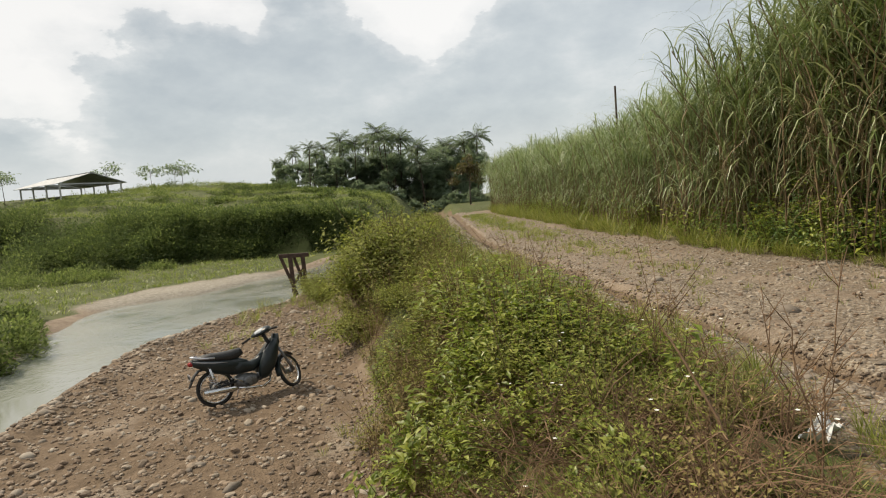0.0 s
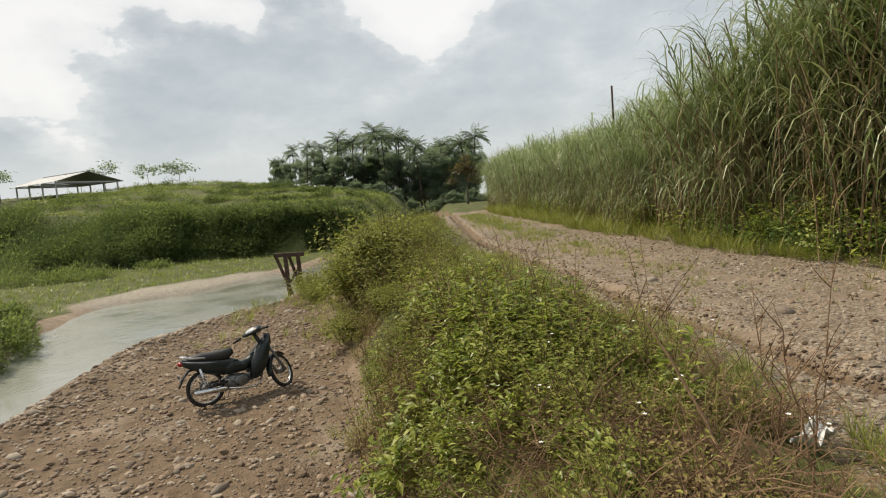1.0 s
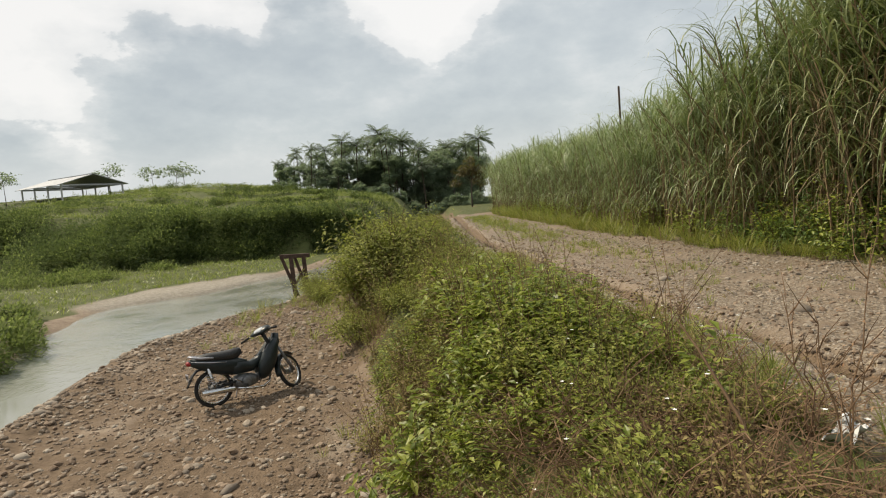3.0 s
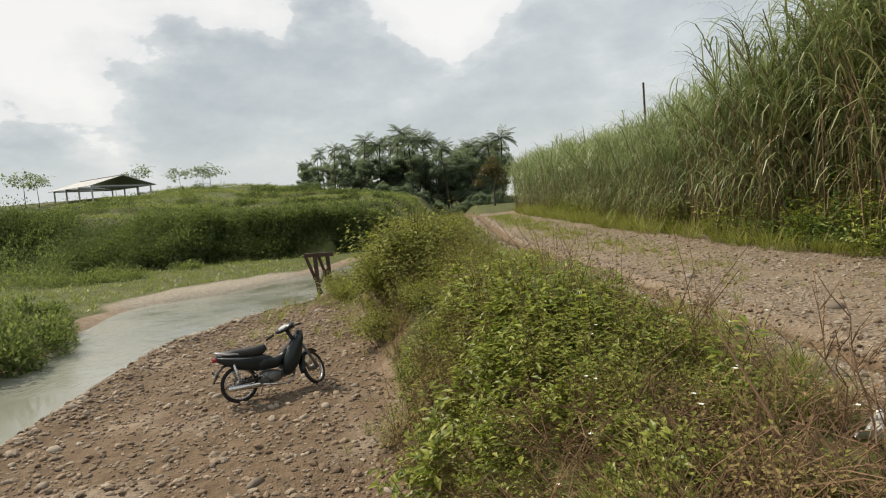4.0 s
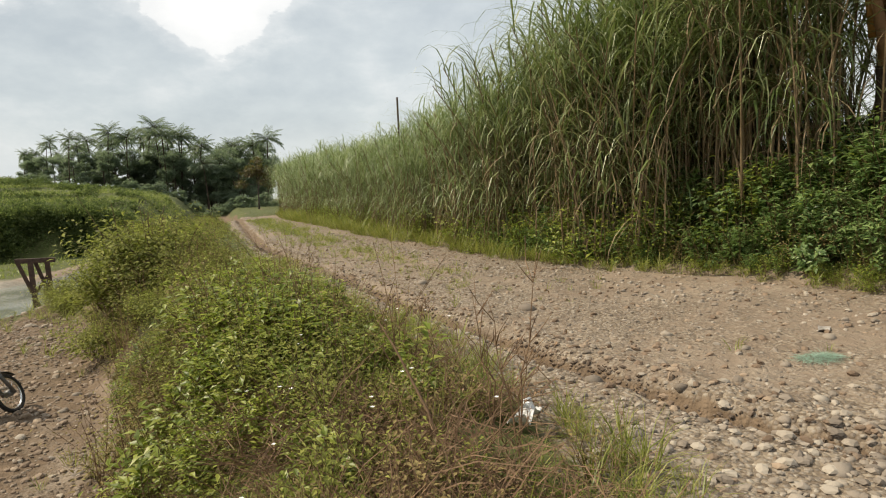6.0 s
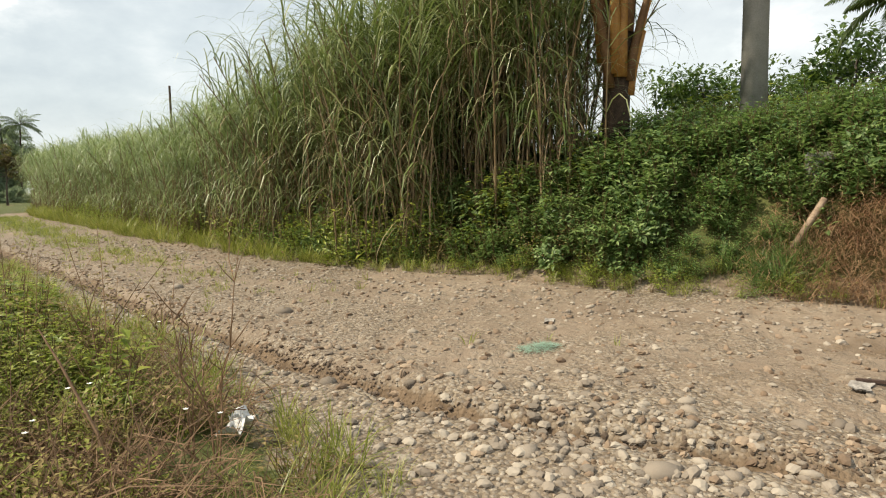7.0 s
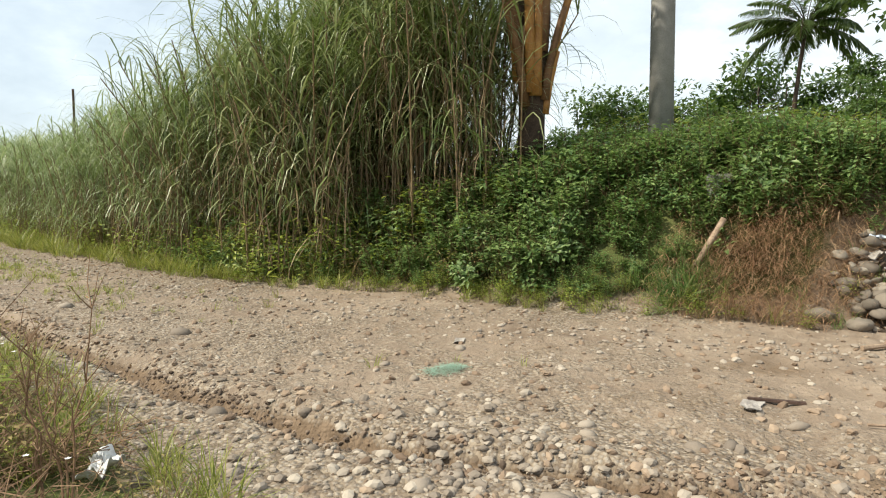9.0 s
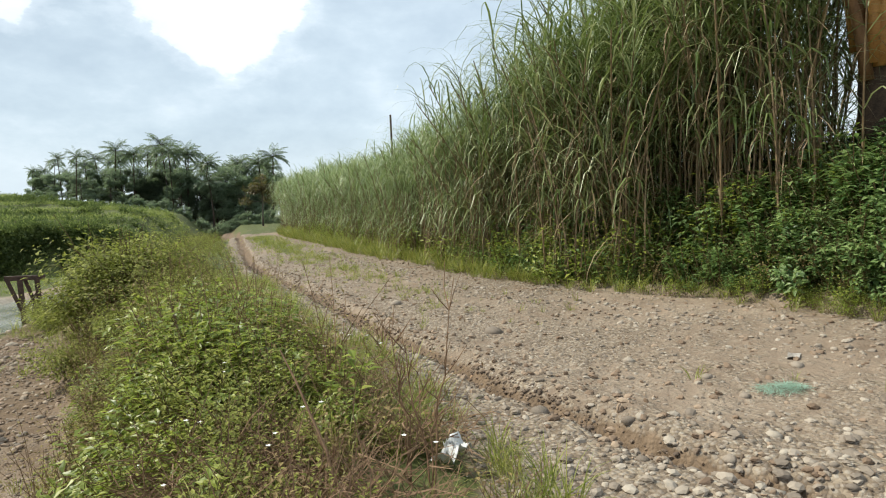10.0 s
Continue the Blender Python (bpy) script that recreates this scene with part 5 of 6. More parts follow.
def motorbike(m):
    b = thing("motorbike", m, "dark green-black underbone motorbike parked on the gravel bank", "motorbike")
    P = lambda name, arrays, mat, label="", parent=None, smooth=True: part(name, Geo().add(*arrays), [mat], parent or b, label, smooth)
    wheel("rear_wheel", b, Matrix.Translation((0, 0, 0.281)))
    seat = P("seat", hull([(-0.22, 0.745, 0.075, 0.03), (-0.16, 0.752, 0.11, 0.05), (-0.02, 0.75, 0.13, 0.062), (0.14, 0.735, 0.13, 0.068), (0.28, 0.725, 0.115, 0.08), (0.38, 0.742, 0.09, 0.075), (0.45, 0.765, 0.05, 0.05)], 14), "vinyl", "long black vinyl seat")
    P("tail_cover", hull([(-0.31, 0.735, 0.05, 0.03), (-0.26, 0.715, 0.09, 0.06), (-0.16, 0.685, 0.118, 0.085), (0.0, 0.63, 0.13, 0.12), (0.2, 0.575, 0.125, 0.135), (0.38, 0.545, 0.10, 0.125), (0.5, 0.52, 0.075, 0.095)], 14), "gloss", "glossy dark tail cover")
    for s in (-1, 1):
        P("side_stripe", tube([(-0.28, s * 0.08, 0.735), (-0.19, s * 0.122, 0.715), (0.0, s * 0.134, 0.675), (0.2, s * 0.128, 0.645)], [0.004, 0.008, 0.008, 0.003], 5), "silver", "pale silver stripe")
    P("grab_rail", tube([(0.02, -0.13, 0.745), (-0.16, -0.13, 0.77), (-0.27, -0.09, 0.80), (-0.30, 0, 0.805), (-0.27, 0.09, 0.80), (-0.16, 0.13, 0.77), (0.02, 0.13, 0.745)], 0.014, 8), "silver", "silver grab rail")
    P("tail_light", hull([(-0.345, 0.70, 0.045, 0.022), (-0.325, 0.705, 0.065, 0.035), (-0.27, 0.71, 0.07, 0.04)], 10), "red_lens", "red tail light")
    fender = P("rear_fender", hull([(-0.08, 0.60, 0.07, 0.014), (-0.21, 0.585, 0.07, 0.014), (-0.285, 0.52, 0.068, 0.014), (-0.325, 0.44, 0.062, 0.012), (-0.37, 0.36, 0.055, 0.008)], 10), "black", "black rear mudguard")
    plate = P("number_plate", box(-0.355, -0.347, -0.10, 0.10, 0.47, 0.56, 0.003), "silver", "pale number plate", None, False)
    for i in range(3):
        P("plate_bar", box(-0.3585, -0.3555, -0.075 + i * 0.055, -0.03 + i * 0.055, 0.495, 0.54), "black", "", plate, False)
    P("underbone_frame", tube([(0.90, 0, 0.80), (0.78, 0, 0.62), (0.62, 0, 0.50), (0.40, 0, 0.47), (0.15, 0, 0.52), (-0.2, 0, 0.66)], [0.034, 0.034, 0.034, 0.032, 0.028, 0.02], 10), "black")
    P("centre_cover", hull([(0.28, 0.55, 0.11, 0.13), (0.42, 0.52, 0.105, 0.11), (0.58, 0.50, 0.095, 0.085), (0.70, 0.58, 0.08, 0.055), (0.78, 0.66, 0.075, 0.05)], 12), "gloss")
    engine = P("engine", hull([(0.30, 0.315, 0.09, 0.075), (0.36, 0.31, 0.12, 0.10), (0.50, 0.30, 0.125, 0.105), (0.60, 0.30, 0.11, 0.085), (0.64, 0.305, 0.08, 0.06)], 14), "alloy", "grey metal engine")
    for i in range(6):
        P("cooling_fin", hull([(0.645 + i * 0.026, 0.315 + i * 0.004, 0.07, 0.062), (0.658 + i * 0.026, 0.315 + i * 0.004, 0.07, 0.062)], 12, 5.0), "alloy", "", engine)
    P("cylinder_head", hull([(0.80, 0.335, 0.06, 0.055), (0.86, 0.34, 0.055, 0.05)], 12), "alloy", "", engine)
    P("side_case", tube([(0.47, -0.115, 0.30), (0.47, -0.14, 0.30), (0.47, -0.15, 0.30)], [0.085, 0.08, 0.05], 16), "alloy", "", engine)
    muffler = P("muffler", tube([(0.30, -0.155, 0.235), (0.24, -0.16, 0.238), (-0.17, -0.17, 0.262), (-0.20, -0.17, 0.264)], [0.022, 0.042, 0.043, 0.03], 14), "chrome", "shiny silver exhaust muffler")
    P("exhaust_pipe", tube([(0.84, -0.02, 0.30), (0.82, -0.06, 0.22), (0.70, -0.11, 0.17), (0.5, -0.14, 0.19), (0.30, -0.155, 0.235)], 0.016, 8), "chrome", "", muffler)
    for s in (-1, 1):
        P("swing_arm", tube([(0.36, s * 0.075, 0.33), (0.1, s * 0.09, 0.30), (-0.05, s * 0.09, 0.281)], 0.018, 8), "black")
        shock = P("shock_absorber", tube([(0.0, s * 0.115, 0.30), (-0.03, s * 0.118, 0.42), (-0.07, s * 0.118, 0.60)], [0.012, 0.026, 0.02], 8), "chrome", "chrome rear shock absorber")
        for i in range(6):
            v, f = ring(0.028, 0.005, 0, 5, 12)
            P("coil", (v[:, [0, 2, 1]] + (-0.018 - 0.007 * i, s * 0.117, 0.36 + 0.033 * i), f), "silver", "", shock)
        P("foot_peg", tube([(0.42, s * 0.10, 0.27), (0.42, s * 0.27, 0.27)], [0.012, 0.018], 8), "tyre")
        P("rear_peg", tube([(0.12, s * 0.09, 0.35), (0.14, s * 0.21, 0.33)], [0.01, 0.014], 8), "tyre")
    P("chain_case", moved(hull([(-0.06, 0.29, 0.02, 0.055), (0.15, 0.30, 0.02, 0.05), (0.38, 0.31, 0.02, 0.06)], 10), 0.10), "black")
    P("side_stand", tube([(0.40, 0.10, 0.26), (0.36, 0.20, 0.10), (0.345, 0.245, -0.03), (0.40, 0.255, -0.035)], 0.011, 8), "silver", "side stand")
    P("kick_lever", tube([(0.40, -0.15, 0.30), (0.30, -0.165, 0.36), (0.20, -0.17, 0.40), (0.20, -0.24, 0.40)], 0.01, 6), "chrome")
    for s in (-1, 1):
        v, f = hull([(0.97, 0.86, 0.04, 0.035), (0.93, 0.76, 0.075, 0.075), (0.86, 0.62, 0.10, 0.12), (0.79, 0.48, 0.10, 0.125), (0.73, 0.37, 0.08, 0.095), (0.70, 0.29, 0.03, 0.04)], 12)
        P("leg_shield", (v + (0, s * 0.105, 0), f), "gloss", "glossy dark leg shield")
    P("front_panel", hull([(1.01, 0.93, 0.07, 0.045), (0.99, 0.80, 0.11, 0.06), (0.94, 0.68, 0.12, 0.06), (0.90, 0.58, 0.08, 0.03)], 12), "gloss", "dark front panel")
    # steering assembly, turned to its left
    st = new("steering")
    st.parent, st.matrix_basis = b, Matrix.Translation((0.89, 0, 0.80)) @ Matrix.Rotation(radians(-26), 4, "Y") @ Matrix.Rotation(radians(43), 4, "Z")
    tagged(st, "handlebar, fork and front wheel turned to one side")
    S = lambda name, arrays, mat, label="", smooth=True: part(name, Geo().add(*arrays), [mat], st, label, smooth)
    w = new("front_wheel")
    w.parent, w.matrix_basis = st, Matrix.Translation((0.045, 0, -0.575))
    for nm, arrays, mat in (("tyre", ring(0.255, 0.026, 0, 10, 40, 1.2), "tyre"), ("rim", ring(0.225, 0.012, 0, 8, 40, 1.4), "chrome"), ("hub", tube([(0, -0.06, 0), (0, -0.045, 0), (0, 0.045, 0), (0, 0.06, 0)], [0.03, 0.05, 0.05, 0.03], 14), "alloy")):
        part(nm, Geo().add(*arrays), [mat], w, "", True)
    g = Geo()
    for i in range(28):
        a, c, y = i * 2 * math.pi / 28, (i + (2.2 if i % 2 else -2.2)) * 2 * math.pi / 28, 0.032 if i % 4 < 2 else -0.032
        g.add(*tube([(0.045 * math.cos(c), y, 0.045 * math.sin(c)), (0.218 * math.cos(a), 0, 0.218 * math.sin(a))], 0.0021, 3))
    tagged(part("spoking", g, ["chrome"], w, "thin wire spokes"), kind="stuff")
    for s in (-1, 1):
        S("fork_leg", tube([(0.03, s * 0.075, -0.05), (0.035, s * 0.078, -0.35), (0.045, s * 0.08, -0.60)], [0.02, 0.022, 0.026], 10), "alloy")
        S("handle_grip", tube([(-0.06, s * 0.20, 0.215), (-0.10, s * 0.345, 0.20)], [0.016, 0.018], 10), "tyre", "black rubber grip")
        S("brake_lever", tube([(-0.02, s * 0.19, 0.205), (-0.015, s * 0.26, 0.20), (-0.055, s * 0.34, 0.19)], 0.006, 6), "chrome")
        S("indicator", moved(hull([(0.02, 0.20, 0.03, 0.02), (0.06, 0.195, 0.04, 0.028), (0.09, 0.19, 0.025, 0.02)], 10), s * 0.115), "lens", "pale indicator lens")
    S("handlebar_cover", hull([(-0.11, 0.215, 0.10, 0.018), (-0.06, 0.225, 0.17, 0.035), (0.02, 0.215, 0.17, 0.055), (0.09, 0.195, 0.13, 0.06), (0.14, 0.18, 0.08, 0.045)], 14), "gloss", "glossy dark handlebar cover")
    S("speedometer", hull([(-0.10, 0.238, 0.06, 0.012), (-0.05, 0.256, 0.085, 0.016), (0.0, 0.265, 0.07, 0.012)], 12), "lens", "pale reflecting instrument glass")
    S("headlight", hull([(0.11, 0.19, 0.085, 0.045), (0.15, 0.18, 0.075, 0.04), (0.165, 0.175, 0.03, 0.02)], 12), "lens", "clear headlight glass")
    S("steering_column", tube([(0, 0, -0.12), (0, 0, 0.2)], 0.03, 10), "black")
    arc = [(0.045 + 0.305 * math.cos(a), -0.575 + 0.305 * math.sin(a), 0.048, 0.008) for a in np.linspace(2.9, 0.45, 12)]
    S("front_fender", hull(arc, 10), "gloss", "dark front mudguard")
    return b


bike_at = on_land(-3.46, 9.22)[0]
motorbike(Matrix.Translation(bike_at) @ Matrix.Rotation(radians(33), 4, "Z") @ Matrix.Rotation(radians(-6), 4, "X") @ Matrix.Scale(0.98, 4))


# ---- the river side ----
def timber_frame():
    """Left-over timber trestle at the water's edge."""
    p = on_land(-5.45, 23.0)[0]
    p[2] = -1.85
    o = thing("timber_trestle", Matrix.Translation(p) @ Matrix.Rotation(radians(15), 4, "Z"), "old dark timber trestle standing at the river's edge", "trestle")
    for name, a, b, r in [("cap_beam", (-0.52, 0, 1.62), (0.56, 0, 1.58), 0.07), ("post", (-0.08, 0, 0), (-0.12, 0, 1.6), 0.075), ("post", (0.38, 0.03, 0.1), (0.33, 0.03, 1.6), 0.07), ("leaning_post", (0.02, 0.05, 0.1), (-0.46, 0.02, 1.6), 0.055), ("leaning_post", (0.36, 0.1, 0.3), (0.0, 0.06, 1.6), 0.05), ("brace", (-0.05, -0.06, 0.55), (0.4, -0.06, 1.25), 0.035), ("brace", (0.2, -0.05, 0.3), (0.22, -0.05, 1.0), 0.035)]:
        d = Vector(b) - Vector(a)
        r = r * 1.3
        v, f = box(-r, r, -r * 0.8, r * 0.8, 0, d.length, 0.008)
        q = np.array(d.to_track_quat("Z", "Y").to_matrix())
        part(name, Geo().add(v @ q.T + np.array(a), f), ["wet_wood"], o)


timber_frame()


def shed():
    x, y = bearing(-30.2, 98)
    o = thing("open_shed", Matrix.Translation(on_land(x, y, -1.7)[0]) @ Matrix.Rotation(radians(-32), 4, "Z"), "open-sided shed with a grey metal roof on the hill", "shed")
    w, l, e, h = 4.0, 10.0, 2.9, 4.1
    for s in (-1, 1):
        v = np.array([(-l / 2 - 0.5, s * (w + 0.6), e - 0.15), (l / 2 + 0.5, s * (w + 0.6), e - 0.15), (l / 2 + 0.5, 0, h), (-l / 2 - 0.5, 0, h)])
        v = np.concatenate([v, v + (0, 0, 0.08)])
        f = [(0, 1, 2), (0, 2, 3), (4, 6, 5), (4, 7, 6), (0, 5, 1), (0, 4, 5), (1, 6, 2), (1, 5, 6), (2, 7, 3), (2, 6, 7), (3, 4, 0), (3, 7, 4)]
        part("roof_slope", Geo().add(v, f), ["roof"], o, "grey corrugated roof slope")
        for i in range(4):
            xx = -l / 2 + l * i / 3
            part("post", Geo().add(*tube([(xx, s * w, 0), (xx, s * w, e)], 0.11, 8)), ["pale_post"], o)
    for i in range(4):
        xx = -l / 2 + l * i / 3
        part("tie_beam", Geo().add(*box(xx - 0.08, xx + 0.08, -w, w, e - 0.2, e - 0.02)), ["roof"], o)
    part("ridge_cap", Geo().add(*box(-l / 2 - 0.55, l / 2 + 0.55, -0.25, 0.25, h + 0.02, h + 0.12, 0.02)), ["roof"], o)


shed()


# ---- the cane side: pole, palm, trees ----
def utility_pole():
    o = thing("utility_pole", Matrix.Translation(on_land(10.08, 4.63, -0.2)[0]) @ Matrix.Rotation(radians(-0.8), 4, "Y"), "grey round concrete utility pole on the bank", "pole")
    part("shaft", Geo().add(*tube([(0, 0, 0), (0, 0, 3), (0, 0, 6), (0, 0, 9.3)], [0.185, 0.17, 0.155, 0.13], 20)), ["concrete"], o, "", True)
    part("earth_cable", Geo().add(*tube([(0.16, -0.09, 0.1), (0.155, -0.085, 3), (0.14, -0.08, 6), (0.12, -0.07, 9)], 0.012, 6)), ["wire"], o, "thin dark cable")
    part("cross_arm", Geo().add(*box(-0.9, 0.9, -0.16, -0.1, 8.7, 8.8, 0.01)), ["concrete"], o)


utility_pole()


def sheath_palm():
    """A stout palm with cut orange and brown leaf bases."""
    r = np.random.default_rng(3)
    o = thing("sheath_palm", Matrix.Translation(on_land(8.72, 6.02, -0.05)[0]), "stout palm with orange and brown leaf bases among the cane", "palm tree")
    part("trunk", Geo().add(*tube([(0, 0, -0.4), (0, 0, 0.8), (0.02, 0, 1.6), (0.02, 0, 2.4), (0.04, 0, 3.4)], [0.24, 0.2, 0.21, 0.26, 0.2], 14)), ["palm_bark"], o, "", True)
    for i, (a, z0, lean, L, mat, wd) in enumerate([(-2.2, 1.25, 0.10, 2.5, "sheath", 0.085), (-2.6, 1.3, 0.42, 2.4, "sheath", 0.08), (-1.4, 1.2, 0.34, 1.3, "sheath_dark", 0.07), (-0.9, 1.25, 0.42, 2.3, "sheath", 0.075), (-3.0, 1.1, 0.75, 2.0, "sheath_dark", 0.07), (0.6, 1.5, 0.4, 2.2, "sheath_dark", 0.08), (2.0, 1.5, 0.35, 2.4, "sheath", 0.08), (3.0, 1.6, 0.4, 2.2, "sheath_dark", 0.08), (-1.8, 1.9, 0.25, 2.2, "sheath_dark", 0.09), (-1.2, 1.0, 0.25, 0.9, "sheath", 0.06), (-2.4, 2.2, 0.2, 2.2, "sheath_dark", 0.1)]):
        d = np.array([math.cos(a), math.sin(a), 0])
        u = np.linspace(0, 1, 6)
        path = d * (0.2 + 0.06 * u + lean * L * u ** 1.5 * 0.6)[:, None] + np.array([0, 0, 1.0]) * (z0 + L * u)[:, None]
        part("leaf_base", Geo().add(*tubes(path, (np.array([1.15, 1.0, 0.85, 0.75, 0.65, 0.5]) * wd)[None], 7)), [mat], o, "smooth orange leaf base" if mat == "sheath" else "dry brown leaf base", True)
    g = Geo()
    for i in range(11):
        a = i * 2.4
        frond(g, (0.25 * math.cos(a), 0.25 * math.sin(a), 3.7), a, r.uniform(0.7, 1.3), 4.0, r.uniform(0.7, 1.4), 24, 0.8, r)
    part("crown", g, ["palm_leaf", "sheath_dark"], o)
    g = Geo()
    for i in range(7):
        a = -0.9 + 0.25 * i
        base = np.array([0.3 * math.cos(a), 0.3 * math.sin(a), 1.5 + 0.14 * i])
        g.add(*blades(base[None], a, 0.9, 1.2, 0.03, 3.0, 6))
    tagged(part("hanging_leaf", g, ["palm_leaf"], o, "thin hanging green leaf strips"), kind="stuff")


sheath_palm()


def from_road(deg, d):
    return 1.17 + d * math.sin(radians(deg)), 0.09 + d * math.cos(radians(deg))


def banana(x, y, s, yaw, leaf_list, label):
    o = thing("banana_plant", Matrix.Translation(on_land(x, y, -0.05)[0]) @ Matrix.Rotation(yaw, 4, "Z") @ Matrix.Scale(s, 4), label, "banana plant", "banana plants")
    part("trunk", Geo().add(*tube([(0, 0, 0), (0.02, 0, 0.6), (0.0, 0.02, 1.3)], [0.1, 0.085, 0.05], 9)), ["bark"], o, "", True)
    for a, rise, L, W, droop in leaf_list:
        k = 9
        p, rows = np.array([0, 0, 1.25]), []
        side = np.array([-math.sin(a), math.cos(a), 0])
        for i in range(k + 1):
            u = i / k
            w = W * (0.06 if u < 0.18 else math.sin(math.pi * min(1, (u - 0.12) / 0.9)) ** 0.6 * 0.5)
            ang = rise - droop * u ** 1.3
            way = np.array([math.cos(a) * math.cos(ang), math.sin(a) * math.cos(ang), math.sin(ang)])
            up = np.cross(way, side)
            rows += [p - side * w - up * w * -0.25, p, p + side * w - up * w * -0.25]
            p = p + way * L / k
        f = []
        for i in range(k):
            for j in (0, 1):
                q = i * 3 + j
                f += [(q, q + 1, q + 4), (q, q + 4, q + 3)]
        part("leaf", Geo().add(np.array(rows), f), ["banana"], o, "", True)


x, y = from_road(79.8, 12.2)
banana(x, y, 0.95, 0, [(2.6, 1.45, 0.95, 0.5, 0.25), (0.4, 0.9, 0.9, 0.3, 1.6), (3.6, 0.5, 0.8, 0.25, 1.5), (5.0, 0.7, 0.9, 0.28, 1.8)], "young banana plant with one broad upright leaf")
for i, (dg, d, s) in enumerate([(91.5, 24, 1.0), (94.5, 27, 1.1), (88.6, 28, 1.1), (86.0, 30, 1.0)]):
    x, y = from_road(dg, d)
    banana(x, y, s, i * 1.3, [(a, 0.9 + 0.2 * math.sin(a * 3), 1.7, 0.5, 1.2 + 0.3 * math.cos(a * 2)) for a in (0.2, 1.3, 2.5, 3.6, 4.8, 5.6)], "banana plant with broad arching leaves")


def right_trees():
    r = np.random.default_rng(17)
    palms = [palm_meshes(300 + i, 8.8, 3.7, 26, 52) for i in range(2)]
    x, y = from_road(72.9, 36)
    plant("coconut_palm", palms[0], x, y, 1.0, 0.5, "slim coconut palm behind the weedy field", "palm tree", "palms behind the field")
    for i, (dg, d, s) in enumerate([(86.8, 46, 0.8), (91.0, 42, 0.85), (84.5, 52, 0.75), (95, 38, 0.9)]):
        x, y = from_road(dg, d)
        plant("coconut_palm", palms[i % 2], x, y, s, i * 2.0, "coconut palm behind the weedy field", "palm tree", "palms behind the field")
    # tree with a straight dark trunk and thin leafage
    o_m = broad_tree_meshes(310, 6.6, 2.2, 0.15, 4200, "tree_leaf", 0.26, 0.019)
    x, y = from_road(82.3, 11.2)
    t = plant("field_tree", o_m, x, y, 1.0, 0.6, "tree with a dark climber-covered trunk beside the pipes", "tree")
    part("climber_stem", Geo().add(*tube([(0.2, 0.02, 0), (0.21, -0.03, 0.8), (0.19, 0.03, 1.7), (0.2, -0.02, 2.6), (0.15, 0, 3.6)], [0.09, 0.085, 0.08, 0.075, 0.05], 8)), ["palm_bark"], t, "second dark stem", True)
    wide = [broad_tree_meshes(320 + i, 9.0, 4.4, 0.42, 3000, "tree_leaf", 0.12, 0.016) for i in range(3)]
    for i in range(26):
        dg = 56 + 46 * i / 25 + r.uniform(-0.6, 0.6)
        d = r.uniform(58, 84)
        x, y = from_road(dg, d)
        plant("broadleaf_tree", wide[i % 3], x, y, r.uniform(0.72, 1.05) * float(np.interp(dg, [56, 64, 70, 80, 102], [1.4, 1.6, 1.65, 1.5, 1.4])), r.uniform(0, 6.28), "green broadleaf tree at the edge of the field", "tree", "trees behind the field", 0.3)
    for i, (dg, d, s) in enumerate([(77.0, 27, 0.42), (80.5, 30, 0.55), (86.0, 27, 0.5), (90.0, 30, 0.55), (96.0, 24, 0.7), (84, 34, 0.5)]):
        x, y = from_road(dg, d)
        plant("broadleaf_tree", wide[(i + 1) % 3], x, y, s, r.uniform(0, 6.28), "leafy green tree beyond the weeds", "tree", "trees behind the field", 0.3)
    overhang = broad_tree_meshes(330, 8.0, 4.2, 0.2, 6500, "tree_leaf", 0.4, 0.018)
    x, y = from_road(93.5, 15)
    plant("shade_tree", overhang, x, y, 1.0, 2.0, "dark leafy tree reaching over the field edge", "tree")
    # rank weeds in the field behind the bank
    g = Geo()
    n = 1900
    dg, d = r.uniform(54, 97, n), 10.5 + 26 * r.uniform(0, 1, n) ** 1.3
    P = np.array([from_road(a, b) for a, b in zip(dg, d)])
    k = (P[:, 0] - road_right(P[:, 1]) > 2.6) & ~((P[:, 1] > 5.6) & (P[:, 0] < road_right(P[:, 1]) + 4))
    strewn(g, BROAD, on_land(P[k, 0], P[k, 1]), r.uniform(0.9, 1.7, k.sum()), 0.3)
    stuff("field_weeds", g, ["weed", "stem"], "bright green weeds filling the field behind the bank", "weeds")


right_trees()


# ---- stones, clods and litter ----
def stone_template(seed, flat=0.6):
    """A rounded pebble of 36 triangles."""
    r = np.random.default_rng(seed)
    v = [(0, 0, 1.0)]
    for lat in (0.62, 0.0, -0.62):
        for j in range(6):
            a = (j + (0.5 if lat == 0.0 else 0)) * math.pi / 3
            c = math.sqrt(1 - lat * lat)
            v.append((c * math.cos(a), c * math.sin(a), lat))
    v.append((0, 0, -1.0))
    v = np.array(v) * (1 + r.normal(0, 0.10, (20, 1))) * (1.0, r.uniform(0.65, 0.95), flat * r.uniform(0.75, 1.15))
    f = []
    for j in range(6):
        k = (j + 1) % 6
        f += [(0, 1 + j, 1 + k), (19, 13 + k, 13 + j)]
        for b in (1, 7):
            f += [(b + j, b + 6 + j, b + k), (b + k, b + 6 + j, b + 6 + k)]
    return v, np.array(f)


PEBBLES = [stone_template(400 + i) for i in range(8)]


def pebbles(g, P, size, tilt=0.25, sink=0.42):
    """Many stones laid into one mesh at once."""
    which = rng.integers(0, len(PEBBLES), len(P))
    for w in range(len(PEBBLES)):
        k = which == w
        n = int(k.sum())
        if not n:
            continue
        v, f = PEBBLES[w]
        a, b = rng.uniform(0, 6.28, n), rng.normal(0, tilt, n)
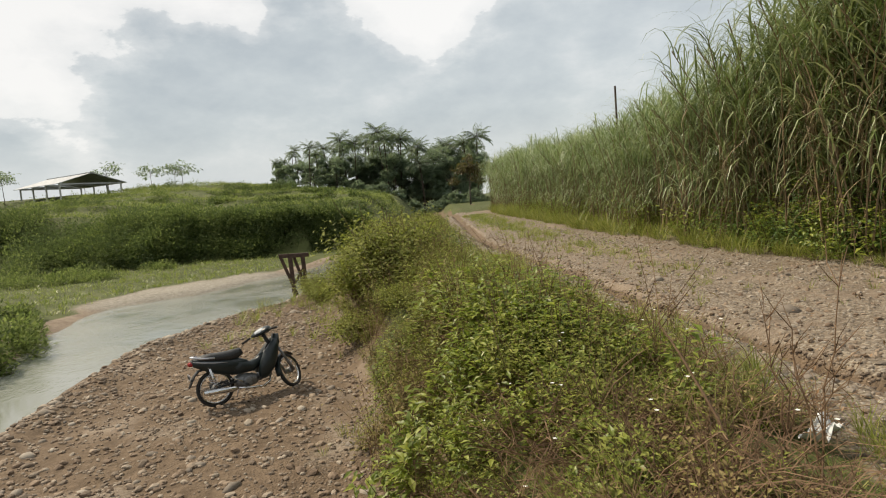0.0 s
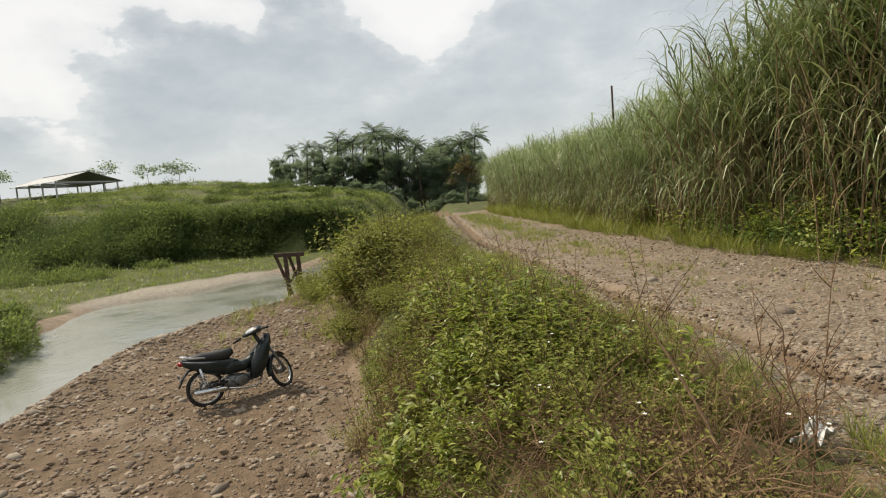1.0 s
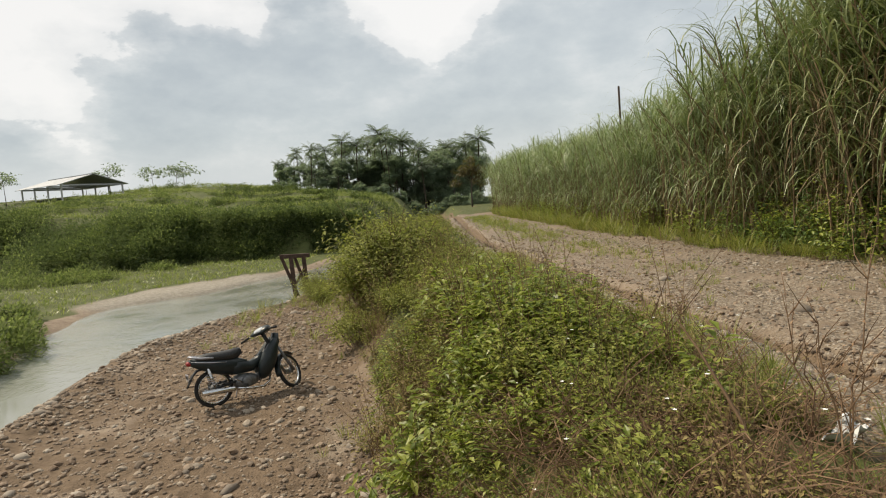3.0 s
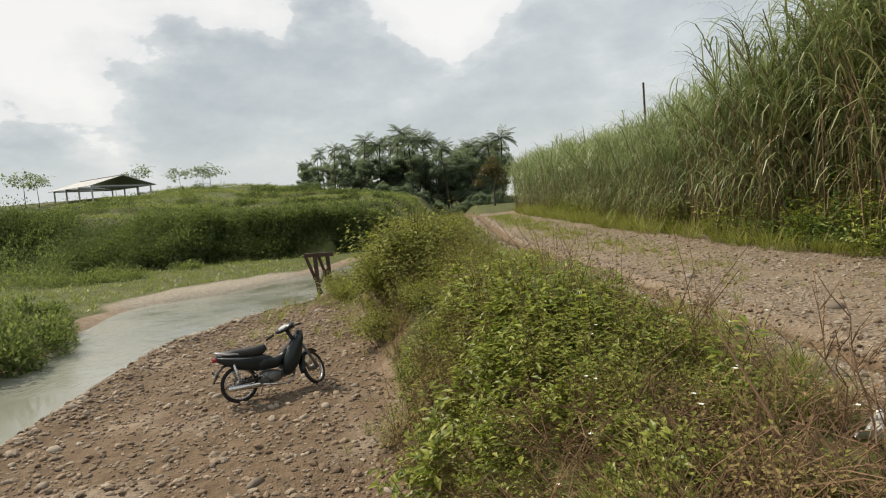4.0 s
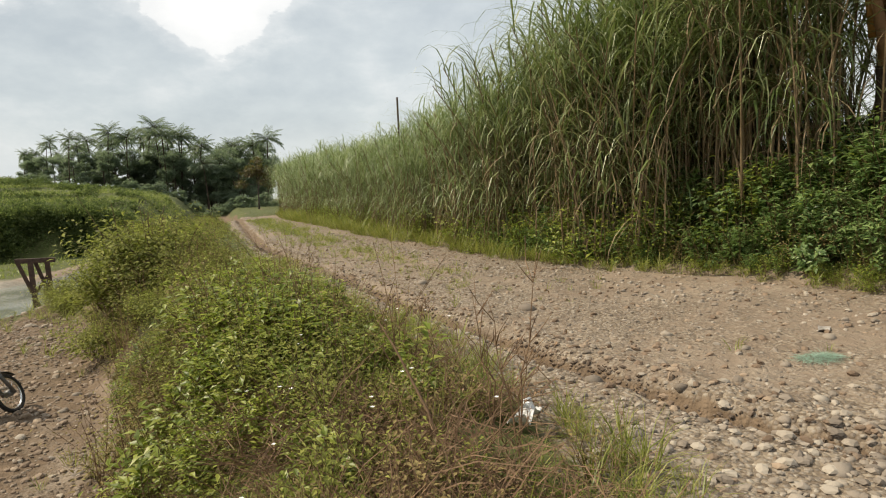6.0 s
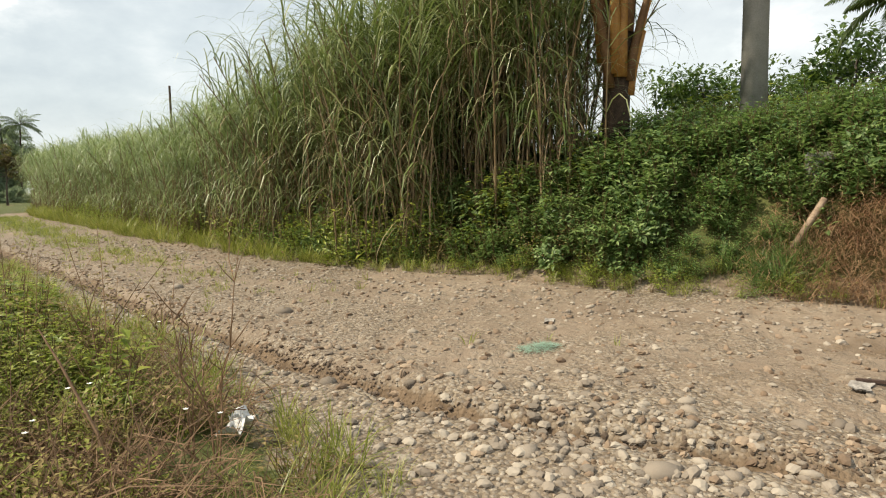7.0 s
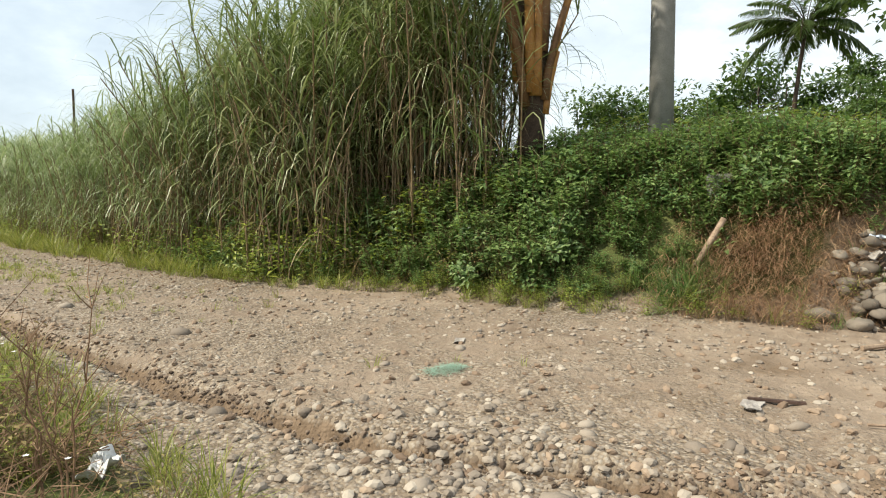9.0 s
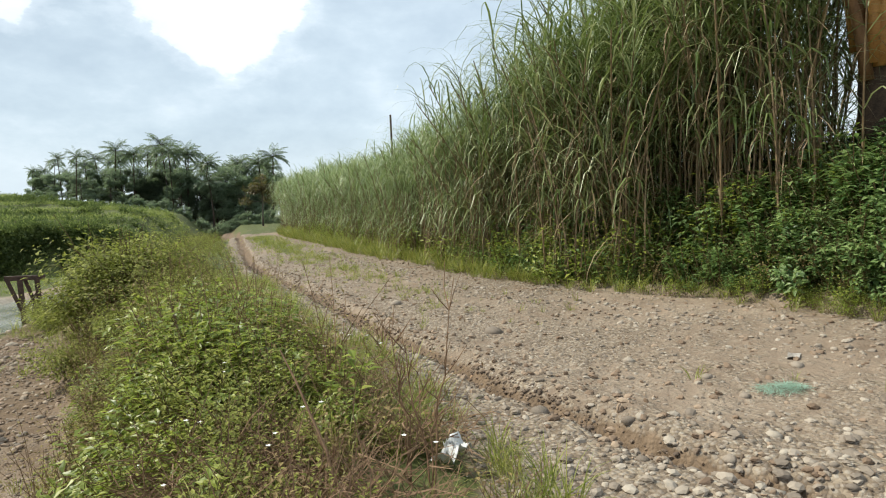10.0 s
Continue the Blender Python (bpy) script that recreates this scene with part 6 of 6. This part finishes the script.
        ca, sa, cb, sb = np.cos(a), np.sin(a), np.cos(b), np.sin(b)
        z0 = np.zeros(n)
        R = np.stack([np.stack([ca * cb, -sa, ca * sb], 1), np.stack([sa * cb, ca, sa * sb], 1), np.stack([-sb, z0, cb], 1)], 1)
        q = np.einsum("nij,vj->nvi", R, v) * size[k][:, None, None] + (P[k] + np.array([0, 0, 1.0]) * (size[k] * (0.55 - sink))[:, None])[:, None]
        g.add(q.reshape(-1, 3), (np.arange(n)[:, None, None] * 20 + f).reshape(-1, 3))


def strew_stones():
    g = Geo()
    n = 40000
    x, y = rng.uniform(0.8, 11.5, n), 0.3 + 15 * rng.uniform(0, 1, n) ** 1.4
    z, gravel, grass, mud, sand = land(x, y)
    k = (rng.uniform(0, 1, n) < np.clip(gravel * 0.55 + 0.12, 0, 1) * (1 - grass * 0.9) * np.where((x > groove(y) + 0.15) & (y < 5), 0.6, 1.0)) & (x > road_left(y) - 0.2) & (x < road_right(y) + 0.5)
    s = 0.007 + 0.019 * rng.uniform(0, 1, k.sum()) ** 2.6 + 0.022 * (rng.uniform(0, 1, k.sum()) < 0.07)
    k[k] = np.abs(x[k] - groove(y[k])) > 0.10
    pebbles(g, np.stack([x, y, z], 1)[k], s[: k.sum()], 0.35, 0.58)
    heap = 320
    hx, hy = 3.5 + rng.normal(0, 0.42, heap), 2.25 + rng.normal(0, 0.75, heap)
    hk = (hx > 2.4) & (hy > 0.9)
    pebbles(g, on_land(hx[hk], hy[hk]), 0.018 + 0.032 * rng.uniform(0, 1, hk.sum()) ** 2.2)
    n = 11000
    ex = rng.uniform(0.6, 10.5, n)
    ey = rng.uniform(0.8, 24, n)
    band = (np.abs(ex - groove(ey) + 0.62) < 0.46) | (np.abs(ex - road_right(ey) + 1.3) < 0.35)
    pebbles(g, on_land(ex[band], ey[band]), 0.016 + 0.03 * rng.uniform(0, 1, band.sum()) ** 2)
    stuff("road_pebbles", g, ["stone"], "grey-brown river pebbles strewn over the dirt road", "pebbles")
    g = Geo()
    n = 20000
    x, y = rng.uniform(-8.2, 0.2, n), rng.uniform(4.5, 21, n)
    z, gravel, grass, mud, sand = land(x, y)
    k = (x < slope_foot(y) + 0.75) & (x > bank_edge(y) + 0.0) & (rng.uniform(0, 1, n) < 0.35 + 0.65 * np.clip(gravel, 0, 1)) & (grass < 0.6)
    m = int(k.sum())
    s = 0.014 + 0.03 * rng.uniform(0, 1, m) ** 2.2 + 0.035 * (rng.uniform(0, 1, m) < 0.04)
    s = s * np.where(np.abs(x[k] - bank_edge(y[k]) - 0.45) < 0.4, 1.5, 1.0)
    pebbles(g, np.stack([x, y, z], 1)[k], s)
    stuff("bank_pebbles", g, ["bank_stone"], "brown and grey stones strewn over the gravel bank", "pebbles")
    # earth clods thrown up along the groove and over the road
    g = Geo()
    n = 24000
    x, y = rng.uniform(0.8, 11, n), 0.5 + 21 * rng.uniform(0, 1, n) ** 1.3
    k = (x > road_left(y)) & (x < road_right(y)) & (rng.uniform(0, 1, n) < 0.25 + 0.9 * np.exp(-((x - groove(y) - 0.15) / 0.3) ** 2))
    pebbles(g, on_land(x[k], y[k]), 0.010 + 0.034 * rng.uniform(0, 1, k.sum()) ** 2.5, 0.5, 0.45)
    n = 3000
    x, y = rng.uniform(-8, 0.2, n), rng.uniform(5, 19, n)
    k = (x < slope_foot(y) + 0.3) & (x > bank_edge(y) + 0.02)
    pebbles(g, on_land(x[k], y[k]), 0.02 + 0.05 * rng.uniform(0, 1, k.sum()) ** 2.5)
    d = Geo()
    n = 5200
    y = 0.2 + 20 * rng.uniform(0, 1, n) ** 1.25
    x = groove(y) + rng.normal(0, 0.075, n) + 0.1 * rough2(y, y * 0 + 3.0, 0.9, 2)
    pebbles(d, on_land(x, y), (0.006 + 0.022 * rng.uniform(0, 1, n) ** 2.6) * np.interp(y, [0.2, 2.0], [0.4, 1.0]), 0.6, 0.5)
    stuff("rut_clods", d, ["rut_earth"], "dark damp clods broken into the wheel rut", "clods")
    stuff("earth_clods", g, ["clod"], "brown earth clods along the wheel ruts", "clods")
    g = Geo()
    n = 1500
    y = rng.uniform(-2.5, 1.6, n)
    x = road_right(y) + rng.uniform(-0.3, 3.0, n)
    pebbles(g, on_land(x, y), 0.02 + 0.10 * rng.uniform(0, 1, n) ** 3)
    n = 2600
    y = rng.uniform(-2.5, 1.6, n)
    x = road_right(y) + 2.6 * rng.uniform(0, 1, n) ** 1.4 - 0.2
    pebbles(g, on_land(x, y), 0.01 + 0.05 * rng.uniform(0, 1, n) ** 2.4)
    g2 = Geo()
    n = 420
    y = rng.uniform(-2.5, 1.5, n)
    x = road_right(y) + 2.4 * rng.uniform(0, 1, n) ** 1.3 - 0.2
    pebbles(g2, on_land(x, y), 0.018 + 0.06 * rng.uniform(0, 1, n) ** 2.2)
    stuff("fallen_stones", g2, ["bank_stone"], "grey-brown stones fallen from the bare bank", "pebbles")
    stuff("bank_rubble", g, ["dark_earth"], "lumps of dark soil and rubble on the bare bank", "rubble")


M["rut_earth"] = stony("rut_earth", (0.075, 0.052, 0.036), (0.135, 0.095, 0.066), (0.21, 0.155, 0.11))
M["dark_earth"] = solid("dark_earth", (0.05, 0.035, 0.025), (0.11, 0.08, 0.055), 0.95, 9.0, 0.6)
M["clod"] = stony("earth_clod", (0.13, 0.085, 0.055), (0.22, 0.155, 0.105), (0.32, 0.24, 0.17))
strew_stones()


def single_stones():
    """The stones nearest to the road's edge, one by one."""
    meshes = []
    for v, f in PEBBLES:
        me = Geo().add(v, f).mesh("stone", ["stone"], True)
        meshes.append(me)
    spots = []
    r = np.random.default_rng(21)
    while len(spots) < 130:
        x, y = 3.5 + r.normal(0, 0.5), 2.2 + r.normal(0, 0.8)
        if 2.5 < x < 5.2 and 0.9 < y < 4.2:
            spots.append((x, y, 0.022 + 0.04 * r.uniform() ** 2))
    for x, y, s in [(3.15, 2.35, 0.085), (3.45, 1.75, 0.10), (4.5, 1.56, 0.085), (4.62, 1.42, 0.07), (5.2, 1.25, 0.08), (3.62, 6.6, 0.13), (4.14, 4.83, 0.07), (4.37, 4.15, 0.06), (2.88, 4.08, 0.09), (5.1, 3.97, 0.07), (3.19, 9.27, 0.10), (2.55, 6.0, 0.08), (-2.32, 6.42, 0.12), (-3.0, 7.0, 0.06), (-3.6, 8.1, 0.08), (-5.5, 8.0, 0.11), (-6.3, 9.6, 0.15), (-6.5, 10.2, 0.12), (-4.9, 6.9, 0.09), (-2.1, 8.7, 0.09), (-1.6, 7.9, 0.07), (-5.0, 12.5, 0.1), (-6.6, 14.8, 0.13), (-4.2, 17.2, 0.14), (-3.5, 17.4, 0.1), (-5.6, 18.0, 0.12), (-3.9, 13.9, 0.09)]:
        spots.append((x, y, s))
    while len(spots) < 298:
        y = r.uniform(6, 16)
        x = r.uniform(float(bank_edge(y)) + 0.2, float(slope_foot(y)))
        spots.append((x, y, 0.04 + 0.05 * r.uniform() ** 2))
    for i, (x, y, s) in enumerate(spots):
        z = float(height(x, y)[0])
        part("stone", meshes[i % 8], None, ground, at=Matrix.Translation((x, y, z - s * 0.08)) @ Matrix.Rotation(r.uniform(0, 6.28), 4, "Z") @ Matrix.Rotation(r.normal(0, 0.25), 4, "X") @ Matrix.Scale(s, 4))


def stone_pile():
    r = np.random.default_rng(31)
    o = thing("stone_pile", Matrix.Translation((8.5, 1.34, float(height(8.1, 1.34)[0]))), "heap of rounded grey river stones at the foot of the bank", "stone pile")
    meshes = []
    for i in range(6):
        bm = bmesh.new()
        bmesh.ops.create_icosphere(bm, subdivisions=2, radius=1.0)
        sc = (1.0, r.uniform(0.75, 0.95), r.uniform(0.5, 0.72))
        for v in bm.verts:
            d = 1 + 0.42 * noise.noise(v.co * 1.3 + Vector((i * 7, 0, 0))) + 0.13 * noise.noise(v.co * 3.5 + Vector((0, i * 7, 0)))
            v.co = Vector((v.co.x * sc[0] * d, v.co.y * sc[1] * d, v.co.z * sc[2] * d))
        me = bpy.data.meshes.new("stone")
        bm.to_mesh(me)
        bm.free()
        for p in me.polygons:
            p.use_smooth = True
        me.materials.append(M["pile_stone"])
        meshes.append(me)
    base = np.array(o.matrix_basis.translation)
    made = []
    tries = 0
    while len(made) < 110 and tries < 12000:
        tries += 1
        a, q = r.uniform(0, 6.28), math.sqrt(r.uniform(0, 1))
        x, y = 0.42 * q * math.cos(a) + 0.05, 0.64 * q * math.sin(a)
        s = 0.05 + 0.075 * r.uniform() ** 1.7
        hgt = max(0.0, 0.62 * (1 - (abs(y + 0.08) / 0.74) ** 1.6) * (0.35 + 0.65 * (x + 0.42) / 0.84))
        z = r.uniform(0, 1) ** 0.5 * hgt + s * 0.45
        p = np.array([x, y, z])
        if all(np.linalg.norm((p - c) * (1, 1, 1.2)) > 0.66 * (s + t) for c, t in made):
            made.append((p, s))
    made += [(np.array([-0.45, 0.55, 0.06]), 0.15), (np.array([0.3, -0.86, 0.08]), 0.15), (np.array([-0.5, 0.2, 0.05]), 0.12), (np.array([-0.5, -0.2, 0.05]), 0.11), (np.array([-0.42, -0.5, 0.05]), 0.12)]
    for i, (p, s) in enumerate(made):
        gz = float(height(base[0] + p[0], base[1] + p[1])[0]) - base[2]
        part("stone", meshes[i % 6], None, o, at=Matrix.Translation((p[0], p[1], max(p[2], gz + s * 0.35))) @ Matrix.Rotation(r.uniform(0, 6.28), 4, "Z") @ Matrix.Rotation(r.normal(0, 0.4), 4, "X") @ Matrix.Scale(s, 4))
    part("earth_core", Geo().add(*mound(0.42, 0.6, 0.5)), ["dark_earth"], o, "brown earth under the stones", True)


def mound(rx, ry, h, k=14, rings=6):
    v, f = [], []
    for i in range(rings + 1):
        u = i / rings
        for j in range(k):
            a = j * 2 * math.pi / k
            w = 1 + 0.12 * math.sin(a * 3 + i)
            v.append((rx * (1 - u) * w * math.cos(a) + 0.18, ry * (1 - u) * w * math.sin(a), h * (1 - (1 - u) ** 2) * 0.9 - 0.05))
    for i in range(rings):
        for j in range(k):
            p, q = i * k + j, i * k + (j + 1) % k
            f += [(p, q, q + k), (p, q + k, p + k)]
    return np.array(v), f


def crumpled(seed, w, d, h, n=12):
    """A crumpled thin sheet with two sides."""
    r = np.random.default_rng(seed)
    u = np.linspace(-0.5, 0.5, n)
    X, Y = np.meshgrid(u, u)
    x, y = X.ravel(), Y.ravel()
    ox = r.uniform(0, 50)
    z = h * (0.5 + 0.8 * rough2(x * w + ox, y * d, 3.0 / max(w, d), 4))
    edge = 1 + 0.3 * rough2(np.arctan2(y, x) + ox, np.zeros_like(x), 1.5, 2)
    v = np.stack([x * w * edge + 0.1 * w * rough2(x + ox, y, 5, 2), y * d * edge, np.abs(z)], 1)
    f = []
    for i in range(n - 1):
        for j in range(n - 1):
            p = i * n + j
            f += [(p, p + 1, p + n + 1), (p, p + n + 1, p + n)]
    f = np.array(f)
    return np.concatenate([v, v - (0, 0, 0.006)]), np.concatenate([f, f[:, ::-1] + n * n])


def litter():
    at = lambda x, y, lift=0.0, yaw=0.0: Matrix.Translation(on_land(x, y, lift)[0]) @ Matrix.Rotation(radians(yaw), 4, "Z")
    b = thing("plastic_bag", at(2.03, 3.46, 0.05, 20), "crumpled white plastic bag lying at the road verge", "plastic bag")
    part("film", Geo().add(*crumpled(1, 0.19, 0.14, 0.15)), ["plastic"], b, "", True)
    part("knot", Geo().add(*crumpled(2, 0.06, 0.055, 0.08), 0), ["plastic"], b, at=Matrix.Translation((-0.02, 0.0, 0.07)))
    n = thing("net_scrap", at(4.6, 3.65, 0.005), "scrap of green net lying flat on the road", "net scrap")
    g = Geo()
    r = np.random.default_rng(4)
    for i in range(420):
        a, q = r.uniform(0, 6.28), math.sqrt(r.uniform())
        p = np.array([0.20 * q * math.cos(a), 0.11 * q * math.sin(a), 0.008 + 0.025 * r.uniform() * (1 - q * q)])
        g.add(*blades(p[None], r.uniform(0, 6.28), r.uniform(-0.1, 0.25), r.uniform(0.05, 0.12), 0.005, 0.3, 2))
    tagged(part("mesh_strands", g, ["net"], n), kind="stuff")
    w = thing("board", at(5.44, 1.45, 0.03, -62), "dark weathered strip of wood lying on the road", "board")
    part("plank", Geo().add(*box(-0.17, 0.17, -0.016, 0.016, -0.012, 0.008, 0.003)), ["wet_wood"], w)
    p = thing("paper_scrap", at(5.28, 1.55, 0.012, 10), "pale crumpled paper scrap beside the board", "paper scrap", "paper scraps")
    part("sheet", Geo().add(*crumpled(5, 0.16, 0.12, 0.02, 8)), ["cloth"], p)
    p = thing("paper_scrap", at(5.32, 4.2, 0.012, 40), "small pale paper scrap lying on the road", "paper scrap", "paper scraps")
    part("sheet", Geo().add(*crumpled(6, 0.2, 0.09, 0.02, 8)), ["cloth"], p)
    s = thing("ground_stick", at(7.45, 1.2, 0.02, -35), "pale dry stick lying on the road", "stick", "sticks")
    part("shaft", Geo().add(*tube([(-0.28, 0, 0), (0, 0.02, 0.01), (0.28, -0.01, 0.0)], [0.022, 0.02, 0.014], 7)), ["wood"], s)
    s = thing("ground_stick", at(5.6, 0.55, 0.012, -60), "thin dry stick lying on the road", "stick", "sticks")
    part("shaft", Geo().add(*tube([(-0.45, 0, 0), (0, 0.02, 0.01), (0.45, -0.02, 0.0)], [0.009, 0.008, 0.005], 6)), ["wood"], s)
    x0, y0 = 8.22, 3.12
    s = thing("leaning_stick", at(x0, y0, 0.08), "weathered wooden stick leaning on the bank", "stick", "sticks")
    part("shaft", Geo().add(*tube([(-0.1, 0.06, 0.0), (0.06, -0.03, 0.27), (0.2, -0.12, 0.53)], [0.034, 0.036, 0.034], 9)), ["wood"], s, "", True)
    c = thing("concrete_block", at(9.1, 3.35, -0.28, 25), "grey concrete block half hidden in the weeds", "concrete block")
    part("block", Geo().add(*box(-0.3, 0.3, -0.15, 0.15, 0.0, 0.42, 0.02)), ["concrete"], c)
    for i, (x, y, z, yaw, L, rad) in enumerate([(12.9, 0.1, 0.16, 96, 5.2, 0.105), (13.3, 0.0, 0.2, 99, 4.8, 0.10), (13.1, -0.6, 0.30, 101, 4.4, 0.085), (13.7, 0.7, 0.15, 84, 3.4, 0.09), (12.3, 1.5, 0.10, 70, 1.2, 0.08)]):
        o = thing("pipe", at(x, y, z, yaw), "pale weathered pipe lying on the bank top", "pipe", "pipes on the bank")
        k = 16
        v, f = tube([(-L / 2, 0, 0), (L / 2, 0, 0.02)], rad, k)
        part("wall", Geo().add(v, f), ["pipe"], o, "", True)
        for e in (-1, 1):
            part("socket", Geo().add(*tube([(e * (L / 2 - 0.12), 0, 0.01 * e), (e * (L / 2 + 0.01), 0, 0.01 * e)], rad * 1.16, k)), ["pipe"], o)
            # the pipe is solid: a black disc paints the shade inside its end
            part("opening", Geo().add(*tube([(e * (L / 2 + 0.005), 0, 0.01 * e), (e * (L / 2 + 0.016), 0, 0.01 * e)], rad * 0.9, k)), ["black"], o, "black disc standing for the shaded hollow of the pipe")
    rub = on_land(8.25, 1.2)[0]
    for i in range(24):
        r2 = np.random.default_rng(60 + i)
        x, y = 8.82 + r2.normal(0, 0.12), 1.2 + np.clip(r2.normal(0, 0.24), -0.42, 0.42)
        o = thing("rag", Matrix.Translation((x, y, max(float(height(x, y)[0]) + 0.03, rub[2] + 0.5 + r2.uniform(0, 0.08)))) @ Matrix.Rotation(r2.uniform(0, 6.28), 4, "Z") @ Matrix.Rotation(r2.normal(-0.3, 0.3), 4, "Y"), "pale crumpled rag in the rubbish on the stone heap" if i != 3 else "pale blue crumpled plastic in the rubbish on the stone heap", "rag", "rubbish on the stone heap")
        part("fabric", Geo().add(*crumpled(70 + i, r2.uniform(0.14, 0.34), r2.uniform(0.10, 0.2), 0.1)), ["blue_rag" if i == 3 else "plastic" if i % 11 == 0 else "cloth"], o)


def straw_heap():
    g = Geo()
    r = np.random.default_rng(9)
    n = 15000
    y = np.clip(r.normal(2.5, 0.5, n), 1.45, 3.5)
    x = road_right(y) + np.clip(r.normal(0.6, 0.38, n), -0.1, 1.5)
    p = on_land(x, y, 0.03) + np.stack([0 * x, 0 * x, np.abs(r.normal(0, 0.17, n)) * np.clip(0.6 + 1.6 * rough2(x, y, 2.4, 2), 0.1, 2)], 1)
    g.add(*blades(p, r.uniform(0, 6.28, n), r.uniform(-0.6, 0.6, n), r.uniform(0.06, 0.32, n), r.uniform(0.003, 0.008, n), r.uniform(0.0, 1.2, n), 3))
    n = 2200
    y = np.clip(r.normal(0.75, 0.4, n), -0.4, 1.4)
    x = road_right(y) + np.clip(r.normal(0.6, 0.4, n), 0.05, 1.8)
    g.add(*blades(on_land(x, y, 0.03) + np.stack([0 * x, 0 * x, np.abs(r.normal(0, 0.05, n))], 1), r.uniform(0, 6.28, n), r.uniform(-0.4, 0.8, n), r.uniform(0.1, 0.3, n), 0.006, 0.8, 3))
    stuff("dead_straw", g, ["straw"], "reddish-brown dead straw dumped on the bank", "straw")
    g = Geo()
    P = on_land(7.95 + r.normal(0, 0.16, 60), 3.25 + r.normal(0, 0.2, 60))
    strewn(g, TUFT, P, r.uniform(0.7, 1.2, 60), 0.45)
    P = np.concatenate([on_land(8.05 + r.normal(0, 0.15, 6), 1.9 + r.normal(0, 0.15, 6)), on_land(8.7 + r.normal(0, 0.3, 10), 2.4 + r.normal(0, 0.5, 10))])
    strewn(g, TUFT, P, r.uniform(0.4, 0.7, len(P)), 0.35)
    stuff("green_tuft", g, ["weed_dark"], "dark green grass tussock at the foot of the bank", "grass")


def sapling(x, y, yaw, tall, seed, label):
    """A bare, reddish young shrub with thin twigs."""
    r = np.random.default_rng(seed)
    o = thing("bare_sapling", Matrix.Translation(on_land(x, y, -0.02)[0]) @ Matrix.Rotation(yaw, 4, "Z"), label, "sapling", "bare saplings")
    for s in range(3):
        h = tall * (1.0, 0.8, 0.6)[s]
        a = s * 2.2
        u = np.linspace(0, 1, 8)
        path = np.stack([0.16 * h * u ** 1.3 * math.cos(a) + 0.012 * r.normal(size=8), 0.16 * h * u ** 1.3 * math.sin(a) + 0.012 * r.normal(size=8), h * u], 1)
        st = part("branch", Geo().add(*tubes(path, np.linspace(0.0065, 0.0016, 8)[None], 5)), ["red_stem"], o)
        for k in range(7):
            i = r.integers(2, 7)
            b = r.uniform(0, 6.28)
            L = r.uniform(0.1, 0.3)
            end = path[i] + np.array([math.cos(b) * L * 0.6, math.sin(b) * L * 0.6, L * 0.8])
            part("twig", Geo().add(*tubes(np.stack([path[i], (path[i] + end) / 2 + r.normal(0, 0.012, 3), end])[None], np.array([[0.003, 0.0025, 0.0012]]), 4)), ["red_stem"], st)
    g = Geo()
    n = 40
    p = np.stack([r.normal(0, 0.13, n) + 0.05, r.normal(0, 0.13, n), r.uniform(0.3, 1.0, n) * tall], 1)
    g.add(*leaves(p, r.normal(0, 1, (n, 3)), np.array([0, 0, 1.0]), 0.03, 0.01))
    tagged(part("dry_leafage", g, ["straw"], o), kind="stuff")


litter()
straw_heap()
stone_pile()
sapling(1.80, 3.12, 0.3, 1.12, 1, "bare reddish sapling at the edge of the road")
sapling(1.74, 3.30, 1.9, 0.85, 2, "bare thin sapling beside the verge weeds")
sapling(2.25, 6.2, 0.9, 0.4, 3, "small bare twiggy sapling beside the road")
o = thing("dry_stalk", Matrix.Translation(on_land(1.35, 2.95)[0]), "long bare red stalk leaning out of the weeds", "stalk")
part("stem", Geo().add(*tube([(0, 0, 0), (-0.06, 0.12, 0.3), (-0.16, 0.3, 0.58), (-0.22, 0.42, 0.72)], [0.009, 0.008, 0.006, 0.003], 6)), ["red_stem"], o)


def field_post():
    o = thing("wooden_post", Matrix.Translation(on_land(6.35, 21.6)[0]), "dark wooden post rising over the cane", "post")
    part("shaft", Geo().add(*tube([(0, 0, 0), (0, 0, 4.4)], 0.035, 8)), ["wet_wood"], o)


field_post()


def small_flowers():
    g = Geo()
    r = np.random.default_rng(44)
    n = 26
    x, y = r.uniform(0.1, 1.9, n), r.uniform(2.6, 5.5, n)
    for p in on_land(x, y, 0.0):
        c = p + (0, 0, r.uniform(0.3, 0.55))
        a = np.arange(5) * 1.2566
        g.add(*leaves(np.repeat(c[None], 5, 0), np.stack([np.cos(a), np.sin(a), 0.5 + 0 * a], 1), np.array([0, 0, 1.0]), 0.016, 0.012))
    stuff("white_flowers", g, ["flower"], "tiny white flowers scattered among the weeds", "flowers")
    g = Geo()
    n = 130
    y = r.uniform(2.5, 16, n)
    x = road_right(y) - np.abs(r.normal(0, 0.3, n))
    g.add(*blades(on_land(x, y, 0.015), r.uniform(0, 6.28, n), r.uniform(-0.05, 0.15, n), r.uniform(0.2, 0.7, n), 0.014, 0.1, 3))
    stuff("cane_litter", g, ["cane_dry"], "dry cane leaves lying along the road edge", "dry leaves")


small_flowers()
single_stones()
